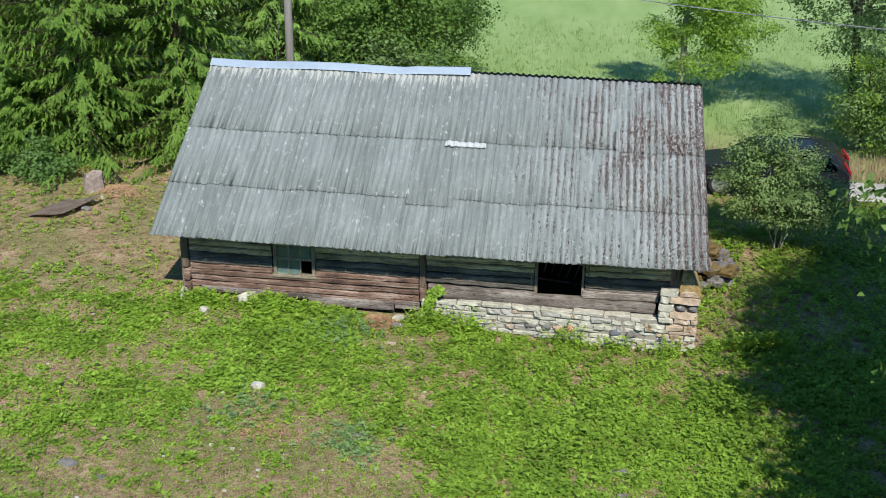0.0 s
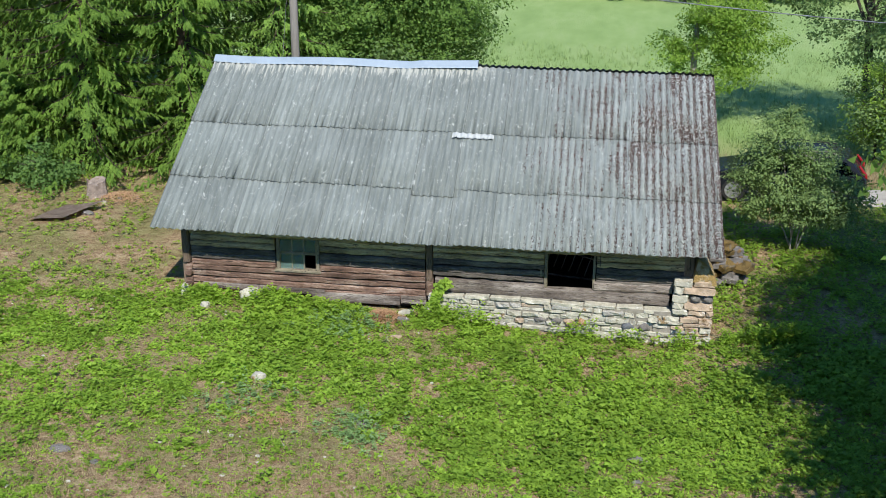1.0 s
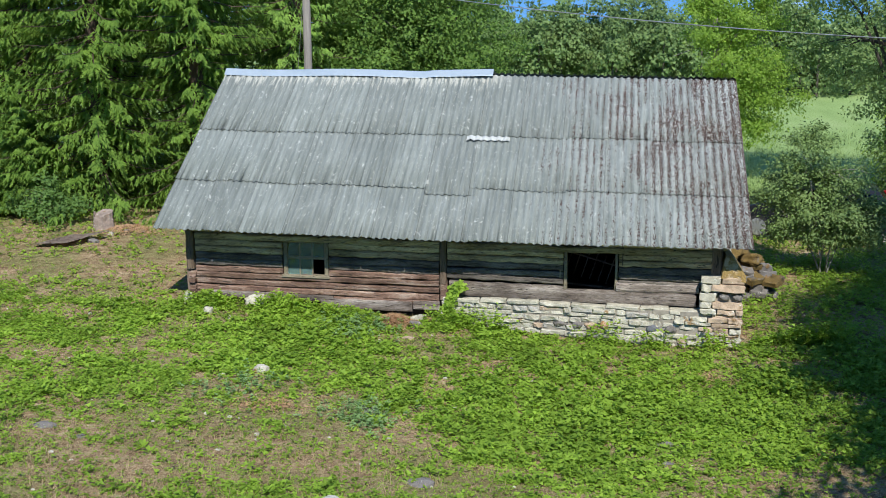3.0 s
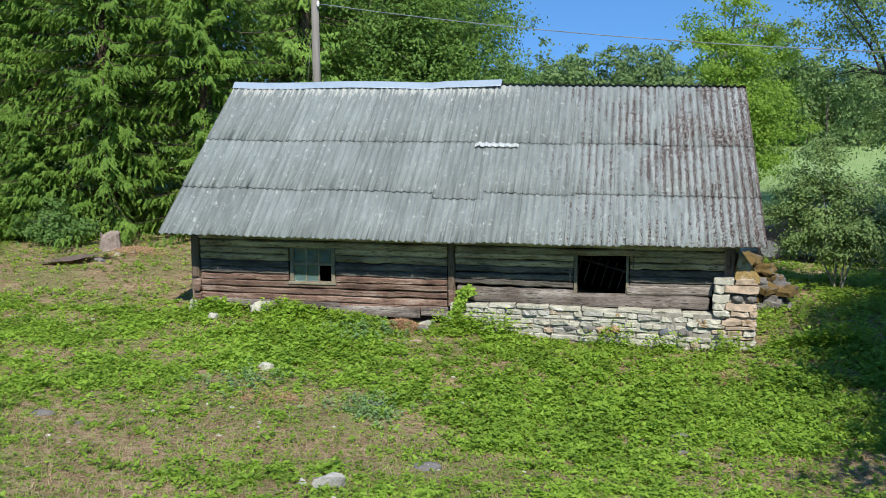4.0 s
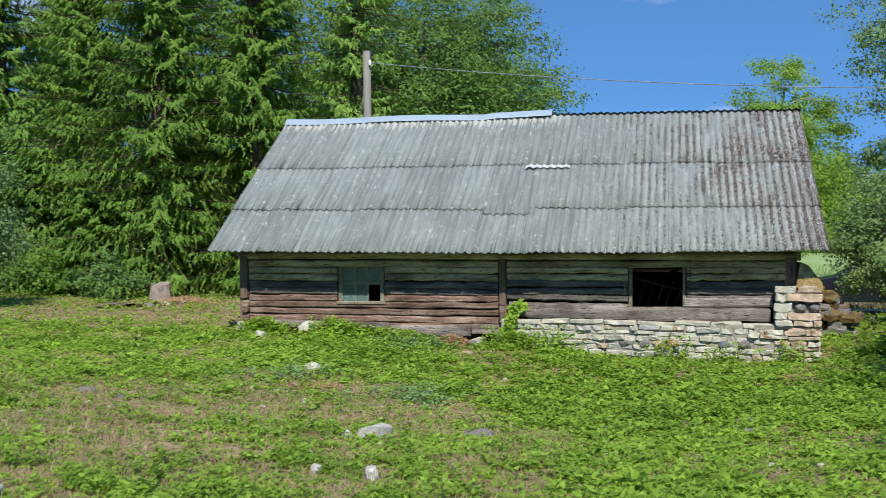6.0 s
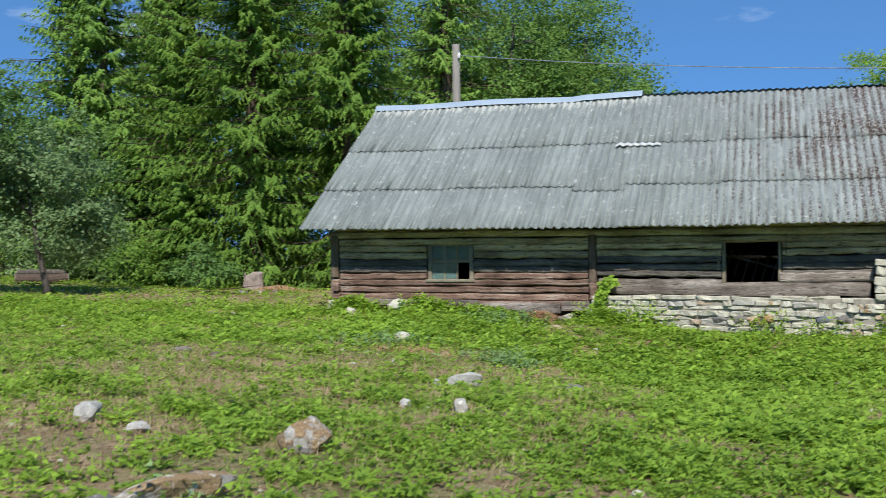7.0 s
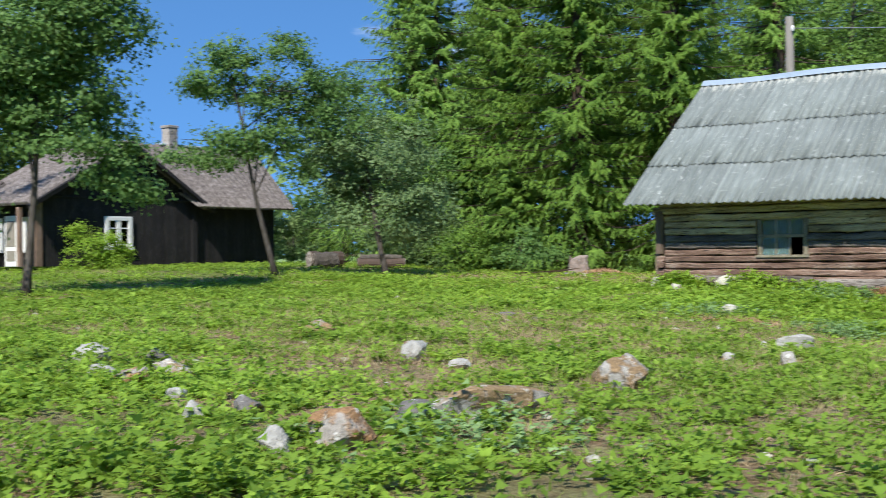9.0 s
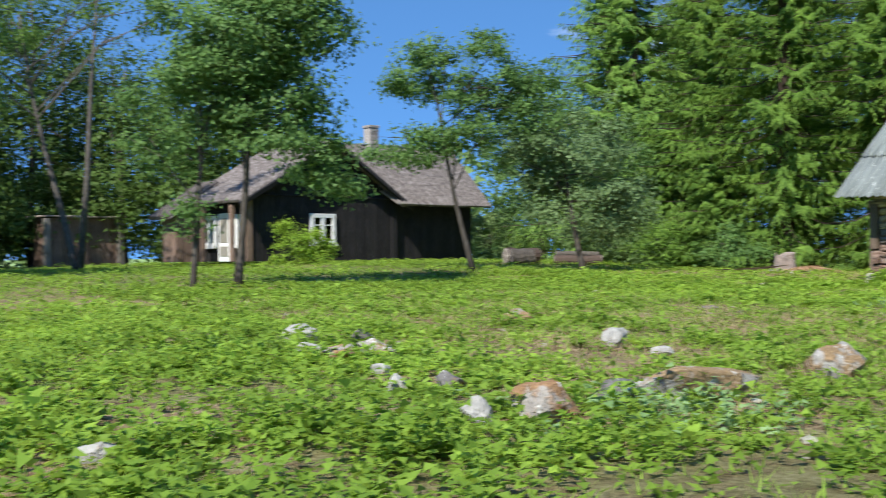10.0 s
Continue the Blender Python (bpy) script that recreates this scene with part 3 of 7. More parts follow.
def quads_mesh(name, V, material):
    """A mesh from an array of four-cornered leaves, n x 4 x 3."""
    n = len(V)
    me = bpy.data.meshes.new(name)
    me.vertices.add(4 * n)
    me.vertices.foreach_set("co", np.ascontiguousarray(V, dtype=np.float32).ravel())
    me.loops.add(4 * n)
    me.loops.foreach_set("vertex_index", np.arange(4 * n, dtype=np.int32))
    me.polygons.add(n)
    me.polygons.foreach_set("loop_start", np.arange(0, 4 * n, 4, dtype=np.int32))
    me.update(calc_edges=True)
    me.materials.append(material)
    return me


def tris_mesh(name, V, material):
    """A mesh from an array of three-cornered twigs, n x 3 x 3."""
    n = len(V)
    me = bpy.data.meshes.new(name)
    me.vertices.add(3 * n)
    me.vertices.foreach_set("co", np.ascontiguousarray(V, dtype=np.float32).ravel())
    me.loops.add(3 * n)
    me.loops.foreach_set("vertex_index", np.arange(3 * n, dtype=np.int32))
    me.polygons.add(n)
    me.polygons.foreach_set("loop_start", np.arange(0, 3 * n, 3, dtype=np.int32))
    me.update(calc_edges=True)
    me.materials.append(material)
    return me


def unit(a):
    return a / np.maximum(np.linalg.norm(a, axis=-1, keepdims=True), 1e-6)


def leaves(P, way, up, length, width, fold=0.18):
    """Corner arrays of pointed leaves that start at P and grow along way, facing up."""
    side = unit(np.cross(up, way))
    nor = np.cross(way, side)
    L, W = length[:, None], width[:, None]
    mid = P + way * L * 0.45
    return np.stack([P, mid + side * W * 0.5 + nor * W * fold, P + way * L - nor * L * 0.12, mid - side * W * 0.5 + nor * W * fold], axis=1)


# ---------------------------------------------------------------- ground, road, field
def spread(lo, hi, n, dense, centre):
    """n values from lo to hi, closest together within dense of centre."""
    t = np.linspace(-1, 1, n)
    s = np.sinh(t * 5.2) / math.sinh(5.2)
    near = t * dense
    out = near + s * 0.5 * (hi - lo)
    return centre + out


gx, gy = spread(-900, 900, 205, 26, -1), spread(-900, 900, 205, 24, -4)
GX, GY = np.meshgrid(gx, gy)
GZ = land(GX, GY)
nx, ny = len(gx), len(gy)
idx = np.arange(nx * ny).reshape(ny, nx)
faces = np.stack([idx[:-1, :-1], idx[:-1, 1:], idx[1:, 1:], idx[1:, :-1]], axis=-1).reshape(-1, 4)
gme = bpy.data.meshes.new("ground")
gme.from_pydata(np.stack([GX, GY, GZ], axis=-1).reshape(-1, 3).tolist(), [], faces.tolist())
gme.polygons.foreach_set("use_smooth", [True] * len(gme.polygons))
gme.materials.append(M_ground)
ground = tagged(new("ground", gme), "weedy farmyard soil running out into a hay field", "ground", kind="structure")

bm = bmesh.new()
rows_v = []
for i in range(41):
    x = 8.2 + i * 1.6
    yc = 11.3 + 0.035 * max(0, x - 16) ** 1.4
    row = []
    for k, off in enumerate((-0.2, 0.0, 0.3, 0.6, 0.9, 1.5, 1.75)):
        yy = yc + off + 0.12 * math.sin(x * 0.9 + k)
        row.append(bm.verts.new((x, yy, land1(x, yy) + (0.05 if 0 < k < 6 else -0.03))))
    rows_v.append(row)
for r0, r1 in zip(rows_v, rows_v[1:]):
    for k in range(6):
        bm.faces.new((r0[k], r1[k], r1[k + 1], r0[k + 1]))
solid("road", bm, M_road, "pale gravel track beside the field", "road", kind="structure", smooth=True)

# ---------------------------------------------------------------- the log barn
rng = random.Random(3)
barn = thing("log_barn", "old grey log barn with corrugated cement roof on a stone footing", "barn")
WY = 0.80                       # axis of the front logs; their faces stand about 0.13 m before it
EAVE, RIDGE_Y, RIDGE_Z, LENGTH = 1.75, 3.94, 4.48, 11.0
SLOPE = math.hypot(RIDGE_Y, RIDGE_Z - EAVE)


def roof_point(u, s, lift, back=False):
    """A point of the roof: u along the eave, s from eave (0) to ridge (1)."""
    x = u * (1 - 0.02 * s) + 0.07 * s
    sag = -0.035 * math.sin(math.pi * min(max(u / LENGTH, 0), 1)) * (1 - s) - 0.05 * s * max(0.0, (u - 5.5) / 5.5)
    y, z = RIDGE_Y * s, EAVE + (RIDGE_Z - EAVE) * s
    y -= (RIDGE_Z - EAVE) / SLOPE * lift
    z += RIDGE_Y / SLOPE * lift + sag
    return Vector((x, 2 * RIDGE_Y - y if back else y, z))


def sheet(u0, u1, s0, s1, low, back, seed):
    """One corrugated sheet of seven waves, with a broken lower edge."""
    r = random.Random(seed)
    bm = bmesh.new()
    n = max(8, int(round((u1 - u0) / 0.14 * 8)))
    tilt = r.uniform(-0.006, 0.006)
    rows = []
    for j, k in enumerate((-1, 0, 0.5, 1)):
        row = []
        for i in range(n + 1):
            q = i / n
            u = u0 + (u1 - u0) * q
            chip = (0.004 * r.random() + (0.010 if r.random() < 0.06 else 0)) if k <= 0 else 0
            s = s0 + (s1 - s0) * max(k, 0) + chip + tilt * (q - 0.5) * 0.5
            wave = 0.017 * math.cos(2 * math.pi * u / 0.14)
            lift = 0.03 + wave + low * (1 - max(k, 0)) + 0.014 * (1 - q)
            if k < 0:
                lift -= 0.011
            row.append(bm.verts.new(roof_point(u, s, lift, back)))
        rows.append(row)
    for r0, r1 in zip(rows, rows[1:]):
        for i in range(n):
            f = (r0[i], r0[i + 1], r1[i + 1], r1[i])
            bm.faces.new(f if not back else f[::-1])
    return bm


COURSES = [(0.0, 0.33), (0.278, 0.64), (0.588, 0.995)]
COLUMNS = 13
for back in (False, True):
    for c, (s0, s1) in enumerate(COURSES):
        for k in range(COLUMNS):
            u0 = k * 0.84
            u1 = min(u0 + 0.98, LENGTH)
            d = rng.uniform(-0.006, 0.006) if c else rng.uniform(-0.003, 0.003)
            if c == 1 and k in (4, 5, 6) and not back:
                d = (-0.012, -0.016, -0.05)[k - 4] + 0.012
            if c == 2 and k == 6 and not back:
                d += 0.008
            if k == 12:
                u1 = LENGTH
            if back and c == 2:
                s1 = 1.012
            part("roof_sheet", sheet(u0, u1, s0 + d, s1, 0.028 if c else 0.004, back, 100 * c + k + (1000 if back else 0)), M_sheet, barn, smooth=True)
# the newer pale strip where one sheet has slipped
part("roof_patch", sheet(5.66, 6.52, 0.558, 0.606, 0.05, False, 77), M_strip, barn, "white strip of unweathered cement sheet", True)

# ridge cap of bent steel over part of the ridge
bm = bmesh.new()
prev = None
for i in range(21):
    u = -0.02 + i * 6.0 / 20
    sagz = 0.055 - 0.02 * math.sin(i * 0.5) + (0.03 if i > 15 else 0) - 0.0012 * (10 - abs(i - 10))
    top = roof_point(u, 1.0, 0.0) + Vector((0, 0, sagz + 0.055))
    row = []
    for dy, dz in ((-0.165, -0.135), (-0.16, -0.125), (-0.03, -0.012), (0, 0), (0.03, -0.012), (0.16, -0.125), (0.165, -0.135)):
        row.append(bm.verts.new(top + Vector((0, dy, dz))))
    if prev:
        for k in range(6):
            bm.faces.new((prev[k], row[k], row[k + 1], prev[k + 1]))
    prev = row
part("ridge_cap", bm, M_zinc, barn, "pale blue-grey galvanised steel ridge cap")
# ragged tail of old boards at the bare end of the ridge
for i in range(5):
    part("verge_batten", box((10.8, 3.56 - i * 0.1, 4.16 - i * 0.07), (10.88, 3.61 - i * 0.1, 4.185 - i * 0.07)), M_post, barn)
for back in (False, True):
    for s in (0.05, 0.2, 0.35, 0.5, 0.65, 0.8, 0.95):
        a, b = roof_point(0.1, s, -0.04, back), roof_point(LENGTH - 0.1, s, -0.04, back)
        part("roof_batten", add_tube(bmesh.new(), [a, b], [0.03, 0.03], 4), M_plank, barn)
    for k in range(9):
        u = 0.5 + k * 1.24
        a, b = roof_point(u, 0.06, -0.13, back), roof_point(u, 0.99, -0.13, back)
        part("rafter", add_tube(bmesh.new(), [a, b], [0.06, 0.055], 6), M_post, barn)

# front wall: hewn logs, course by course, broken by the window, the post and the opening
WIN = (2.31, 3.20, 0.775, 1.53)
OPN = (7.76, 8.63, 0.78, 1.485)
left_z = [0.37, 0.475, 0.60, 0.72, 0.83, 0.935, 1.05, 1.17, 1.295, 1.42, 1.545]
DEPTH = 0.2


def row_of_logs(spans, z, h, mat):
    for x0, x1 in spans:
        part("log", hewn((x0, WY + rng.uniform(-0.012, 0.012), z + rng.uniform(-0.014, 0.014)), (x1, WY + rng.uniform(-0.012, 0.012), z + rng.uniform(-0.014, 0.014)), h * 1.1, DEPTH + 0.07, rng, 14, 0.013, 0.5), mat, barn, smooth=False)


zs = [0.36, 0.50, 0.635, 0.755, 0.875, 1.0, 1.13, 1.265, 1.40, 1.53]
for i, z in enumerate(zs):
    h = (zs[i + 1] - z) * 0.95 if i + 1 < len(zs) else 0.12
    cut = z > WIN[2] - 0.01 and z < WIN[3]
    # rows from 0.95 to 1.2 m are darker than those above
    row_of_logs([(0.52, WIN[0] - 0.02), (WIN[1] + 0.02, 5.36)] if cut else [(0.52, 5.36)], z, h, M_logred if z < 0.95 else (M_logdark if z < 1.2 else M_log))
zs = [0.925, 1.045, 1.17, 1.30, 1.42, 1.53]
for i, z in enumerate(zs):
    h = (zs[i + 1] - z) * 0.95 if i + 1 < len(zs) else 0.12
    cut = z < OPN[3]
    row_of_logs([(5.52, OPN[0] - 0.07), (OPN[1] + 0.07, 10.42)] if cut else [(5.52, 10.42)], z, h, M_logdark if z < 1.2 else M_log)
for z in (1.79, 1.92, 2.05, 2.18):
    part("log", hewn((0.4, WY + 0.02, z), (10.55, WY + 0.02, z), 0.13, 0.24, rng, 8), M_log, barn)
    part("log", hewn((0.4, 2 * RIDGE_Y - WY, z), (10.55, 2 * RIDGE_Y - WY, z), 0.136, 0.24, rng, 8), M_log, barn)
part("plate_log", hewn((0.3, WY - 0.02, 1.665), (5.45, WY - 0.02, 1.665), 0.14, 0.24, rng), M_log, barn)
part("plate_log", hewn((5.4, WY - 0.02, 1.66), (10.6, WY - 0.02, 1.655), 0.14, 0.24, rng), M_log, barn)
# wide silver-grey planks under the opening
part("sill_plank", hewn((5.56, WY - 0.06, 0.70), (7.7, WY - 0.06, 0.685), 0.29, 0.17, rng, 12, 0.01, 0.5), M_plank, barn, "broad silver-grey hewn sill timber")
part("sill_plank", hewn((7.69, WY - 0.065, 0.645), (10.1, WY - 0.065, 0.66), 0.25, 0.17, rng, 12, 0.01, 0.5), M_plank, barn, "broad silver-grey hewn sill timber")
part("sill_plank", hewn((8.66, WY - 0.07, 0.85), (10.14, WY - 0.07, 0.875), 0.185, 0.17, rng, 10, 0.01, 0.5), M_plank, barn, "weathered grey timber with a jagged upper edge")
part("base_plank", hewn((3.05, WY - 0.13, 0.285), (4.85, WY - 0.13, 0.30), 0.2, 0.05, rng, 9, 0.004, 0.45), M_plank, barn, "loose grey board along the foot of the wall")
part("base_plank", hewn((4.87, WY - 0.12, 0.33), (5.38, WY - 0.12, 0.34), 0.17, 0.05, rng, 6, 0.004, 0.45), M_plank, barn)
part("base_plank", hewn((0.75, WY - 0.12, 0.395), (3.3, WY - 0.12, 0.37), 0.13, 0.06, rng, 9, 0.006, 0.5), M_plank, barn)
# uprights
part("upright_post", hewn((5.44, WY - 0.07, 0.78), (5.44, WY - 0.07, 1.62), 0.14, 0.2, rng, 7, 0.006, 0.5, "z"), M_post, barn, "dark squared middle post")
part("upright_post", hewn((5.45, WY - 0.06, 0.46), (5.45, WY - 0.06, 0.8), 0.15, 0.2, rng, 5, 0.006, 0.5, "z"), M_logred, barn, "reddish worn foot of the middle post")
part("corner_board", hewn((0.42, WY - 0.08, 0.86), (0.42, WY - 0.08, 1.66), 0.16, 0.2, rng, 6, 0.006, 0.5, "z"), M_post, barn, "dark corner board")
part("corner_board", hewn((0.36, WY - 0.02, 0.32), (0.36, WY - 0.02, 0.9), 0.09, 0.22, rng, 6, 0.006, 0.5, "z"), M_post, barn)
for i, z in enumerate((0.40, 0.52, 0.65, 0.77)):
    part("log_end", hewn((0.475, 0.56 + 0.05 * (i % 2), z), (0.475, 1.3, z), 0.118, 0.14, rng, 4, 0.008, 0.6, "y"), M_logred, barn, "notched log end of the corner joint")
part("corner_board", hewn((10.43, WY - 0.06, 1.16), (10.43, WY - 0.06, 1.64), 0.2, 0.22, rng, 5, 0.006, 0.5, "z"), M_post, barn, "dark corner post")
# side and back walls
BY = 2 * RIDGE_Y - WY
for i in range(11):
    z = 0.34 + i * 0.13
    for x in (0.50, 10.42):
        part("log", hewn((x, WY + 0.12, z), (x, BY - 0.12, z), 0.136, 0.26, rng, 5, 0.006, 0.7, "y"), M_log, barn)
    part("log", hewn((0.36, BY, z), (10.55, BY, z), 0.136, 0.26, rng, 8), M_log, barn)
for x in (0.46, 10.46):
    bm = bmesh.new()
    for i in range(16):
        y0 = WY + i * (BY - WY) / 16
        y1 = y0 + (BY - WY) / 16 - 0.008
        ym = (y0 + y1) / 2
        top = EAVE + (RIDGE_Z - EAVE) * (1 - abs(ym - RIDGE_Y) / RIDGE_Y) - 0.16
        add_box(bm, (x - 0.012, y0, 1.72), (x + 0.012, y1, top))
    part("gable_boarding", bm, M_plank, barn, "grey vertical gable boards")
# added dark sheets inside, so no daylight leaks through the log gaps
part("light_stop", box((0.66, BY - 0.2, 0.3), (10.28, BY - 0.15, 2.38)), M_dark, barn, "added dark sheet that stops daylight through the log gaps")
for x in (0.68, 10.24):
    part("light_stop", box((x - 0.02, WY + 0.2, 0.3), (x + 0.02, BY - 0.21, 1.9)), M_dark, barn, "added dark sheet that stops daylight through the log gaps")
part("earth_floor", box((0.6, WY + 0.1, 0.1), (10.3, BY - 0.1, 0.3)), M_dark, barn)

# window: frame, bars and panes; the lowest pane at the end is gone
wx0, wx1, wz0, wz1 = WIN
fy = WY - 0.10
win = part("window", box((wx0 - 0.03, fy - 0.06, wz0 - 0.005), (wx1 + 0.04, fy + 0.1, wz0 + 0.045), 0.006), M_frame, barn, "small six-light window with one pane missing")
for a, b in (((wx0, fy, wz0 + 0.045), (wx0 + 0.075, fy + 0.09, wz1)), ((wx1 - 0.075, fy, wz0 + 0.045), (wx1, fy + 0.09, wz1)),
             ((wx0 + 0.075, fy + 0.003, wz1 - 0.085), (wx1 - 0.075, fy + 0.09, wz1))):
    part("window_frame", box(a, b, 0.005), M_frame, win)
ix0, ix1, iz0, iz1 = wx0 + 0.075, wx1 - 0.075, wz0 + 0.045, wz1 - 0.085
part("glazing_bar", box((ix0, fy + 0.015, 1.13), (ix1, fy + 0.06, 1.185), 0.004), M_frame, win)
third = (ix1 - ix0) / 3
for k in (1, 2):
    part("glazing_bar", box((ix0 + third * k - 0.014, fy + 0.02, iz0), (ix0 + third * k + 0.014, fy + 0.055, 1.128), 0.003), M_frame, win)
    part("glazing_bar", box((ix0 + third * k - 0.014, fy + 0.02, 1.187), (ix0 + third * k + 0.014, fy + 0.055, iz1), 0.003), M_frame, win)
for k in range(3):
    for z0, z1 in ((iz0, 1.13), (1.185, iz1)):
        if k == 2 and z0 == iz0:
            continue
        p = part("pane", box((ix0 + third * k + 0.005, fy + 0.034, z0), (ix0 + third * (k + 1) - 0.005, fy + 0.038, z1)), M_pane, win)
        p.visible_shadow = False

# open loading hatch
ox0, ox1, oz0, oz1 = OPN
hatch = part("hatch_frame", box((ox0 - 0.06, fy - 0.01, oz0 - 0.02), (ox0, fy + 0.16, oz1 + 0.03), 0.006), M_frame, barn, "plain wooden frame of an unglazed opening")
part("hatch_jamb", box((ox1, fy - 0.005, oz0), (ox1 + 0.05, fy + 0.16, oz1 + 0.03), 0.006), M_frame, hatch)
part("hatch_head", box((ox0, fy + 0.0, oz1), (ox1, fy + 0.15, oz1 + 0.035), 0.005), M_frame, hatch)
part("wall_batten", box((7.62, fy - 0.03, 0.98), (7.655, fy, 1.36), 0.004), M_frame, barn)
part("wall_batten", box((8.75, fy - 0.03, 1.26), (8.775, fy, 1.6), 0.004), M_post, barn)

# hay rack leaning inside behind the opening
rack = thing("hay_rack", "grey pole hay rack leaning inside the dark barn", "rack")
a, b = Vector((7.45, 1.9, 1.3)), Vector((9.2, 1.9, 0.82))
part("rail", add_tube(bmesh.new(), [a, b], [0.022, 0.022], 6), M_post, rack)
part("rail", add_tube(bmesh.new(), [a + Vector((0, 0.25, -0.75)), b + Vector((0, 0.25, -0.42))], [0.025, 0.025], 6), M_post, rack)
for k in range(10):
    q = 0.08 + k * 0.09
    c = a.lerp(b, q)
    part("rung", add_tube(bmesh.new(), [c + Vector((-0.1, 0.1, -0.42)), c + Vector((0.06, -0.02, 0.12))], [0.014, 0.012], 5), M_post, rack)

# ---------------------------------------------------------------- stone footing under the right half
foot = thing("stone_footing", "dry-laid pale limestone footing under the barn wall", "stone wall")
srng = random.Random(11)


def wall_front(x):
    return 0.58 - 0.22 * max(0.0, (x - 5.4) / 5.5) ** 2


for k in range(10):
    part("mortar_core", box((5.5 + k * 0.48, wall_front(5.74 + k * 0.48) + 0.035, -0.35), (5.978 + k * 0.48, 1.0, 0.5)), M_mortar, foot, "lime mortar core")
part("pier_core", box((10.3, 0.5, -0.35), (10.88, 1.1, 1.1)), M_mortar, foot, "lime mortar core")
z = 0.545
lay = 0
while z > -0.3:
    h = srng.choice((0.07, 0.085, 0.1, 0.115, 0.135)) if lay else 0.085
    x = 5.42 + srng.uniform(0, 0.06)
    while x < 10.86:
        w = srng.uniform(0.16, 0.66) * (1.15 if h < 0.1 else 0.7) if lay else srng.uniform(0.4, 0.95)
        if x + w > 10.86:
            w = 10.9 - x
        among = abs(z - h / 2 - 0.13) < 0.06 and (7.5 < x + w / 2 < 8.58 or 9.22 < x + w / 2 < 9.8)
        if w > 0.07 and not among and z - h / 2 > land1(x + w / 2, 0.45) - 0.3:
            fieldst = z < 0.0 and srng.random() < 0.3
            mat = M_field if fieldst else (M_pink if x > 10.1 and srng.random() < 0.55 else (M_white if srng.random() < 0.2 else (M_pink if srng.random() < 0.03 else M_lime)))
            yy = wall_front(x) + srng.uniform(-0.03, 0.035)
            drop = -0.05 * max(0, (x - 8.5) / 2.4)
            if fieldst:
                ob = part("fieldstone", stone((min(w, 0.3), 0.3, max(h, 0.11) * 1.35), srng, 0.08, 3, 0.3), mat, foot)
            else:
                ob = part("wall_stone", slab(w - 0.016, h - 0.012, 0.26, srng), mat, foot)
            ob.location = (x + w / 2, yy + 0.12, z - h / 2 + drop + 0.012 * math.sin(x * 2.3 + lay * 1.9) + srng.uniform(-0.01, 0.01))
            ob.rotation_euler = (0, srng.uniform(-0.05, 0.05), srng.uniform(-0.06, 0.06))
        x += w
    z -= h
    lay += 1
# rounded fieldstones in the lowest visible course
for x, w, mat in ((7.68, 0.26, M_field), (7.98, 0.2, M_field), (8.22, 0.24, M_pink), (8.46, 0.2, M_rusty), (9.38, 0.28, M_slate), (9.66, 0.22, M_field)):
    ob = part("fieldstone", stone((w + 0.05, 0.28, 0.22), srng, 0.08, 3, 0.3), mat, foot, smooth=True)
    ob.location = (x, wall_front(x) + 0.07, 0.14)
# pier of mixed stone and brick at the end
z = 1.17
for hgt, cuts, mats in ((0.12, (0.36, 0.4), (M_lime, M_pink)), (0.15, (0.2, 0.56), (M_lime, M_pink)), (0.17, (0.3, 0.24, 0.22), (M_lime, M_field, M_field)),
                        (0.14, (0.22, 0.54), (M_lime, M_pink)), (0.1, (0.3, 0.32, 0.14), (M_lime, M_pink, M_pink))):
    x = 10.15
    for w, mat in zip(cuts, mats):
        ob = part("wall_stone" if mat != M_field else "fieldstone", slab(w - 0.014, hgt - 0.012, 0.26, srng) if mat != M_field else stone((w, 0.28, hgt), srng, 0.1, 2, 0.4), mat, foot)
        ob.location = (x + w / 2, wall_front(10.5) + 0.12 + srng.uniform(-0.015, 0.015), z - hgt / 2)
        x += w
    z -= hgt
bm = bmesh.new()
vs = [bm.verts.new(p) for p in ((10.5, 0.42, 1.15), (10.93, 0.38, 1.1), (10.92, 0.4, 1.22), (10.7, 0.46, 1.52), (10.58, 0.56, 1.56),
                                (10.5, 1.3, 1.17), (10.92, 1.3, 1.12), (10.9, 1.3, 1.22), (10.66, 1.3, 1.54), (10.54, 1.3, 1.56))]
bm.faces.new(vs[:5][::-1])
bm.faces.new(vs[5:])
for k in range(5):
    bm.faces.new((vs[k], vs[(k + 1) % 5], vs[5 + (k + 1) % 5], vs[5 + k]))
bmesh.ops.recalc_face_normals(bm, faces=bm.faces)
part("mortar_haunch", bm, M_haunch, foot, "sloping mortar haunch with ochre moss and a sunlit tan tone")
# end wall going back from the pier
for i in range(26):
    yy, zz = 0.95 + (i % 9) * 0.55, 0.12 + (i // 9) * 0.36
    ob = part("wall_stone", slab(0.5, 0.34, 0.3, srng), srng.choice((M_lime, M_pink, M_lime)), foot)
    ob.location, ob.rotation_euler = (10.76, yy, zz), (0, 0, 1.57)


# ---------------------------------------------------------------- stones in the yard
def rock(x, y, size, mat, label, seed, turn=0.0, sink=0.3, detail=3, rough=0.2, flat=0.3):
    if flat == 0.0:
        detail = 2
    r = random.Random(seed)
    ob = solid("rock", stone(size, r, rough, detail, flat), mat, label, "rock", smooth=False)
    ob.location = (x, y, land1(x, y) + size[2] * (0.32 - sink))
    ob.rotation_euler = (r.uniform(-0.15, 0.15), r.uniform(-0.15, 0.15), turn)
    return ob


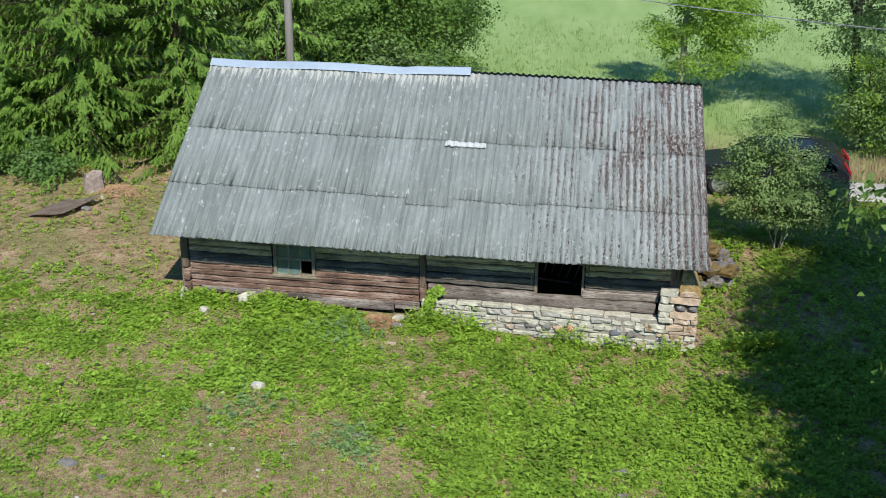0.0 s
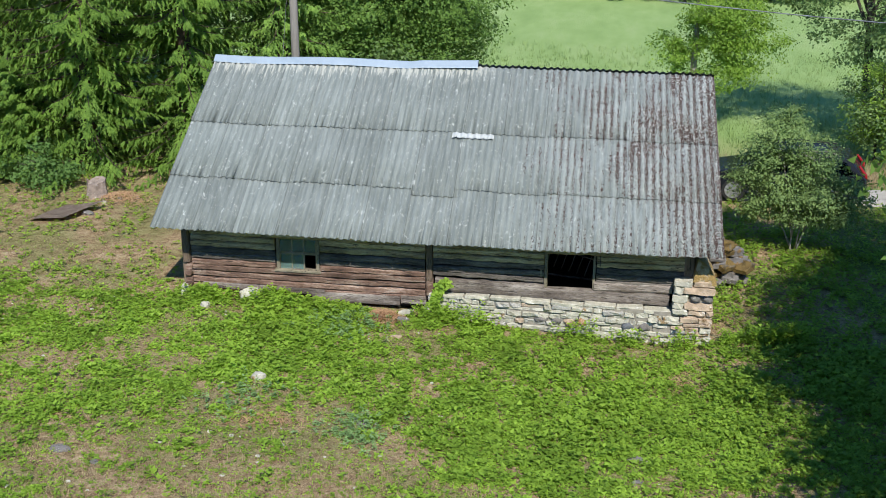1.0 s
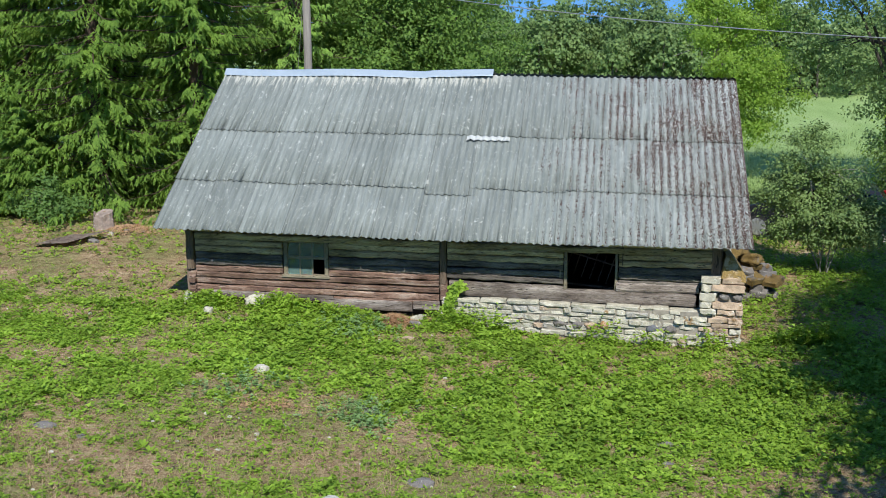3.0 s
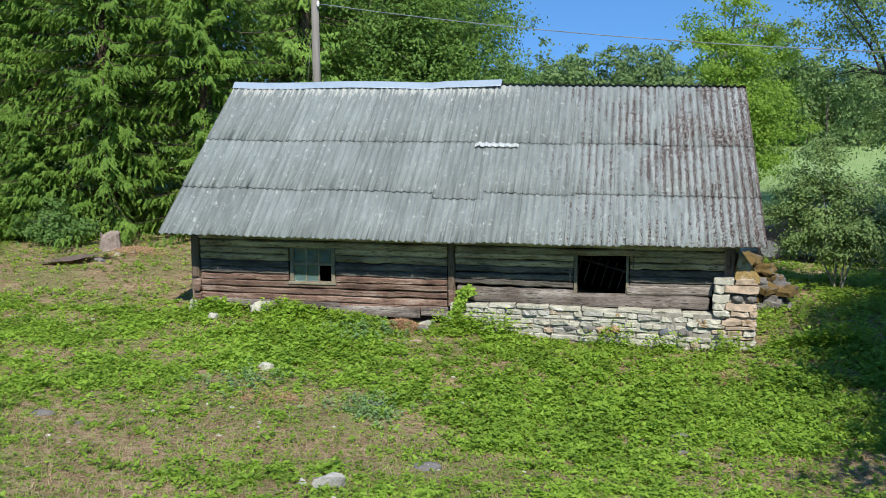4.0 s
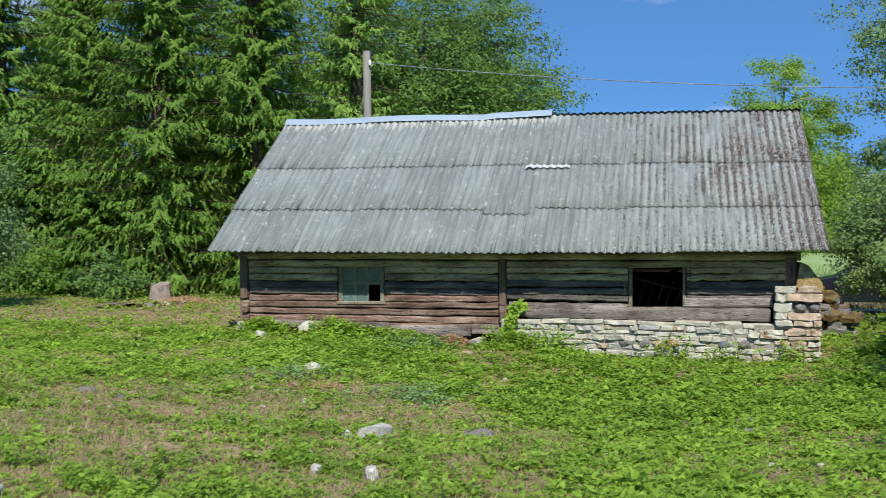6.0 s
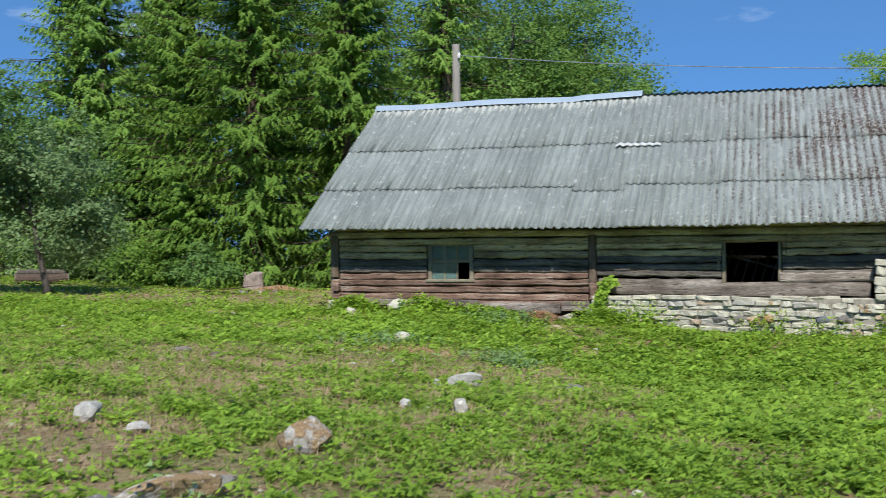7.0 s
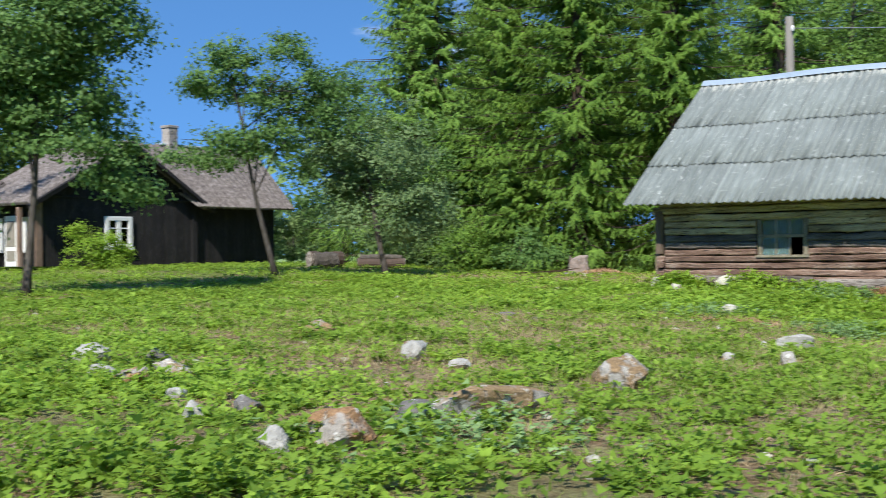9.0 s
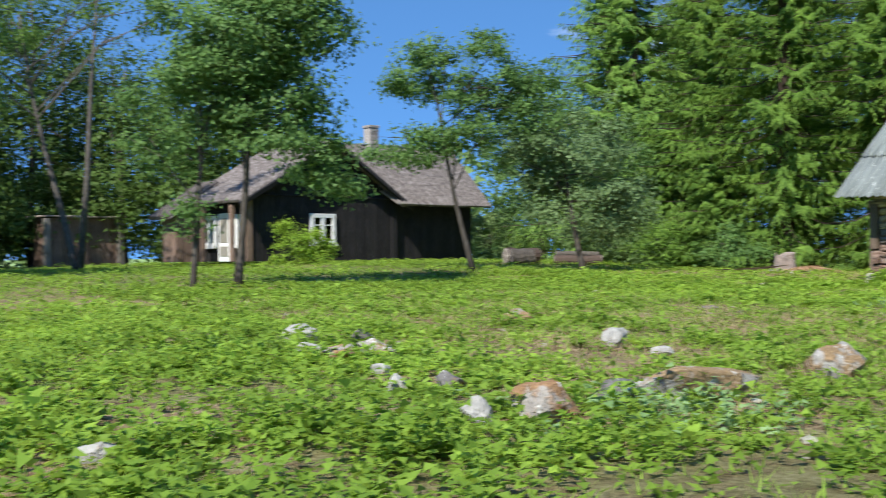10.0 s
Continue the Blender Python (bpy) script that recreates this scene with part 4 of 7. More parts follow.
rock(5.47, -11.55, (0.5, 0.38, 0.42), M_mossy, "boulder with white lichen and tan moss in the weeds", 1, 0.5, 0.14)
rock(5.61, -13.58, (0.86, 0.36, 0.29), M_slab, "long slab of stone with tan moss and white lichen", 2, 1.1, 0.02)
rock(5.45, -13.92, (0.34, 0.26, 0.24), M_field, "grey stone fragment beside a long slab", 3, 0.2, 0.2)
rock(5.62, -14.82, (0.46, 0.36, 0.26), M_rusty, "low boulder covered with rusty moss", 4, 0.6, 0.0)
rock(5.53, -15.16, (0.19, 0.16, 0.19), M_white, "pale limestone lump in the weeds", 5, 0.1, 0.1)
rock(4.62, -14.4, (0.22, 0.2, 0.18), M_field, "small grey stone in the weeds", 6, 0.1, 0.1)
rock(4.56, -14.72, (0.17, 0.14, 0.17), M_white, "small white stone in the weeds", 7, 0.1, 0.1)
rock(1.85, -13.35, (0.32, 0.26, 0.3), M_white, "white boulder at the edge of the yard", 8, 0.5, 0.1)
rock(2.6, -13.3, (0.24, 0.2, 0.28), M_field, "grey stone among a heap of rubble", 10, 1.0, 0.1)
rock(3.05, -13.6, (0.34, 0.22, 0.2), M_slab, "mossy stone among a heap of rubble", 9, 0.4, 0.1)
rock(2.6, -13.85, (0.24, 0.16, 0.14), M_white, "flat white stone among a heap of rubble", 11, 0.4, 0.1)
rock(3.3, -14.15, (0.26, 0.2, 0.2), M_rusty, "reddish stone among a heap of rubble", 13, 0.9, 0.1)
rock(3.9, -14.3, (0.16, 0.13, 0.14), M_white, "pale stone among a heap of rubble", 12, 0.9, 0.1)
rock(5.1, -16.8, (0.26, 0.2, 0.12), M_white, "flat white stone in the weeds", 38, 0.9, 0.1)
rock(3.36, -11.15, (0.28, 0.22, 0.3), M_white, "white stone in thin grass", 14, 0.3, 0.15)
rock(3.97, -11.38, (0.26, 0.16, 0.11), M_white, "flat white stone in thin grass", 15, 0.2, 0.15)
rock(1.02, -9.8, (0.48, 0.3, 0.28), M_mossy, "low mossy stone in the lawn", 16, 0.5, 0.15)
rock(5.43, -7.2, (0.46, 0.32, 0.3), M_white, "white limestone chunk on bare soil", 17, 0.3, 0.15)
rock(5.08, -7.2, (0.17, 0.14, 0.14), M_white, "white limestone chunk beside a larger one", 18, 0.9, 0.15)
rock(5.43, -9.15, (0.14, 0.12, 0.13), M_white, "small white stone on bare soil", 19, 0.3, 0.1)
rock(6.02, -9.3, (0.18, 0.15, 0.2), M_slab, "pale stone on bare soil", 30, 0.3, 0.1)
rock(6.31, -5.93, (0.44, 0.32, 0.16), M_field, "smooth dark grey fieldstone in the soil", 20, 0.1, 0.4, flat=0.0, rough=0.08)
rock(3.0, -2.62, (0.27, 0.22, 0.2), M_lime, "round pale stone in the weeds", 21, 0.1, 0.15, flat=0.0, rough=0.1)
rock(5.0, -3.55, (0.44, 0.34, 0.15), M_field, "flat grey stone in dry soil", 22, 0.1, 0.35)
rock(8.38, -2.06, (0.3, 0.22, 0.1), M_field, "dark flat stone in the weeds", 23, 0.1, 0.35, flat=0.0)
rock(5.0, -0.5, (0.26, 0.24, 0.14), M_pink, "reddish stone on bare soil", 24, 0.1, 0.3)
rock(5.0, 0.15, (0.32, 0.3, 0.2), M_field, "grey fieldstone near the barn's middle post", 25, 0.1, 0.3, flat=0.0, rough=0.1)
rock(1.78, 0.5, (0.44, 0.2, 0.46), M_lime, "white stone at the barn's foot", 26, 0.25, 0.2, detail=2, flat=0.8, rough=0.16)
rock(0.42, 0.55, (0.2, 0.34, 0.42), M_lime, "white corner stone under the barn", 27, 0.1, 0.25, detail=2, flat=0.75, rough=0.12)
rock(2.78, 0.36, (0.2, 0.18, 0.42), M_lime, "small pale stone at the barn's foot", 28, 0.1, 0.2)
rock(1.06, -0.1, (0.24, 0.2, 0.23), M_lime, "white limestone lump by the barn corner", 29, 0.1, 0.2)
rock(5.42, 0.5, (0.28, 0.26, 0.46), M_lime, "white stone under the middle post", 31, 0.1, 0.2)
rock(5.0, 0.5, (0.34, 0.24, 0.28), M_lime, "white stone under the wall", 32, 0.1, 0.2)
rock(9.53, -3.67, (0.34, 0.26, 0.1), M_field, "flat grey stone in the weeds", 33, 0.1, 0.4, flat=0.0)
rock(9.57, -4.39, (0.24, 0.2, 0.08), M_field, "small flat grey stone in the weeds", 34, 0.1, 0.4, flat=0.0)
rock(0.87, -5.68, (0.36, 0.26, 0.1), M_field, "flat grey stone on trodden soil", 35, 0.1, 0.4, flat=0.0)
rock(1.55, -5.91, (0.2, 0.16, 0.1), M_field, "small pale stone on trodden soil", 36, 0.1, 0.3)
rock(6.26, -2.96, (0.14, 0.12, 0.08), M_lime, "small pale stone in the weeds", 37, 0.1, 0.3)
# tiny stones and chips scattered over the yard
chip_rng = np.random.default_rng(4)
bm = bmesh.new()
for i in range(240):
    x, y = chip_rng.uniform(-4, 11), chip_rng.uniform(-14.8, 0.2)
    s = chip_rng.uniform(0.012, 0.04)
    g = bmesh.ops.create_icosphere(bm, subdivisions=1, radius=s)
    z = land1(x, y)
    for v in g["verts"]:
        v.co = Vector((x + v.co.x * 1.3, y + v.co.y, z + v.co.z * 0.7 + s * 0.3))
solid("stone_chips", bm, M_lime, "scattered pale stone chips on the soil", "gravel", kind="stuff")

# rubble of an older wall behind the pier
rr = random.Random(21)
for i in range(70):
    k = i / 70
    x, y = 11.1 + rr.uniform(0, 0.75), rr.uniform(3.6, 5.0)
    top = 0.92 - 0.5 * (x - 11.1) - 0.25 * abs(y - 4.3)
    s = (rr.uniform(0.2, 0.42), rr.uniform(0.2, 0.36), rr.uniform(0.07, 0.15))
    p = (x, y, max(0.05, top * (0.15 + 0.85 * k)))
    ob = solid("rubble_stone", slab(s[0], s[2], s[1], random.Random(200 + i)), M_ochre if k > 0.88 else (M_field if i % 9 else M_ochre), "mossy flat fieldstone in a collapsed wall beside the barn", "rock", "collapsed wall")
    ob.location = (p[0], p[1], p[2] + land1(p[0], p[1]))
    ob.rotation_euler = (rr.uniform(-0.3, 0.3), rr.uniform(-0.3, 0.3), rr.uniform(0, 3))
# soft mound of moss over the top of the heap
for i, (p, s) in enumerate((((11.12, 4.3, 1.0), (0.6, 0.7, 0.4)), ((11.4, 4.0, 0.82), (0.5, 0.5, 0.26)), ((11.02, 3.8, 0.95), (0.4, 0.5, 0.3)))):
    ob = solid("moss_cushion", stone(s, random.Random(260 + i), 0.5, 3, 0.0), M_ochre, "cushion of ochre moss over the collapsed wall", "moss", "moss on the collapsed wall", smooth=True)
    ob.location = (p[0], p[1], p[2] + land1(p[0], p[1]))

# stump, iron sheet, logs
def stump(x, y, r, h, seed, label):
    q = random.Random(seed)
    th = thing("tree_stump", label, "stump", (x, y, land1(x, y) - 0.05))
    bm = bmesh.new()
    rings = []
    for k, z in enumerate((0, 0.12, 0.3, 0.6, 1.0)):
        ring = []
        for j in range(16):
            t = 6.2832 * j / 16
            rr = r * (1.25, 1.08, 1.0, 0.97, 0.95)[k] * (1 + 0.22 * noise.noise(Vector((math.cos(t) * 1.7, math.sin(t) * 1.7, z + seed))))
            ring.append(bm.verts.new((rr * math.cos(t), rr * math.sin(t), z * h + (q.uniform(-0.16, 0.02) if k == 4 else 0))))
        rings.append(ring)
    for r0, r1 in zip(rings, rings[1:]):
        for j in range(16):
            bm.faces.new((r0[j], r0[(j + 1) % 16], r1[(j + 1) % 16], r1[j]))
    bm.faces.new(rings[-1])
    part("bark", bm, M_stump, th)
    return th


stump(-4.5, 6.65, 0.27, 0.55, 5, "pale weathered tree stump at the edge of the spruces")
for i, (x, y, s, m) in enumerate(((-4.23, 6.5, (0.22, 0.2, 0.16), M_field), (-3.88, 6.65, (0.16, 0.14, 0.12), M_white), (-3.47, 6.79, (0.2, 0.14, 0.1), M_white), (-4.03, 6.16, (0.34, 0.28, 0.16), M_lime))):
    rock(x, y, s, m, "stone beside the tree stump", 60 + i, 0.2, 0.2)
bm = bmesh.new()
c = [(-5.15, 4.24), (-4.26, 4.34), (-3.82, 5.76), (-4.79, 5.59)]
zz = [land1(*p) for p in c]
lift = (0.05, 0.16, 0.2, 0.08)
n = 6
grid = [[None] * (n + 1) for _ in range(n + 1)]
for i in range(n + 1):
    for j in range(n + 1):
        a, b = i / n, j / n
        x = (c[0][0] * (1 - a) + c[1][0] * a) * (1 - b) + (c[3][0] * (1 - a) + c[2][0] * a) * b
        y = (c[0][1] * (1 - a) + c[1][1] * a) * (1 - b) + (c[3][1] * (1 - a) + c[2][1] * a) * b
        z = ((zz[0] + lift[0]) * (1 - a) + (zz[1] + lift[1]) * a) * (1 - b) + ((zz[3] + lift[3]) * (1 - a) + (zz[2] + lift[2]) * a) * b
        grid[i][j] = bm.verts.new((x, y, z + 0.015 * math.sin(a * 5 + b * 3)))
for i in range(n):
    for j in range(n):
        bm.faces.new((grid[i][j], grid[i + 1][j], grid[i + 1][j + 1], grid[i][j + 1]))
bmesh.ops.solidify(bm, geom=bm.faces[:], thickness=0.02)
solid("iron_sheet", bm, M_rust, "rusty brown iron sheet lying over a hole", "metal sheet", smooth=False)
rock(-4.03, 5.16, (0.4, 0.3, 0.2), M_field, "grey stone propping a rusty sheet", 70, 0.3, 0.3)
rock(-4.59, 5.3, (0.4, 0.3, 0.16), M_field, "dark stone under a rusty sheet", 71, 0.3, 0.4)


def lying_log(a, b, r, label, seed):
    q = random.Random(seed)
    th = thing("felled_log", label, "log", (0, 0, 0), "felled logs by the house")
    pts = [Vector(a).lerp(Vector(b), k / 6) + Vector((0, 0, q.uniform(-0.02, 0.02))) for k in range(7)]
    part("bark", add_tube(bmesh.new(), pts, [r * q.uniform(0.93, 1.05) for _ in pts], 12, False), M_bark if seed % 2 else M_barkred, th)
    e = (pts[1] - pts[0]).normalized()
    for p, s in ((pts[0], -1), (pts[-1], 1)):
        part("cut_face", add_tube(bmesh.new(), [p - e * 0.01 * s, p + e * 0.012 * s], [r * 0.96, r * 0.95], 12), M_plank, th)
    return th


gz = land1(-12.05, 5.55)
lying_log((-12.40, 5.00, gz + 0.24), (-12.00, 5.95, gz + 0.24), 0.24, "thick sawn log with a pale cut face", 2)
lying_log((-12.05, 4.85, gz + 0.22), (-11.65, 5.35, gz + 0.22), 0.24, "dark sawn log on the grass", 3)
lying_log((-11.65, 6.29, gz + 0.12), (-10.60, 7.19, gz + 0.1), 0.15, "long felled log on the grass", 4)
lying_log((-11.85, 6.54, gz + 0.12), (-10.80, 7.44, gz + 0.1), 0.15, "long felled log beside another", 5)
lying_log((-11.70, 6.44, gz + 0.3), (-10.75, 7.24, gz + 0.28), 0.09, "long felled log lying on two others", 7)

# ---------------------------------------------------------------- power pole and line
pole = thing("power_pole", "grey wooden power pole with a single wire", "power pole", (0.02, 9.98, 0.05))
part("post", add_tube(bmesh.new(), [(0.05, 0, -0.2), (0.02, 0, 3.5), (0, 0, 6.95)], [0.13, 0.115, 0.1], 12), M_pole, pole, smooth=True)
part("insulator", add_tube(bmesh.new(), [(0.12, -0.1, 6.55), (0.12, -0.1, 6.62), (0.12, -0.1, 6.7)], [0.03, 0.045, 0.02], 8), M_whitepaint, pole)
part("stay_wire", add_tube(bmesh.new(), [(-0.06, 0, 6.3), (-0.75, 0.2, 0.3)], [0.006, 0.006], 5), M_steel, pole)
pole2 = copy_thing(pole, pose(31.0, 5.2, -1.25))
pts = []
for k in range(33):
    q = k / 32
    p = Vector((0.14, 9.88, 6.67)).lerp(Vector((31.1, 5.1, 5.37)), q)
    p.z -= 0.85 * 4 * q * (1 - q)
    pts.append(p)
solid("power_line", add_tube(bmesh.new(), pts, [0.012] * 33, 6), M_steel, "sagging bright overhead wire from a wooden pole", "wire")


# ---------------------------------------------------------------- the dark farmhouse
HG = land1(-16, 0) - 0.02
house = thing("farmhouse", "low black-tarred wooden farmhouse with a mossy shingle roof", "house", (-0.60, 1.55, 0.1))
house.rotation_euler, house.scale = (0, 0, radians(-4)), (1.03, 1.03, 1.03)
hr = random.Random(21)


def boards(plane, at, a0, a1, base, top_of, step=0.17, material=M_tar, parent=None, skip=()):
    """Upright boards on the plane x = at or y = at; top_of gives each one's height."""
    k = a0
    while k < a1 - 0.02:
        e = min(k + step, a1)
        mid = (k + e) / 2
        top = top_of(mid)
        for lo, hi in ([(base, top)] if not any(s[0] < mid < s[1] for s in skip) else [(base, skip[0][2]), (skip[0][3], top)]):
            if hi - lo > 0.05:
                t = hr.uniform(0, 0.012)
                bm = box((at - 0.03, k + 0.004, lo), (at + t, e - 0.004, hi)) if plane == "x" else box((k + 0.004, at - t, lo), (e - 0.004, at + 0.03, hi))
                part("board", bm, material, parent or house)
        k = e


def pitched(a, b, c, d, ridges, material, parent, name="roof", thick=0.06):
    """A roof slope with corners a, b (eave) and d, c (ridge), stepped in courses, in fine waves."""
    bm = bmesh.new()
    a, b, c, d = Vector(a), Vector(b), Vector(c), Vector(d)
    nor = (b - a).cross(d - a).normalized()
    if nor.z < 0:
        nor = -nor
    nu = 46
    rows = []
    for r in range(ridges):
        for e in (0.0, 1.0):
            q = (r + e * 0.999) / ridges
            row = []
            for i in range(nu + 1):
                p = a.lerp(b, i / nu).lerp(d.lerp(c, i / nu), q)
                row.append(bm.verts.new(p + nor * ((0.006 if e == 0 else 0.0) + 0.022 * math.cos(i * 3.14159) + 0.02 * noise.noise(p * 0.9))))
            rows.append(row)
    for r0, r1 in zip(rows, rows[1:]):
        for i in range(nu):
            bm.faces.new((r0[i], r0[i + 1], r1[i + 1], r1[i]))
    bmesh.ops.recalc_face_normals(bm, faces=bm.faces)
    bmesh.ops.solidify(bm, geom=bm.faces[:], thickness=thick)
    return part(name, bm, material, parent)


GX0, GY0, GY1, GAP_Y, GAP_Z, HE = -16.0, -3.2, 1.95, -0.45, 4.05, 2.28


def gable_top(y):
    return HE + 0.1 + (GAP_Z - HE - 0.12) * (1 - abs(y - GAP_Y) / (2.9 if y < GAP_Y else 2.6))


part("wall", box((-19.3, GY0, HG), (GX0 - 0.06, GY1, HE + 0.1)), M_tar, house, "black-tarred log wall")
bm = bmesh.new()
v = [bm.verts.new(p) for p in ((GX0 - 0.07, GY0, HE), (GX0 - 0.07, GY1, HE), (GX0 - 0.07, GAP_Y, GAP_Z - 0.1))]
bm.faces.new(v)
bmesh.ops.solidify(bm, geom=bm.faces[:], thickness=0.05)
part("gable", bm, M_tar, house)
part("wall", box((-21.0, GY1, HG), (-16.16, 5.25, HE + 0.05)), M_tar, house, "black-tarred log wall")
W2 = (-1.18, -0.3, 1.05, 1.94)
boards("x", GX0, GY0, GY1, HG, gable_top, skip=((W2[0], W2[1], W2[2], W2[3]),))
boards("x", -16.1, 2.15, 5.25, HG, lambda y: HE - 0.02)
for yy in (GY0, GY1 - 0.02):
    part("corner_board", box((GX0 - 0.02, yy - 0.1, HG), (GX0 + 0.05, yy + 0.1, HE + 0.02), 0.01), M_brownboard if yy < 0 else M_tar, house)
part("drip_board", box((GX0, GY0, 2.42), (GX0 + 0.05, GY1, 2.47), 0.01), M_tar, house)
# slopes: the gabled wing to the side of the camera, and the long roof with the chimney
pitched((-15.65, -3.65, 2.2), (-19.6, -3.65, 2.2), (-19.6, GAP_Y, GAP_Z), (-15.65, GAP_Y, GAP_Z), 6, M_shingle, house)
pitched((-15.65, 2.35, 2.2), (-19.0, 2.35, 2.2), (-19.0, GAP_Y, GAP_Z), (-15.65, GAP_Y, GAP_Z), 6, M_shingle, house)
pitched((-15.5, 1.75, 2.22), (-15.5, 5.6, 2.22), (-18.1, 6.1, 4.32), (-18.1, 0.0, 4.25), 6, M_shingle, house)
pitched((-20.8, 1.0, 2.22), (-20.8, 6.1, 2.22), (-18.1, 6.1, 4.32), (-18.1, 0.0, 4.25), 6, M_shingle, house)
part("ridge_board", box((-18.25, 2.2, 4.3), (-17.95, 6.0, 4.37), 0.02), M_zinc, house, "pale steel ridge flashing")
for p0, p1 in (((-15.62, -3.7, 2.13), (-15.62, GAP_Y, GAP_Z - 0.06)), ((-15.62, 2.4, 2.13), (-15.62, GAP_Y, GAP_Z - 0.06))):
    part("bargeboard", add_tube(bmesh.new(), [p0, p1], [0.08, 0.08], 4), M_tar, house)
ch = part("chimney", box((-18.18, 2.42, 4.0), (-17.83, 2.77, 4.86), 0.015), M_brick, house, "weathered brick chimney")
part("chimney_cap", box((-18.21, 2.39, 4.86), (-17.8, 2.8, 4.95), 0.012), M_brick, ch)
for i in range(8):
    for j in range(3):
        y0 = 2.425 + j * 0.115 + 0.02 * (i % 2)
        part("brick", box((-17.835, y0, 4.03 + i * 0.102), (-17.815, y0 + 0.1, 4.03 + i * 0.102 + 0.088), 0.004), M_brick, ch)


def white_window(plane, at, a0, a1, z0, z1):
    """A white casement window with a board frame, two leaves and glass."""
    def put(p0, p1, q0, q1, out, back=0.02):
        return box((at - back, p0, q0), (at + out, p1, q1), 0.006) if plane == "x" else box((p0, at - out, q0), (p1, at + back, q1), 0.006)
    w = part("window", put(a0 - 0.03, a1 + 0.03, z0 - 0.06, z0 + 0.02, 0.09), M_whitepaint, house, "white-painted casement window")
    t = 0.14 * (a1 - a0)
    mid = (a0 + a1) / 2
    for b in ((a0, a0 + t, z0 + 0.02, z1), (a1 - t, a1, z0 + 0.02, z1), (a0 + t, a1 - t, z1 - 0.12, z1), (a0 + t, a1 - t, z0 + 0.02, z0 + 0.1)):
        part("window_frame", put(*b, 0.06), M_whitepaint, w)
    part("mullion", put(mid - 0.07, mid + 0.07, z0 + 0.1, z1 - 0.12, 0.05), M_whitepaint, w)
    for s0, s1 in ((a0 + t, mid - 0.07), (mid + 0.07, a1 - t)):
        zc = z0 + 0.1 + (z1 - z0 - 0.22) * 0.68
        part("glazing_bar", put(s0, s1, zc - 0.015, zc + 0.015, 0.035), M_whitepaint, w)
        part("pane", put(s0, s1, z0 + 0.1, z1 - 0.12, 0.0, 0.012), M_cargl, w)
    return w


white_window("x", GX0 + 0.02, W2[0], W2[1], W2[2], W2[3])
white_window("y", GY0 - 0.02, -18.5, -17.75, 1.0, 1.9)
white_window("y", GY0 - 0.02, -16.85, -16.35, 1.0, 1.9)
door = part("door", box((-17.6, GY0 - 0.06, HG), (-16.95, GY0, 1.95), 0.01), M_whitepaint, house, "worn white panel door")
for z0, z1 in ((HG + 0.15, 1.0), (1.1, 1.8)):
    part("door_panel", box((-17.5, GY0 - 0.075, z0), (-17.05, GY0 - 0.055, z1), 0.01), M_mortar, door)
for x in (-17.95, -16.3):
    part("porch_post", box((x - 0.06, -3.62, HG), (x + 0.06, -3.5, 2.15), 0.01), M_brownboard, house)
# brown lean-to at the far end
part("annexe_wall", box((-19.75, -3.9, HG), (-18.85, -3.2, 1.9)), M_brownboard, house)
boards("y", -3.93, -19.75, -18.85, HG, lambda x: 1.9, 0.2, M_brownboard)
boards("x", -18.82, -3.9, -3.25, HG, lambda y: 1.9, 0.2, M_brownboard)
pitched((-18.65, -4.25, 1.8), (-19.95, -4.25, 1.8), (-19.95, -2.6, 2.9), (-18.65, -2.6, 2.9), 4, M_shingle, house, "annexe_roof")

# ---------------------------------------------------------------- shed beyond the yard
shed = thing("plank_shed", "low brown plank shed with a flat pale roof under trees", "shed")
SX, SY = -32.43, 2.2
SG = land1(SX, SY)
part("wall", box((SX - 1.2, SY - 1.75, SG), (SX, SY + 1.2, 2.42)), M_brownboard, shed)
k = SY - 1.75
while k < SY + 1.15:
    part("board", box((SX - 0.01, k + 0.005, SG), (SX + 0.03 + hr.uniform(0, 0.015), k + 0.2, 2.42)), M_brownboard, shed)
    k += 0.205
part("roof", box((SX - 1.5, SY - 2.0, 2.44), (SX + 0.3, SY + 1.5, 2.52), 0.02), M_plank, shed)
for yy in (SY - 1.85, SY + 1.3):
    part("post", box((SX + 0.05, yy - 0.12, SG), (SX + 0.3, yy + 0.12, 2.4), 0.02), M_pole, shed)

# ---------------------------------------------------------------- parked car behind the bush
CAR_X, CAR_Y = 13.55, 11.5
cz = land1(CAR_X, CAR_Y) + 0.06
car = thing("car", "dark grey estate car parked on the gravel track behind a bush", "car", (CAR_X, CAR_Y, cz))
car.rotation_euler = (0, 0, radians(-8))
car.scale = (0.97, 0.97, 0.97)
prof = [(-2.15, 0.35), (-2.2, 0.62), (-2.1, 0.8), (-1.25, 0.98), (-0.55, 1.42), (-0.2, 1.5), (1.1, 1.52), (1.75, 1.42), (2.1, 1.02), (2.2, 0.92), (2.22, 0.5), (2.12, 0.33)]


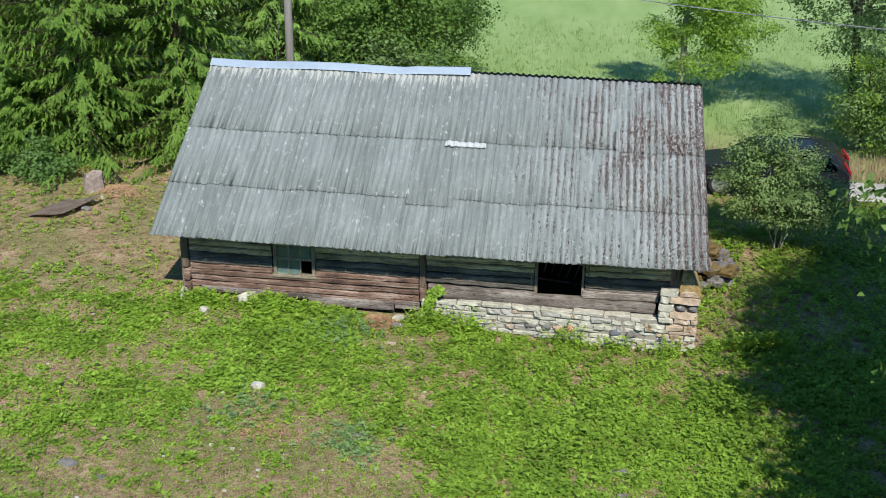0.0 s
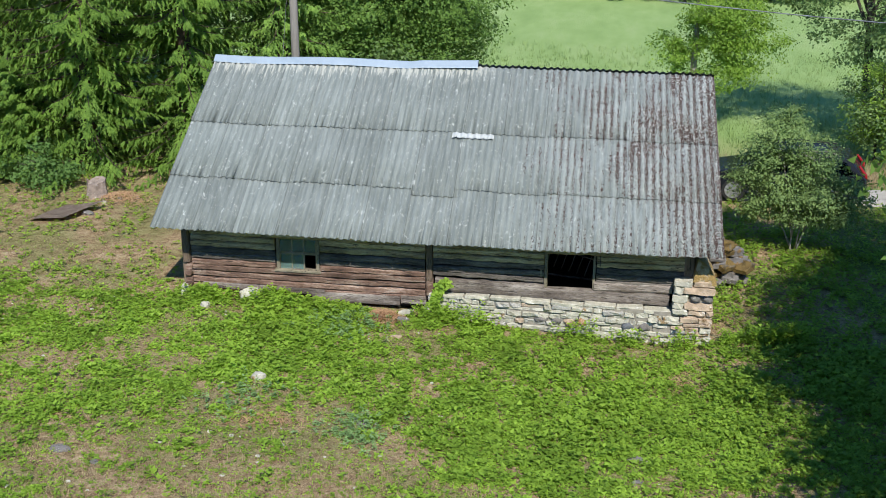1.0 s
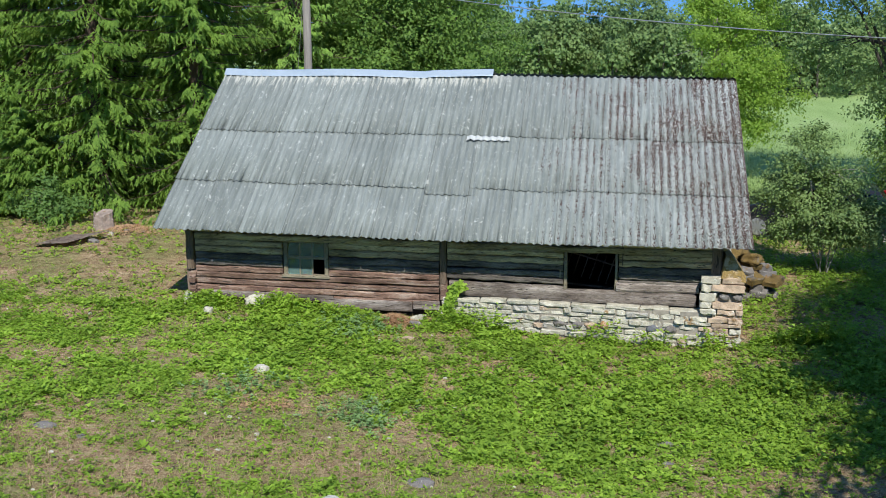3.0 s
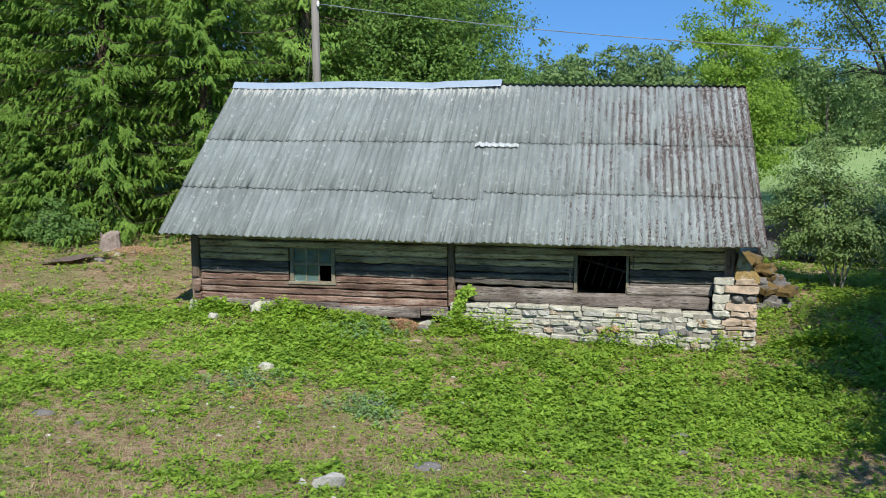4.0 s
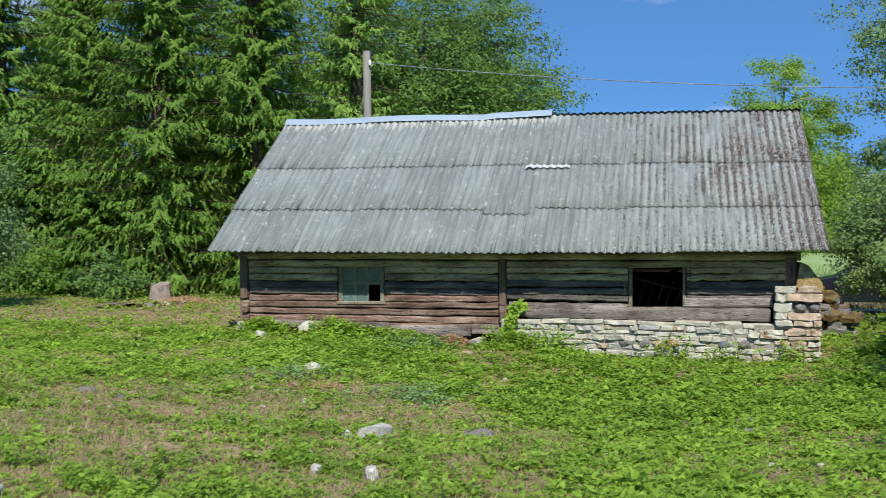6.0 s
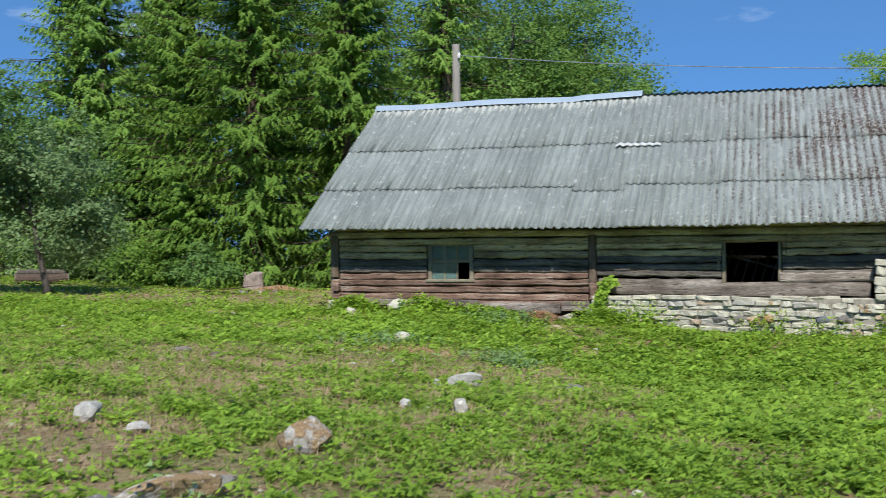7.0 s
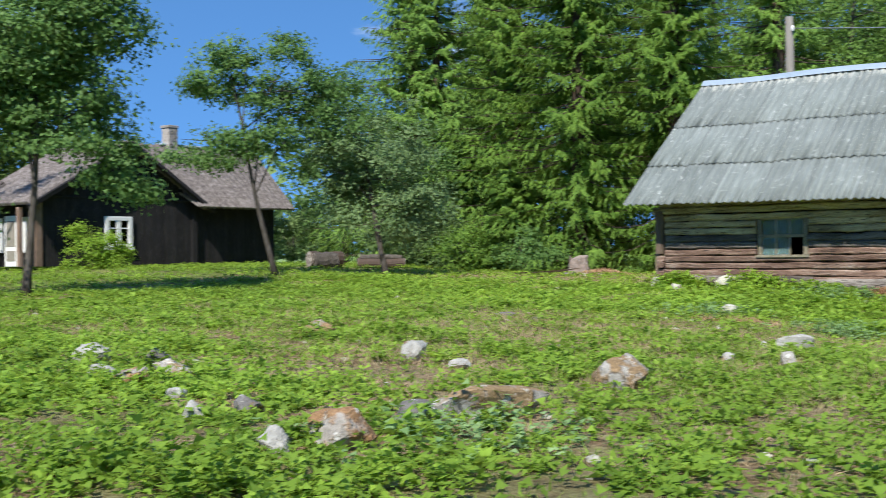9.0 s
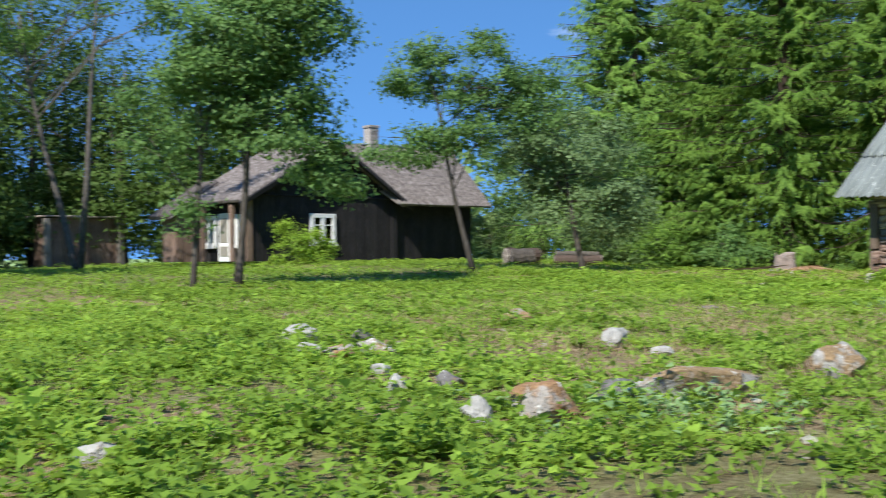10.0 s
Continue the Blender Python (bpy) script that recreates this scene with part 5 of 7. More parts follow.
def shell(points, half, inset, top):
    bm = bmesh.new()
    rings = []
    for y in (-1, -0.92, 0.92, 1):
        ring = []
        for x, z in points:
            lean = inset * max(0.0, (z - 0.95) / (top - 0.95))
            ring.append(bm.verts.new((x * (1 if abs(y) < 0.95 else 0.985), y * (half - lean), z if abs(y) < 0.95 else z - 0.02)))
        rings.append(ring)
    for r0, r1 in zip(rings, rings[1:]):
        for k in range(len(points)):
            bm.faces.new((r0[k], r0[(k + 1) % len(points)], r1[(k + 1) % len(points)], r1[k]))
    bm.faces.new(rings[0])
    bm.faces.new(rings[-1][::-1])
    bmesh.ops.recalc_face_normals(bm, faces=bm.faces)
    return bm


body = part("body", shell(prof, 0.9, 0.16, 1.52), M_carpaint, car)
for s in (-1, 1):
    for pts in (((-0.95, 1.0), (-0.45, 1.38), (0.2, 1.42), (0.2, 1.0)), ((0.28, 1.0), (0.28, 1.42), (1.05, 1.43), (1.15, 1.0)), ((1.23, 1.02), (1.14, 1.42), (1.62, 1.34), (1.85, 1.04))):
        bm = bmesh.new()
        vs = [bm.verts.new((x, s * (0.905 - 0.16 * max(0, (z - 0.95) / 0.57)), z)) for x, z in pts]
        bm.faces.new(vs)
        bmesh.ops.solidify(bm, geom=bm.faces[:], thickness=0.012)
        part("side_window", bm, M_cargl, car)
    part("roof_rail", add_tube(bmesh.new(), [(-0.3, s * 0.68, 1.53), (0.5, s * 0.7, 1.57), (1.4, s * 0.68, 1.53)], [0.018] * 3, 6), M_rubber, car)
    part("tail_light", add_tube(bmesh.new(), [(2.18, s * 0.78, 0.8), (2.17, s * 0.78, 1.0), (1.98, s * 0.72, 1.25)], [0.045, 0.05, 0.035], 8), M_red, car, "tall red tail light")
    part("headlight", stone((0.34, 0.3, 0.16), random.Random(2), 0.02, 2, 0.2), M_alloy, car).location = (-2.03, s * 0.68, 0.74)
    for x in (-1.32, 1.33):
        wh = part("wheel", add_tube(bmesh.new(), [(x, s * 0.7, 0.33), (x, s * 0.91, 0.33)], [0.2, 0.2], 20), M_rubber, car)
        bm = bmesh.new()
        bmesh.ops.create_cone(bm, segments=28, radius1=0.34, radius2=0.34, depth=0.2, cap_ends=True)
        bmesh.ops.bevel(bm, geom=[e for e in bm.edges if abs(e.verts[0].co.z - e.verts[1].co.z) < 0.01], offset=0.03, segments=2, affect="EDGES")
        bmesh.ops.transform(bm, matrix=pose(x, s * 0.81, 0.33, 90, 0, 0), verts=bm.verts)
        part("tyre", bm, M_rubber, wh)
        bm = bmesh.new()
        bmesh.ops.create_cone(bm, segments=24, radius1=0.07, radius2=0.07, depth=0.03, cap_ends=True)
        for k in range(10):
            add_box(bm, (-0.018, 0.05, -0.014), (0.03, 0.22, 0.014))
            bm.verts.ensure_lookup_table()
            bmesh.ops.rotate(bm, verts=bm.verts[:], cent=(0, 0, 0), matrix=Matrix.Rotation(0.62832, 3, "Z"))
        bmesh.ops.transform(bm, matrix=pose(x, s * 0.918, 0.33, 90, 0, 0), verts=bm.verts)
        part("rim", bm, M_alloy, wh)
        bm = bmesh.new()
        bmesh.ops.create_cone(bm, segments=24, radius1=0.235, radius2=0.235, depth=0.02, cap_ends=True)
        bmesh.ops.transform(bm, matrix=pose(x, s * 0.906, 0.33, 90, 0, 0), verts=bm.verts)
        part("rim_dish", bm, M_steel, wh)
bm = bmesh.new()
vs = [bm.verts.new(p) for p in ((-1.2, -0.72, 1.03), (-1.2, 0.72, 1.03), (-0.57, 0.64, 1.44), (-0.57, -0.64, 1.44))]
bm.faces.new(vs)
bmesh.ops.solidify(bm, geom=bm.faces[:], thickness=0.012)
part("windscreen", bm, M_cargl, car)


# ---------------------------------------------------------------- trees
def clumps_in(blobs, n, rng, hollow=0.5):
    """Centres of leaf clumps on the upper and outer sides of boughs, which fill a set of ellipsoids (centre, radii)."""
    vol = np.array([b[1][0] * b[1][1] * b[1][2] for b in blobs]) ** 0.8
    nb = max(12, n // 7)
    pick = rng.choice(len(blobs), nb, p=vol / vol.sum())
    c = np.array([b[0] for b in blobs], float)[pick]
    r = np.array([b[1] for b in blobs], float)[pick]
    d = unit(rng.normal(size=(nb, 3)))
    q = (hollow + (1 - hollow) * rng.random(nb) ** 0.6) * (1 + 0.1 * rng.normal(size=nb))
    centre = c + d * r * q[:, None]
    reach = np.clip(0.3 * np.cbrt(np.prod(r, 1)) * rng.uniform(0.6, 1.35, nb), 0.12, 0.85)
    own = rng.integers(0, nb, n)
    e = unit(rng.normal(size=(n, 3)) * 0.8 + d[own] * 0.55 + np.array([0, 0, 0.5]))
    reach = reach * 0.9
    place = centre[own] + e * (reach[own] * (0.5 + 0.55 * rng.random(n)))[:, None] * np.array([1.15, 1.15, 0.7])
    free = rng.random(n) < 0.3
    pick = rng.choice(len(blobs), n, p=vol / vol.sum())
    f = unit(rng.normal(size=(n, 3)))
    loose = np.array([b[0] for b in blobs], float)[pick] + f * np.array([b[1] for b in blobs], float)[pick] * (0.4 + 0.55 * rng.random((n, 1)))
    place = np.where(free[:, None], loose, place)
    return place, unit(np.where(free[:, None], f, d[own] * 0.5 + e))


def crown_leaves(blobs, n_clumps, per, spread_m, size, rng, droop=0.25, narrow=0.55):
    C, out = clumps_in(blobs, n_clumps, rng)
    scale = rng.uniform(0.5, 1.25, n_clumps)
    P = np.repeat(C, per, 0) + rng.normal(size=(n_clumps * per, 3)) * (spread_m * np.repeat(scale, per))[:, None] * np.array([1, 1, 0.55])
    n = len(P)
    up = unit(rng.normal(size=(n, 3)) * 0.42 + np.repeat(out, per, 0) * 0.65 + np.array([0, 0, 0.6]))
    way = rng.normal(size=(n, 3)) + np.repeat(out, per, 0) * 0.5 + np.array([0, 0, -droop])
    way = unit(way - up * (np.sum(way * up, 1, keepdims=True) * 0.8))
    L = size * rng.uniform(0.6, 1.35, n)
    return leaves(P, way, up, L, L * narrow)


def broad_tree(name, label, x, y, height, blobs, n_clumps, per=24, spread_m=0.28, size=0.13, trunk=0.12, lean=(0, 0), leaf=None, bark=None, seed=1,
               limbs=9, group="", narrow=0.6, fork=0.35, category="tree", extra_trunks=(), tri=False):
    """A tree: tapered, bent trunk, limbs reaching into the crown, and the crown's leaves. blobs are in metres from the base."""
    leaf, bark = leaf or M_broad, bark or M_bark
    rng = np.random.default_rng(seed)
    r = random.Random(seed)
    z0 = land1(x, y)
    th = thing(name, label, category, (x, y, z0), group)
    bm = bmesh.new()
    top = Vector((lean[0], lean[1], height * 0.8))
    pts, rad = [], []
    for k in range(9):
        q = k / 8
        bend = Vector((math.sin(q * 5 + seed) * 0.05 * height * 0.3, math.cos(q * 4 + seed) * 0.04 * height * 0.3, 0)) * q
        pts.append(Vector((0, 0, -0.15)).lerp(top, q) + bend)
        rad.append(trunk * (1.3 if k == 0 else 1) * (1 - 0.8 * q))
    add_tube(bm, pts, rad, 10)
    for ex in extra_trunks:
        e = Vector(ex)
        add_tube(bm, [Vector((0.1, 0, -0.1)), e * 0.35 + Vector((0.05, 0.05, 0)), e * 0.7, e], [trunk, trunk * 0.8, trunk * 0.5, trunk * 0.2], 8)
    part("trunk", bm, bark, th, smooth=True)
    for k in range(limbs):
        bm = bmesh.new()
        b = blobs[k % len(blobs)]
        q = fork + (0.95 - fork) * r.random()
        i = min(7, int(q * 8))
        start = pts[i].lerp(pts[i + 1], q * 8 - i)
        d = Vector((r.gauss(0, 1), r.gauss(0, 1), r.gauss(0.2, 0.7))).normalized()
        end = Vector(b[0]) + Vector((d.x * b[1][0], d.y * b[1][1], d.z * b[1][2])) * 0.8
        if end.z < start.z - 0.6:
            end.z = start.z - 0.2
        mid = start.lerp(end, 0.5) + Vector((0, 0, 0.12 * (end - start).length))
        rr = max(0.012, trunk * 0.42 * (1 - 0.6 * q))
        add_tube(bm, [start, mid, end], [rr, rr * 0.65, rr * 0.2], 6)
        for _ in range(2):
            e2 = mid.lerp(end, r.uniform(0.1, 0.6)) + Vector((r.gauss(0, 0.35), r.gauss(0, 0.35), r.gauss(0.15, 0.3))) * b[1][0] * 0.5
            add_tube(bm, [mid, mid.lerp(e2, 0.5) + Vector((0, 0, 0.05)), e2], [rr * 0.5, rr * 0.35, rr * 0.12], 5)
        part("limb", bm, bark, th)
    V = crown_leaves(blobs, n_clumps, per, spread_m, size, rng, narrow=narrow)
    ob = new("crown", tris_mesh("crown", V[:, 1:], leaf) if tri else quads_mesh("crown", V, leaf))
    ob.parent = th
    return th


def spruce(x, y, height, radius, seed, label, leaf=None, whorls=28, low=0.25, per=12):
    """A spruce: straight trunk, bowed branches in loose whorls, hanging side twigs set with needle fingers."""
    rng = np.random.default_rng(seed)
    z0 = land1(x, y)
    th = thing("spruce", label, "tree", (x, y, z0), "spruces beside the barn")
    part("trunk", add_tube(bmesh.new(), [(0, 0, -0.2), (0.03, 0, height * 0.5), (0, 0.02, height)], [0.02 * height, 0.012 * height, 0.01], 9), M_barkred, th, smooth=True)
    nb = whorls * 12
    zz = low + (height - low - 0.2) * (np.repeat(np.arange(whorls), 12) + rng.uniform(-1.5, 1.5, nb)) / whorls
    zz = np.clip(zz, 0.3, height - 0.1)
    q = 1 - zz / height
    reach = radius * (0.14 + 0.86 * q ** 0.8) * rng.uniform(0.55, 1.2, nb)
    az = rng.uniform(0, 6.2832, nb)
    out = np.stack([np.cos(az), np.sin(az), np.zeros(nb)], 1)
    dip, lift = -(0.05 + 0.62 * q), 0.12 + 0.26 * q
    bm = bmesh.new()
    for i in range(0, nb, 2):
        o, s = Vector(out[i]), Vector((0, 0, zz[i]))
        add_tube(bm, [s + o * reach[i] * t + Vector((0, 0, reach[i] * (dip[i] * t + lift[i] * t * t))) for t in (0, 0.5, 0.97)], [0.025, 0.015, 0.004], 4, False)
    tagged(part("wood", bm, M_barkred, th), kind="stuff")
    m, f = 16, per
    t = 0.07 + 0.93 * (np.arange(m) + rng.uniform(0.1, 0.9, (nb, m))) / m
    R = reach[:, None]
    base = np.stack([out[:, 0:1] * R * t, out[:, 1:2] * R * t, zz[:, None] + R * (dip[:, None] * t + lift[:, None] * t * t)], -1).reshape(-1, 3)
    O = np.repeat(out, m, 0)
    S = np.stack([-O[:, 1], O[:, 0], np.zeros(len(O))], 1)
    n1 = len(base)
    sign = np.tile(np.where(np.arange(m) % 2, -1.0, 1.0), nb)[:, None]
    tt = t.reshape(-1, 1)
    hang = rng.uniform(0.25, 1.15, (n1, 1))
    D = unit(O * (0.55 + 0.7 * tt) + S * sign * (1.05 - 0.75 * tt) + rng.normal(0, 0.15, (n1, 3)) - np.array([0, 0, 1.0]) * hang)
    l = np.clip(np.repeat(reach, m)[:, None] * 0.34 * (1.2 - tt), 0.14, 0.62) * rng.uniform(0.6, 1.2, (n1, 1))
    k = np.repeat(np.arange(n1), f)
    v = np.tile((np.arange(f) + 0.3) / f, n1)[:, None] + rng.uniform(-0.03, 0.03, (n1 * f, 1))
    P = base[k] + D[k] * l[k] * v + rng.normal(0, 0.012, (n1 * f, 3)) - np.array([0, 0, 0.3]) * l[k] * v * v
    face = unit(np.array([0, 0, 0.75]) + O[k] * 0.6 + rng.normal(0, 0.3, (n1 * f, 3)))
    cross = unit(np.cross(D[k], face))
    flip = np.where(rng.random((n1 * f, 1)) < 0.5, -1.0, 1.0)
    way = unit(D[k] * 0.9 + cross * flip * rng.uniform(0.1, 0.95, (n1 * f, 1)) - np.array([0, 0, 0.45]) + rng.normal(0, 0.12, (n1 * f, 3)))
    L = rng.uniform(0.075, 0.17, (n1 * f, 1)) * (1.15 - 0.4 * v)
    side = unit(np.cross(face, way)) * L * rng.uniform(0.17, 0.27, (n1 * f, 1))
    ob = new("needles", tris_mesh("needles", np.stack([P - side, P + side, P + way * L], axis=1), leaf or M_spruce))
    ob.parent = th
    return th


SPR = "tall green spruce with drooping branches to the ground"
spruce(-5.92, 9.35, 13.5, 3.2, 1, SPR, whorls=34)
spruce(-3.27, 10.1, 13.0, 2.9, 2, SPR, whorls=34)
spruce(-8.57, 10.49, 12.5, 3.3, 3, SPR, whorls=34)
spruce(-7.14, 12.85, 14.0, 3.4, 4, SPR, M_spruced, per=8)
spruce(-11.13, 13.08, 11.8, 3.2, 5, "tall dark spruce behind the others", M_spruced, per=8)
spruce(-4.7, 13.27, 14.5, 3.4, 6, "tall dark spruce behind the others", M_spruced, per=8)
spruce(-14.0, 16.98, 12.5, 2.6, 7, "tall dark spruce behind the others", M_spruced, per=8)
spruce(-1.44, 13.44, 13.5, 3.2, 8, "tall dark spruce behind the others", M_spruced, per=8)
spruce(-12.0, 10.9, 12.0, 3.3, 12, "tall dark spruce behind the others", M_spruced, per=10)
spruce(-13.22, 11.22, 11.2, 4.0, 11, "tall dark spruce at the end of the row", M_spruced, per=11)
spruce(-7.55, 8.22, 3.4, 1.3, 9, "young light green spruce in front of taller ones", M_spruce, 14)
spruce(-10.13, 9.71, 4.2, 1.4, 10, "young light green spruce in front of taller ones", M_spruce, 15)

MIX = "leafy deciduous tree in the wood behind the barn"
for i, (x, y, h, r, leaf) in enumerate(((-0.01, 16.02, 11.0, 3.0, M_broad), (2.12, 17.24, 10.2, 2.5, M_broad), (-1.75, 19.43, 12.5, 3.2, M_broad), (1.0, 20.95, 11.8, 2.9, M_broad),
                                        (-5.32, 19.06, 13.0, 3.2, M_broad), (-9.93, 20.19, 12.5, 3.2, M_distant), (-2.47, 25.0, 13, 3.4, M_distant), (-17.48, 23.7, 12, 3.4, M_distant))):
    broad_tree("deciduous_tree", MIX, x, y, h,
               [((0, 0, h * 0.62), (r * 0.85, r * 0.85, h * 0.33)), ((r * 0.5, -0.3, h * 0.45), (r * 0.65, r * 0.7, h * 0.26)), ((-r * 0.5, -0.2, h * 0.42), (r * 0.65, r * 0.7, h * 0.28)), ((0.2, -r * 0.3, h * 0.28), (r * 0.8, r * 0.7, h * 0.2))],
               1350, 36 if i < 4 else 17, 0.27, 0.126 if i < 4 else 0.18, 0.16, narrow=0.75, leaf=leaf, seed=40 + i, group="wood behind the barn", tri=True)
# low growth under the wood's edge, behind the barn
for i, (x, y, w, h) in enumerate(((-0.01, 13.25, 1.5, 2.6), (2.03, 13.48, 1.5, 3.4), (3.04, 15.2, 1.2, 3.2), (-2.25, 10.82, 1.4, 2.2), (0.8, 14.65, 1.8, 4.2), (5.39, 15.29, 0.5, 1.6))):
    broad_tree("shrub", "dense green shrub at the wood's edge", x, y, h, [((0, 0, h * 0.5), (w, w * 0.9, h * 0.5)), ((w * 0.5, -0.2, h * 0.35), (w * 0.7, w * 0.7, h * 0.35))], 200, 20, 0.26, 0.14, 0.05,
               leaf=M_shrub if i % 2 else M_broad, seed=60 + i, group="shrubs behind the barn", category="shrub", tri=True, narrow=0.85)

# light ash by the track and the large trees beyond it
broad_tree("ash_tree", "light green ash tree with a pale leaning trunk beside the field", 11.42, 21.48, 9.0,
           [((0.5, 0, 6.2), (1.5, 1.5, 1.7)), ((1.2, 0, 4.6), (1.4, 1.5, 1.6)), ((0.9, -0.1, 2.8), (1.3, 1.3, 1.6)), ((-0.3, 0, 5.6), (0.9, 1.0, 1.3)), ((0.3, 0, 7.5), (0.9, 0.9, 0.9)), ((-0.9, 0, 2.6), (0.7, 0.8, 0.8)), ((1.9, 0, 2.8), (1.4, 1.3, 1.3)), ((-0.2, 0, 1.1), (0.8, 0.8, 0.7))],
           800, 48, 0.22, 0.125, 0.15, (0.3, 0), M_birch, M_barkpale, 71, 10, narrow=0.7, tri=True)
broad_tree("roadside_tree", "large dark-limbed tree beside the track", 17.54, 20.65, 11.5,
           [((-1.3, -0.4, 7.4), (2.1, 2.1, 1.8)), ((0.5, 0, 9.0), (2.6, 2.4, 2.4)), ((-2.4, 0, 4.6), (1.3, 1.4, 0.5)), ((1.6, 0, 5.6), (2.2, 2.2, 2.0)), ((0.6, -0.3, 2.6), (1.4, 1.4, 1.7)), ((-0.7, -0.3, 3.3), (1.1, 1.2, 1.2)), ((0.2, -0.6, 1.3), (1.3, 1.0, 1.1)), ((-2.6, 0.3, 9.4), (1.6, 1.6, 1.3))],
           1100, 34, 0.26, 0.13, 0.2, (-0.5, 0), M_bushleaf, M_bark, 72, 16, tri=True, narrow=0.8)
broad_tree("roadside_tree", "tall leafy tree beside the track", 19.38, 17.7, 11.5,
           [((0, 0, 7.5), (2.8, 2.6, 3.4)), ((-1.4, -0.4, 4.2), (1.9, 1.8, 1.7)), ((-0.6, -0.5, 2.3), (1.9, 1.6, 1.5))],
           800, 34, 0.26, 0.13, 0.2, (-0.4, 0), M_bushleaf, M_bark, 73, 14, tri=True, narrow=0.8)
broad_tree("roadside_shrub", "light green young maple beside the track", 17.0, 16.4, 3.6, [((0, 0, 1.9), (1.2, 1.1, 1.5)), ((0.7, 0, 1.1), (0.9, 0.9, 0.9))], 240, 22, 0.22, 0.11, 0.05, leaf=M_birch, seed=74, category="shrub")
broad_tree("roadside_shrub", "dense shrub beside the track", 17.9, 15.81, 3.0, [((0, 0, 1.4), (1.8, 1.3, 1.3))], 260, 22, 0.22, 0.1, 0.05, leaf=M_shrub, seed=75, category="shrub")
# bush that hides the car
broad_tree("bush", "rounded grey-green bush with thin bare stems below", 13.16, 6.61, 3.3,
           [((-1.05, 0, 1.5), (0.5, 0.6, 0.75)), ((-0.45, 0, 1.95), (0.85, 0.85, 0.8)), ((-0.4, 0, 2.85), (0.6, 0.6, 0.6)), ((0.7, 0.1, 1.35), (0.8, 0.8, 0.6)), ((0.15, 0, 1.25), (1.0, 0.9, 0.55)), ((1.25, 0.1, 1.25), (0.5, 0.5, 0.5)), ((0.4, 0.1, 2.2), (0.7, 0.7, 0.45))],
           680, 42, 0.15, 0.07, 0.024, leaf=M_bushleaf, bark=M_barkpale, seed=76, limbs=16, category="bush", fork=0.1, extra_trunks=((0.7, 0.1, 1.5), (-0.6, 0.0, 1.4), (0.3, -0.4, 1.6)))
broad_tree("bush", "dense bush beside the gravel track", 17.34, 6.14, 1.7, [((0, 0, 1.0), (1.2, 1.0, 0.9))], 160, 20, 0.17, 0.08, 0.04, leaf=M_shrub, seed=77, category="bush", limbs=10, fork=0.1)
# trees by the yard whose shade lies on the ground
broad_tree("maple_tree", "leafy maple at the edge of the yard", 15.5, -5.2, 11.0,
           [((0, 0, 5.0), (2.4, 2.6, 2.2)), ((-0.8, 0.8, 3.5), (1.3, 1.3, 1.2)), ((0.4, -0.8, 7.2), (2.2, 2.2, 1.8)), ((0.4, 0.0, 8.5), (1.7, 1.8, 1.4)), ((1.6, 0.2, 9.2), (1.9, 1.8, 1.4)), ((0.7, 1.4, 4.2), (1.6, 1.6, 1.6))],
           1500, 26, 0.26, 0.15, 0.2, leaf=M_broad, seed=78, narrow=0.9, tri=True)
broad_tree("maple_tree", "tall shading tree at the edge of the yard", 19.2, -2.8, 12.0,
           [((0, 0, 6.0), (2.8, 2.8, 2.6)), ((0, -1, 3.4), (2.4, 2.4, 1.5)), ((0.2, 0, 9.8), (2.6, 2.6, 2.2)), ((-1.9, 1.4, 7.4), (1.8, 1.9, 1.4)), ((-0.8, 2.1, 9.6), (1.9, 1.9, 1.4))], 1400, 24, 0.34, 0.24, 0.2, leaf=M_broad, seed=79, narrow=0.9, tri=True)
broad_tree("maple_tree", "tall shading tree at the edge of the yard", 16.6, -10.85, 9.5,
           [((0, 0, 6.2), (3.2, 3.0, 2.9)), ((0, 0.8, 3.6), (2.4, 2.4, 1.5))], 800, 24, 0.34, 0.24, 0.2, leaf=M_broad, seed=80, narrow=0.9, tri=True)

broad_tree("deciduous_tree", "leafy tree at the end of the row of spruces", -17.51, 12.71, 7.8,
           [((0, 0, 5.0), (1.8, 1.8, 2.3)), ((-0.9, -0.6, 3.2), (1.5, 1.4, 1.6)), ((0.8, 0.5, 3.0), (1.5, 1.4, 1.6))], 420, 24, 0.24, 0.15, 0.12, leaf=M_apple, seed=97, tri=True, narrow=0.8)
broad_tree("maple_tree", "tall shading tree at the edge of the yard", 16.9, -4.86, 12.0,
           [((0, -0.3, 8.6), (2.0, 2.0, 1.5)), ((0.4, -0.2, 6.6), (2.0, 2.0, 1.5))], 800, 24, 0.34, 0.24, 0.2, leaf=M_broad, seed=98, narrow=0.9, tri=True)
broad_tree("maple_tree", "tall shading tree at the edge of the lawn", -16.5, -12.4, 9.0,
           [((0, 0, 5.6), (2.9, 2.9, 2.4)), ((1.6, 0.8, 4.4), (2.0, 1.8, 1.4)), ((-1.8, 0.8, 4.6), (2.0, 2.0, 1.5))], 700, 24, 0.34, 0.22, 0.2, leaf=M_broad, seed=99, narrow=0.9, tri=True)
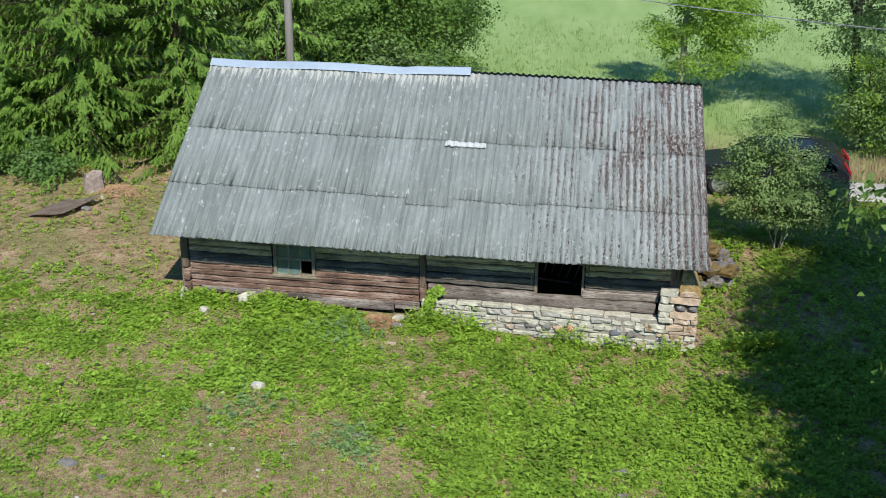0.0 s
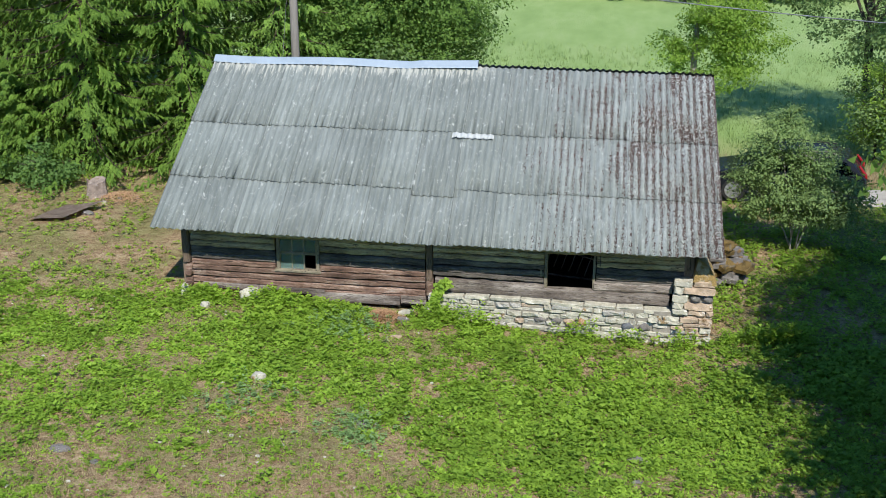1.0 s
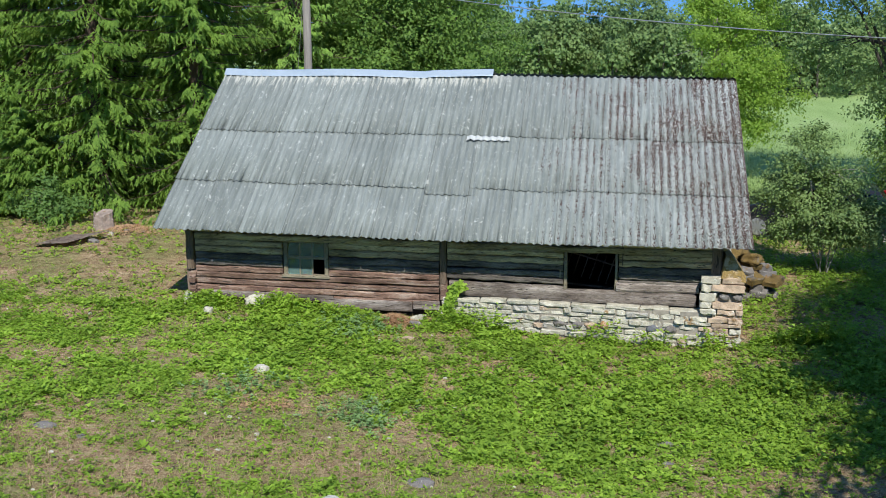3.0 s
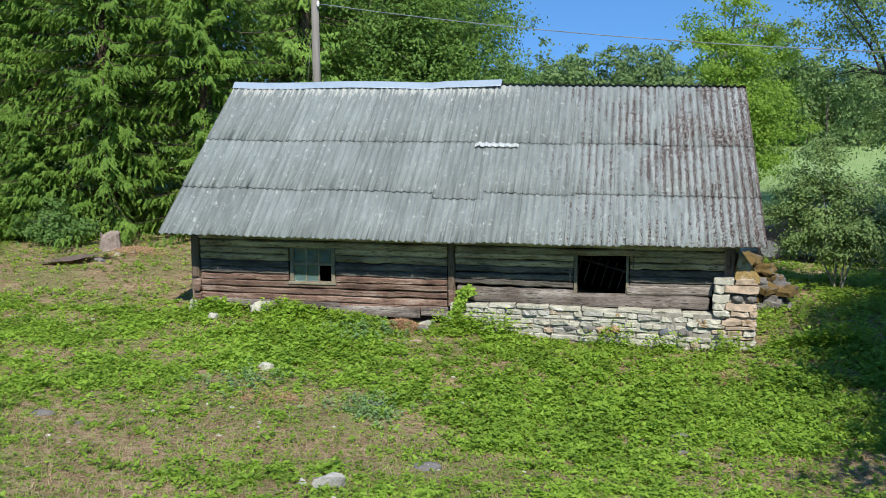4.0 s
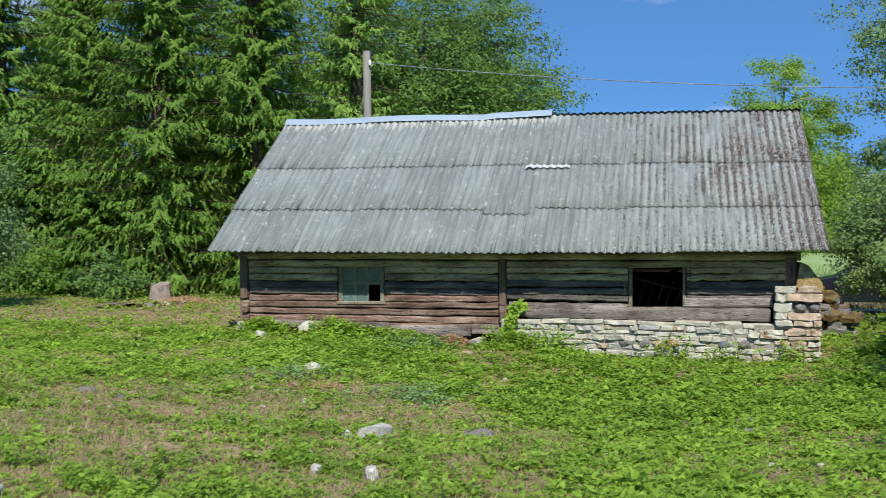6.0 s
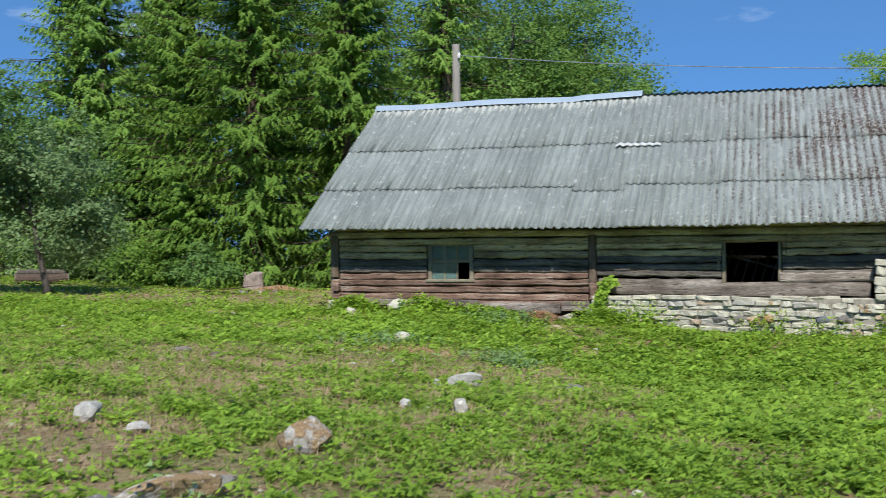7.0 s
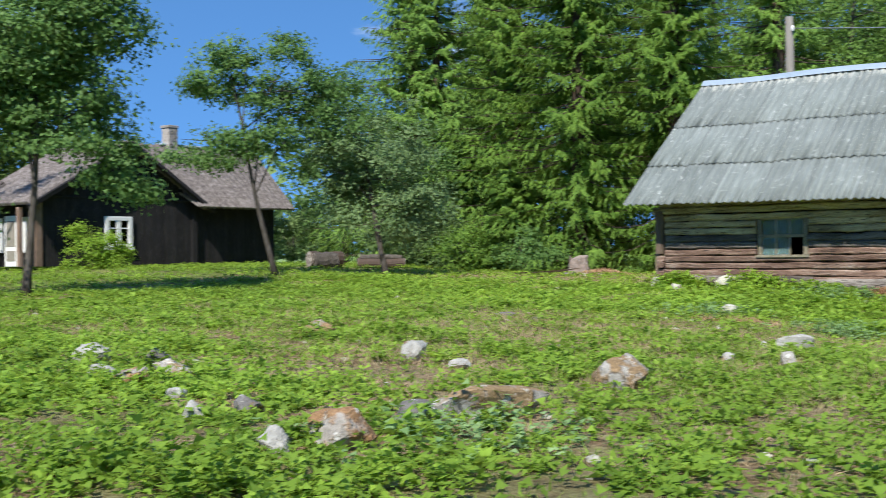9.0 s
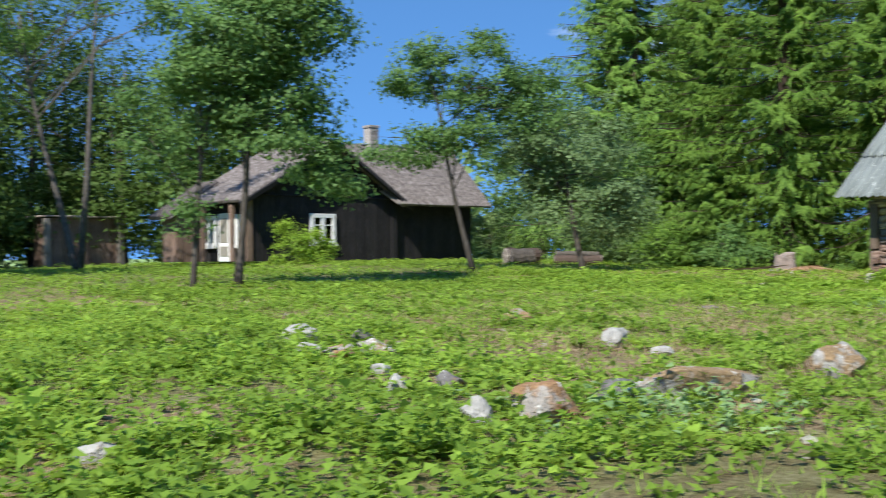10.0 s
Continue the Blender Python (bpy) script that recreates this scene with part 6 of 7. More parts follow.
# apple trees in the yard of the farmhouse
broad_tree("apple_tree", "slender apple tree with a leaning trunk before the farmhouse", -9.13, 0.23, 5.9,
           [((-0.5, -0.5, 4.6), (0.95, 0.9, 0.9)), ((0.35, 0.4, 3.9), (0.9, 0.9, 0.75)), ((-1.2, -1.2, 3.0), (0.9, 0.9, 0.5)), ((-0.3, -0.2, 3.3), (1.0, 1.0, 0.6)), ((0.75, 0.9, 4.6), (0.45, 0.45, 0.6)), ((-0.6, -0.5, 5.4), (0.45, 0.45, 0.4)), ((0.2, 0.3, 2.7), (0.6, 0.6, 0.5)), ((1.1, 1.2, 3.7), (0.7, 0.7, 0.6)), ((1.3, 1.3, 4.6), (0.3, 0.3, 0.5)), ((-1.15, -0.9, 4.8), (0.7, 0.7, 0.7)), ((0.2, 0.15, 5.3), (0.6, 0.6, 0.45)), ((0.8, 0.6, 4.3), (0.6, 0.6, 0.6))],
           540, 34, 0.17, 0.1, 0.075, (-0.75, -0.8), M_apple, M_bark, 91, 12, "apple trees", fork=0.4, tri=True, narrow=0.9)
broad_tree("apple_tree", "silvery green apple tree before the spruces", -7.64, 2.58, 4.4,
           [((-0.2, 0.0, 2.9), (1.35, 1.35, 1.1)), ((-0.9, -0.9, 3.7), (0.6, 0.6, 0.8)), ((0.5, 0.6, 2.1), (1.0, 1.0, 0.7)), ((-0.8, -0.8, 1.9), (0.8, 0.8, 0.6)), ((0.2, 0.2, 1.5), (1.3, 1.3, 0.7)), ((-0.9, -0.7, 2.8), (1.0, 1.0, 0.8))],
           620, 36, 0.18, 0.095, 0.09, (-0.5, -0.5), M_silver, M_bark, 92, 12, "apple trees", fork=0.3, tri=True, narrow=0.9)
broad_tree("apple_tree", "apple tree with a thin trunk in the lawn", -8.5, -7.9, 5.6,
           [((-0.1, -0.1, 3.4), (0.85, 0.85, 0.9)), ((-0.6, -0.5, 2.6), (0.7, 0.7, 0.55)), ((0.3, 0.3, 4.5), (0.7, 0.7, 0.6)), ((0, 0, 1.6), (0.25, 0.25, 0.8))],
           200, 34, 0.18, 0.095, 0.06, (0.2, 0.1), M_apple, M_bark, 93, 12, "apple trees", fork=0.35, tri=True, narrow=0.9)
broad_tree("apple_tree", "apple tree with a dense dark crown before the farmhouse", -8.19, -7.15, 6.6,
           [((0.0, 0.0, 4.7), (1.25, 1.25, 1.2)), ((0.35, 0.45, 3.3), (1.1, 1.1, 0.9)), ((0.9, 1.2, 2.2), (0.85, 0.85, 0.45)), ((-0.3, -0.35, 4.0), (0.75, 0.75, 0.8)), ((0.3, 0.4, 6.0), (0.9, 0.9, 0.8)), ((1.0, 0.75, 4.9), (0.9, 0.9, 0.9)), ((0.8, 0.6, 6.0), (0.8, 0.8, 0.8))],
           980, 38, 0.18, 0.1, 0.08, (0.25, 0.3), M_apple, M_bark, 94, 14, "apple trees", fork=0.35, tri=True, narrow=0.9)
broad_tree("lilac_bush", "small bright bush below the farmhouse window", -16.09, 0.28, 1.3, [((0, 0, 0.6), (0.75, 0.75, 0.6)), ((0.3, 0.4, 0.4), (0.6, 0.6, 0.4))], 170, 34, 0.13, 0.07, 0.03, leaf=M_weed, seed=95, category="bush", limbs=6, fork=0.1)
broad_tree("forked_tree", "old tree with two leaning pale trunks at the yard's edge", -18.2, -5.32, 8.5,
           [((-1.5, -1.5, 6.8), (1.3, 1.3, 1.2)), ((-1.2, -2.2, 5.0), (1.2, 1.2, 1.4)), ((0.6, 0.7, 7.3), (1.3, 1.3, 0.6)), ((1.4, 1.6, 6.7), (0.8, 0.8, 0.5))],
           190, 24, 0.24, 0.12, 0.1, (-1.15, -1.15), M_broad, M_barkgrey, 96, 12, fork=0.5, extra_trunks=((0.35, 0.4, 7.2),))
# trees and bushes round the far side of the yard
BACK = "leafy tree in the wood beyond the farmhouse"
for i, (x, y, h, r) in enumerate(((-36.27, -3.23, 9, 3.0), (-36.12, 1.46, 12.5, 3.0), (-38.08, 6.42, 10, 3.2), (-32.72, 8.89, 8, 2.6), (-30.03, -6.64, 9, 3.0), (-40.63, -7.91, 11, 3.4), (-28.01, 7.76, 8.5, 2.4), (-25.95, -11.34, 9, 2.6), (-32.35, -13.15, 10, 3.2), (-42.48, 0.7, 12, 3.6), (-35.73, -2.88, 10.5, 2.6), (-33.39, 4.26, 8.5, 2.6), (-30.71, 5.7, 7.5, 2.3), (-37.38, -5.18, 11, 2.8), (-35.15, -1.28, 9.5, 3.0), (-38.81, -0.29, 14.0, 3.4), (-38.15, 4.13, 11.5, 3.0))):
    h *= 1.22
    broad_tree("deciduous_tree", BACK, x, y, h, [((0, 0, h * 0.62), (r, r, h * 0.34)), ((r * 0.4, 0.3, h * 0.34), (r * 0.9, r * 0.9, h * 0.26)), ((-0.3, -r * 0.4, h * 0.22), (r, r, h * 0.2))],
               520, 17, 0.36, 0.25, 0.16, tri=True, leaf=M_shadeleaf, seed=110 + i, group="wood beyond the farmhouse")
for i, (x, y, w, h, leaf) in enumerate(((-9.52, 8.13, 0.9, 1.4, M_shrub), (-11.38, 8.3, 1.3, 1.9, M_shrub), (-8.56, 7.39, 0.9, 1.3, M_spruce), (-6.42, 7.17, 0.8, 1.1, M_apple), (-13.65, 11.17, 1.6, 2.6, M_shrub), (-12.77, 13.89, 2.3, 6.4, M_apple), (-10.74, 9.99, 1.6, 5.4, M_apple), (-14.88, 12.27, 1.9, 5.6, M_apple), (-19.53, 12.03, 1.7, 2.4, M_shrub), (-17.71, 12.84, 1.7, 2.6, M_apple), (-15.86, 14.6, 2.0, 4.0, M_shrub))):
    broad_tree("shrub", "leafy shrub at the foot of the spruces", x, y, h, [((0, 0, h * 0.5), (w, w, h * 0.52))], int(140 * w * h ** 0.5), 20, 0.18, 0.11, 0.03, leaf=leaf, seed=130 + i, category="shrub", limbs=6, fork=0.1, group="shrubs below the spruces", tri=True, narrow=0.85)

for i in range(11):
    x, y = -37 + 2.5 * math.sin(i * 2.1), -24 + i * 3.2
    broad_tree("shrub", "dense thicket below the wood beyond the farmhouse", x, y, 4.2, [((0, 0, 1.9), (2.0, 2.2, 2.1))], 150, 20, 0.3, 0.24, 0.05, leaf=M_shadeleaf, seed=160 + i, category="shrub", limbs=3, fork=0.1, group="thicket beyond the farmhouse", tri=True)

# far wood across the field
rngf = np.random.default_rng(8)
nf = 200
fx = np.concatenate([rngf.uniform(-8, 50, 140), rngf.uniform(-150, 120, 60)])
fy = np.concatenate([rngf.uniform(65, 79, 140), rngf.uniform(79, 135, 60)]) + 0.02 * np.abs(fx - 10)
fh = rngf.uniform(5.4, 8.8, nf) * np.where(fy > 81, 1.1, 1.0)
sets = []
for i in range(nf):
    w = fh[i] * rngf.uniform(0.18, 0.27)
    conif = rngf.random() < 0.45
    blob = [((fx[i], fy[i], fh[i] * 0.3), (w * 1.2, w * 1.2, fh[i] * 0.32))]
    if conif:
        blob += [((fx[i], fy[i], fh[i] * (0.5 + 0.13 * k)), (w * (0.8 - 0.2 * k), w * (0.8 - 0.2 * k), fh[i] * 0.14)) for k in range(4)]
    else:
        blob += [((fx[i] + rngf.normal(0, 0.3), fy[i], fh[i] * 0.62), (w, w, fh[i] * 0.36))]
    near = i < 140
    sets.append(crown_leaves(blob, 110 if near else 60, 12 if near else 8, 0.32 if near else 0.5, 0.36 if near else 0.75, rngf, narrow=0.8)[:, 1:])
tagged(new("far_wood", tris_mesh("far_wood", np.concatenate(sets), M_distant)), "mixed wood on the far side of the hay field", "wood", kind="stuff")
bm = bmesh.new()
for i in range(nf):
    add_tube(bm, [(fx[i], fy[i], -0.3), (fx[i], fy[i], fh[i] * 0.55)], [0.14, 0.06], 5, False)
solid("far_trunks", bm, M_bark, "trunks of the far wood", "wood", kind="stuff")
# wood that closes the country behind and beside the camera
sets = []
for i in range(110):
    a = rngf.uniform(0, 6.2832)
    rr = rngf.uniform(55, 95)
    x, y = 5 + rr * math.cos(a), -8 + rr * math.sin(a)
    if y > 30:
        continue
    h = rngf.uniform(6, 11)
    sets.append(crown_leaves([((x, y, h * 0.5), (h * 0.3, h * 0.3, h * 0.5))], 60, 7, 0.6, 0.95, rngf, narrow=0.9)[:, 1:])
tagged(new("surrounding_wood", tris_mesh("surrounding_wood", np.concatenate(sets), M_distant)), "mixed wood round the farm", "wood", kind="stuff")


# ---------------------------------------------------------------- weeds and grass
wr = np.random.default_rng(17)
BARE = [(1.02, -7.7, 3.2, 1.0, 0.55), (0.79, -10.87, 2.4, 0.6, 0.6), (3.96, -11.8, 1.2, 0.5, 0.45), (4.26, -8.38, 2.0, 0.5, 0.35), (6.55, -16.17, 0.9, 0.5, 0.25), (4.26, -16.12, 1.3, 0.4, 0.3), (4.51, -4.89, 1.9, 0.9, 0.75), (2.36, -6.2, 2.2, 0.8, 0.55), (-2.44, 2.42, 1.6, 1.3, 0.65), (-2.85, 5.43, 1.5, 0.9, 0.6), (5.3, -0.5, 0.55, 0.55, 0.8), (10.17, -1.28, 0.6, 0.35, 0.3), 
        (-0.62, -2.71, 2.0, 0.5, 0.4), (6.2, -5.73, 0.9, 0.6, 0.7), (7.71, -15.91, 0.9, 0.5, 0.25), (3.53, -9.84, 2.2, 0.7, 0.45), (-0.31, -10.97, 2.6, 0.6, 0.3), (4.58, 0.15, 0.32, 0.3, 1.4), (5.1, -0.45, 0.4, 0.4, 0.6), (5.6, -11.75, 0.4, 0.35, 0.7), (5.75, -13.8, 0.5, 0.35, 0.7), (5.7, -15.1, 0.45, 0.3, 0.7),
        (2.9, -13.9, 0.8, 0.4, 0.5), (3.4, -11.4, 0.4, 0.3, 0.5), (5.5, -7.9, 0.5, 0.35, 0.5)]
LUSH = [(13.2, -0.9, 1.8, 1.8), (9.54, -2.52, 2.2, 1.5), (2.53, -0.78, 2.6, 1.5), (1.5, 0.3, 1.1, 0.35), (2.8, 0.1, 0.9, 0.45), (4.0, -0.4, 1.1, 0.6), (5.6, 0.2, 0.35, 0.3), (8.42, -3.36, 2.2, 1.6), (3.22, -1.45, 1.6, 0.8), (13.26, 4.72, 2.5, 2.2), (5.31, -2.87, 0.8, 0.8)]


def cover(x, y):
    """How thickly the weeds stand, 0 to 1."""
    d = 0.51 + 1.4 * (fbm(x, y, 0.55, 31, 3) - 0.5) + 1.6 * (fbm(x, y, 1.7, 47, 2) - 0.5) + 1.3 * (fbm(x, y, 6.0, 53, 2) - 0.5)
    for bx, by, rx, ry, k in BARE:
        d -= k * np.exp(-(((x - bx) / rx) ** 2 + ((y - by) / ry) ** 2))
    for bx, by, rx, ry in LUSH:
        d += 0.5 * np.exp(-(((x - bx) / rx) ** 2 + ((y - by) / ry) ** 2))
    d -= 0.2 * np.exp(-(((x - 8.6) / 2.5) ** 4 + ((y - 0.35) / 0.4) ** 2))
    return np.clip(d, 0.13, 1.0)


def inside_barn(x, y):
    return (x > 0.3) & (x < 11.05) & (y > 0.55) & (y < 7.5)


def scatter(n, x0, x1, y0, y1):
    x, y = wr.uniform(x0, x1, n), wr.uniform(y0, y1, n)
    keep = ~inside_barn(x, y)
    return x[keep], y[keep]


def weeds(x, y, per, leaf_m, height, flat=0.36, tall=1.0):
    """Small broad-leaved plants: leaves round a short stem."""
    n = len(x)
    z = land(x, y)
    vig = 0.55 + 0.9 * fbm(x, y, 0.9, 61, 2)
    for bx, by, rx, ry in LUSH:
        vig = vig + 0.3 * np.exp(-(((x - bx) / rx) ** 2 + ((y - by) / ry) ** 2))
    h = height * tall * vig * wr.uniform(0.5, 1.3, n)
    k = np.repeat(np.arange(n), per)
    m = len(k)
    az = wr.uniform(0, 6.2832, m)
    q = wr.uniform(0.2, 1.0, m)
    out = np.stack([np.cos(az), np.sin(az), np.zeros(m)], 1)
    P = np.stack([x[k], y[k], z[k] + h[k] * q], 1) + out * (leaf_m * 0.5 * wr.random(m))[:, None] + wr.normal(0, leaf_m * 0.45, (m, 3)) * np.array([1, 1, 0.3])
    way = unit(out + np.array([0, 0, 1.0]) * wr.normal(0.12, 0.32, (m, 1)))
    up = unit(np.array([0, 0, 1.0]) + wr.normal(0, flat, (m, 3)))
    L = leaf_m * vig[k] ** 0.5 * wr.uniform(0.6, 1.4, m)
    side = unit(np.cross(up, way)) * (L * wr.uniform(0.3, 0.5, m))[:, None]
    return np.stack([P - side, P + side, P + way * L[:, None]], axis=1)


def tufts(n, x0, x1, y0, y1, plants, spread_m=0.075):
    """Plants in tufts where the cover is thick: places, and how tall each stands within its tuft."""
    cx, cy = scatter(n, x0, x1, y0, y1)
    keep = wr.random(len(cx)) < cover(cx, cy) ** 1.8
    cx, cy = cx[keep], cy[keep]
    size = wr.uniform(0.5, 1.5, len(cx))
    k = np.repeat(np.arange(len(cx)), plants)
    off = wr.normal(0, 1, (len(k), 2))
    x, y = cx[k] + off[:, 0] * spread_m * size[k], cy[k] + off[:, 1] * spread_m * size[k]
    ok = ~inside_barn(x, y)
    return x[ok], y[ok], (size[k] * np.exp(-0.35 * np.sum(off ** 2, 1)))[ok]


def fade(x, y, x0, x1, y0, y1, soft=1.5):
    """1 inside a rectangle, falling to 0 at its uneven border."""
    edge = np.minimum(np.minimum(x - x0, x1 - x), np.minimum(y - y0, y1 - y)) + 1.2 * (fbm(x, y, 0.7, 83, 2) - 0.5)
    return np.clip(edge / soft, 0, 1)


def put_stuff(name, sets, material, label, category):
    make = quads_mesh if sets[0].shape[1] == 4 else tris_mesh
    return tagged(new(name, make(name, np.concatenate(sets), material)), label, category, kind="stuff")


sets = []
# yard before the barn: low carpet, and tufts that stand out of it
x, y = scatter(42000, -9, 16, -10.6, 1.2)
keep = wr.random(len(x)) < cover(x, y) ** 1.1 * fade(x, y, -9, 16, -10.6, 2.5, 1.0)
sets.append(weeds(x[keep], y[keep], 6, 0.048, 0.06))
x, y, tall = tufts(9500, -8, 15, -10.6, 0.5, 7)
sets.append(weeds(x, y, 6, 0.064, 0.11, tall=tall))
# seedlings between them
x, y = scatter(24000, -6, 11.5, -10.6, 0.4)
sets.append(weeds(x, y, 4, 0.032, 0.03))
# close to the end of the flight
x, y = scatter(46000, -3.5, 13, -20, -9)
keep = wr.random(len(x)) < cover(x, y) ** 0.95 * fade(x, y, -3.5, 13, -21, -9)
sets.append(weeds(x[keep], y[keep], 6, 0.043, 0.075))
x, y, tall = tufts(6500, -3, 12, -19.5, -9.5, 8, 0.07)
sets.append(weeds(x, y, 7, 0.047, 0.12, tall=tall))
# shaded corner and behind
x, y = scatter(21000, 10.8, 22, -8, 11.2)
keep = wr.random(len(x)) < cover(x, y) * fade(x, y, 9.5, 22, -8, 11.6)
sets.append(weeds(x[keep], y[keep], 7, 0.06, 0.15))
# lawn towards the farmhouse
x, y = scatter(26000, -27, 0, -17.5, 10)
keep = wr.random(len(x)) < cover(x, y) ** 0.6 * fade(x, y, -27, 0, -17.5, 10)
sets.append(weeds(x[keep], y[keep], 6, 0.062, 0.09))
# thin growth farther out
x, y = scatter(15000, -34, 32, -34, 12)
keep = (wr.random(len(x)) < cover(x, y) * fade(x, y, -34, 32, -34, 12, 8)) & ((x < -10) | (x > 16) | (y < -20))
sets.append(weeds(x[keep], y[keep], 8, 0.06, 0.1))
allw = np.concatenate(sets)
del sets[:]
c = allw[:, 0]
# the share of deep green leaves wanders, and grows towards the lawn; in the shaded corner and by the near stones it
# puts shade into the colour
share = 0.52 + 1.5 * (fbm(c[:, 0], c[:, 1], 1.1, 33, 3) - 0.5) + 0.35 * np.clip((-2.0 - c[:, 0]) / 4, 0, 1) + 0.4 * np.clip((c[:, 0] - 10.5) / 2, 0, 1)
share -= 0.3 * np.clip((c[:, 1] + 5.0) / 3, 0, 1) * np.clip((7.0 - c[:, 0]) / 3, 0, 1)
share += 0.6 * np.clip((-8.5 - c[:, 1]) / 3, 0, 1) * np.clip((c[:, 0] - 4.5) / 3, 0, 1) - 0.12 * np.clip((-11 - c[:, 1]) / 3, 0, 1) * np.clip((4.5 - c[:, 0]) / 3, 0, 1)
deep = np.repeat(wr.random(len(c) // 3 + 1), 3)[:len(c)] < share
put_stuff("weeds", [allw[~deep]], M_weed, "bright green low weeds covering the yard", "weeds")
put_stuff("nettles", [allw[deep]], M_deepweed, "deep green low weeds that darken parts of the yard", "weeds")

# bluish mallow-like patches
sets = []
for bx, by, r, n in ((5.0, -3.95, 0.3, 100), (4.1, -0.2, 0.4, 110), (2.93, -3.5, 0.4, 50), (6.12, -14.28, 0.4, 50)):
    x, y = bx + wr.normal(0, r, n), by + wr.normal(0, r, n)
    k = ~inside_barn(x, y)
    sets.append(weeds(x[k], y[k], 14, 0.04, 0.13))
put_stuff("bluish_weeds", sets, M_weedblue, "bluish green weed clumps in the yard", "weeds")


def blades(x, y, per, length, width, lean, z_off=0.0):
    n = len(x)
    k = np.repeat(np.arange(n), per)
    m = len(k)
    P = np.stack([x[k] + wr.normal(0, length * 0.25, m), y[k] + wr.normal(0, length * 0.25, m), np.zeros(m)], 1)
    P[:, 2] = land(P[:, 0], P[:, 1]) - 0.01 + np.broadcast_to(z_off, (n,))[k]
    az = wr.uniform(0, 6.2832, m)
    out = np.stack([np.cos(az), np.sin(az), np.zeros(m)], 1)
    way = unit(out * lean * wr.uniform(0.3, 1.6, (m, 1)) + np.array([0, 0, 1.0]))
    up = unit(out + wr.normal(0, 0.2, (m, 3)))
    L = length * wr.uniform(0.5, 1.4, m)
    side = unit(np.cross(up, way)) * (width * 0.6 * wr.uniform(0.7, 1.3, m))[:, None]
    return np.stack([P - side, P + side, P + way * L[:, None]], axis=1)


# dry straw lying in the thin places
x, y = scatter(54000, -7, 13, -14.2, 6.5)
keep = (wr.random(len(x)) < 1.15 * (1 - cover(x, y))) & ((y > -11.5) | (wr.random(len(x)) < 0.5))
x2, y2 = scatter(5000, -4, 7.5, -12.0, -5)
put_stuff("dry_grass", [blades(x[keep], y[keep], 4, 0.09, 0.007, 3.0), blades(x2, y2, 4, 0.13, 0.006, 0.9)], M_straw, "dry straw and dead grass on bare soil", "grass")
# rusty litter heaped near the middle post and in worn spots
sets = []
for bx, by, r, n in ((4.62, 0.12, 0.19, 900), (4.5, -0.05, 0.15, 260), (3.53, -3.99, 0.3, 160), (10.17, -1.28, 0.3, 140), (-3.75, 6.55, 0.42, 700)):
    dx, dy = wr.normal(0, r, n), wr.normal(0, r * 0.7, n)
    sets.append(blades(bx + dx, by + dy, 5, 0.08, 0.008, 3.0, 0.03 + (0.13 * np.exp(-(dx ** 2 + dy ** 2) / (2 * r * r)) if n > 400 else 0)))
put_stuff("leaf_litter", sets, M_litter, "rusty brown litter on worn spots of the yard", "litter")
# short grass among the weeds
sets = []
x, y = scatter(11000, -15, 14, -19.7, 3)
sets.append(blades(x, y, 4, 0.08, 0.009, 0.9))
put_stuff("short_grass", sets, M_weed, "short green grass among the weeds", "grass")
# hay field and verge
x, y = scatter(10000, -4, 32, 14.4, 40)
keep = (wr.random(len(x)) < 1.1 - (y - 14) / 30)
put_stuff("hay_meadow", [blades(x[keep], y[keep], 6, 0.3, 0.014, 0.6)], M_grass, "tall pale green grass of the hay field", "grass")
x, y = scatter(2500, 8, 30, 13.0, 15.4)
put_stuff("dry_verge", [blades(x, y, 7, 0.35, 0.014, 0.5)], M_straw, "dry tall grass along the track", "grass")
# tufts and climbers at the foot of the wall
sets = []
for bx, by, n, tall in ((5.6, 0.42, 70, 0.32), (5.75, 0.38, 40, 0.22), (0.9, 0.3, 110, 0.2), (1.25, 0.3, 50, 0.16), (2.4, 0.3, 130, 0.2), (2.9, 0.4, 60, 0.17), (3.6, 0.3, 90, 0.16), (6.4, 0.3, 30, 0.3), (8.35, 0.3, 26, 0.36), (9.4, 0.25, 12, 0.25), (10.35, 0.15, 30, 0.3), (12.0, 3.1, 90, 0.3), (11.5, 2.8, 60, 0.24), (12.4, 3.9, 80, 0.35)):
    x, y = bx + wr.normal(0, 0.22, n), np.minimum(by + wr.normal(0, 0.1, n), 0.5)
    sets.append(weeds(x, y, 16, 0.05, tall))
put_stuff("tall_weeds", sets, M_weed, "taller green weeds against the barn wall", "weeds")
sets = []
# weeds that close round the stones, and taller clumps in the yard
for bx, by, r in ((5.47, -11.55, 0.34), (5.61, -13.58, 0.45), (5.45, -13.92, 0.3), (5.62, -14.82, 0.34), (5.53, -15.16, 0.18), (4.56, -14.72, 0.18), (1.85, -13.35, 0.28), (3.05, -13.6, 0.3), (2.6, -13.85, 0.25), (3.3, -14.15, 0.22), (3.36, -11.15, 0.24), (1.02, -9.8, 0.35), (5.52, -7.66, 0.3)):
    a = wr.uniform(0, 6.2832, 46)
    sets.append(weeds(bx + np.cos(a) * r * wr.uniform(1.1, 1.7, 46), by + np.sin(a) * r * wr.uniform(1.1, 1.7, 46), 12, 0.036, 0.05))
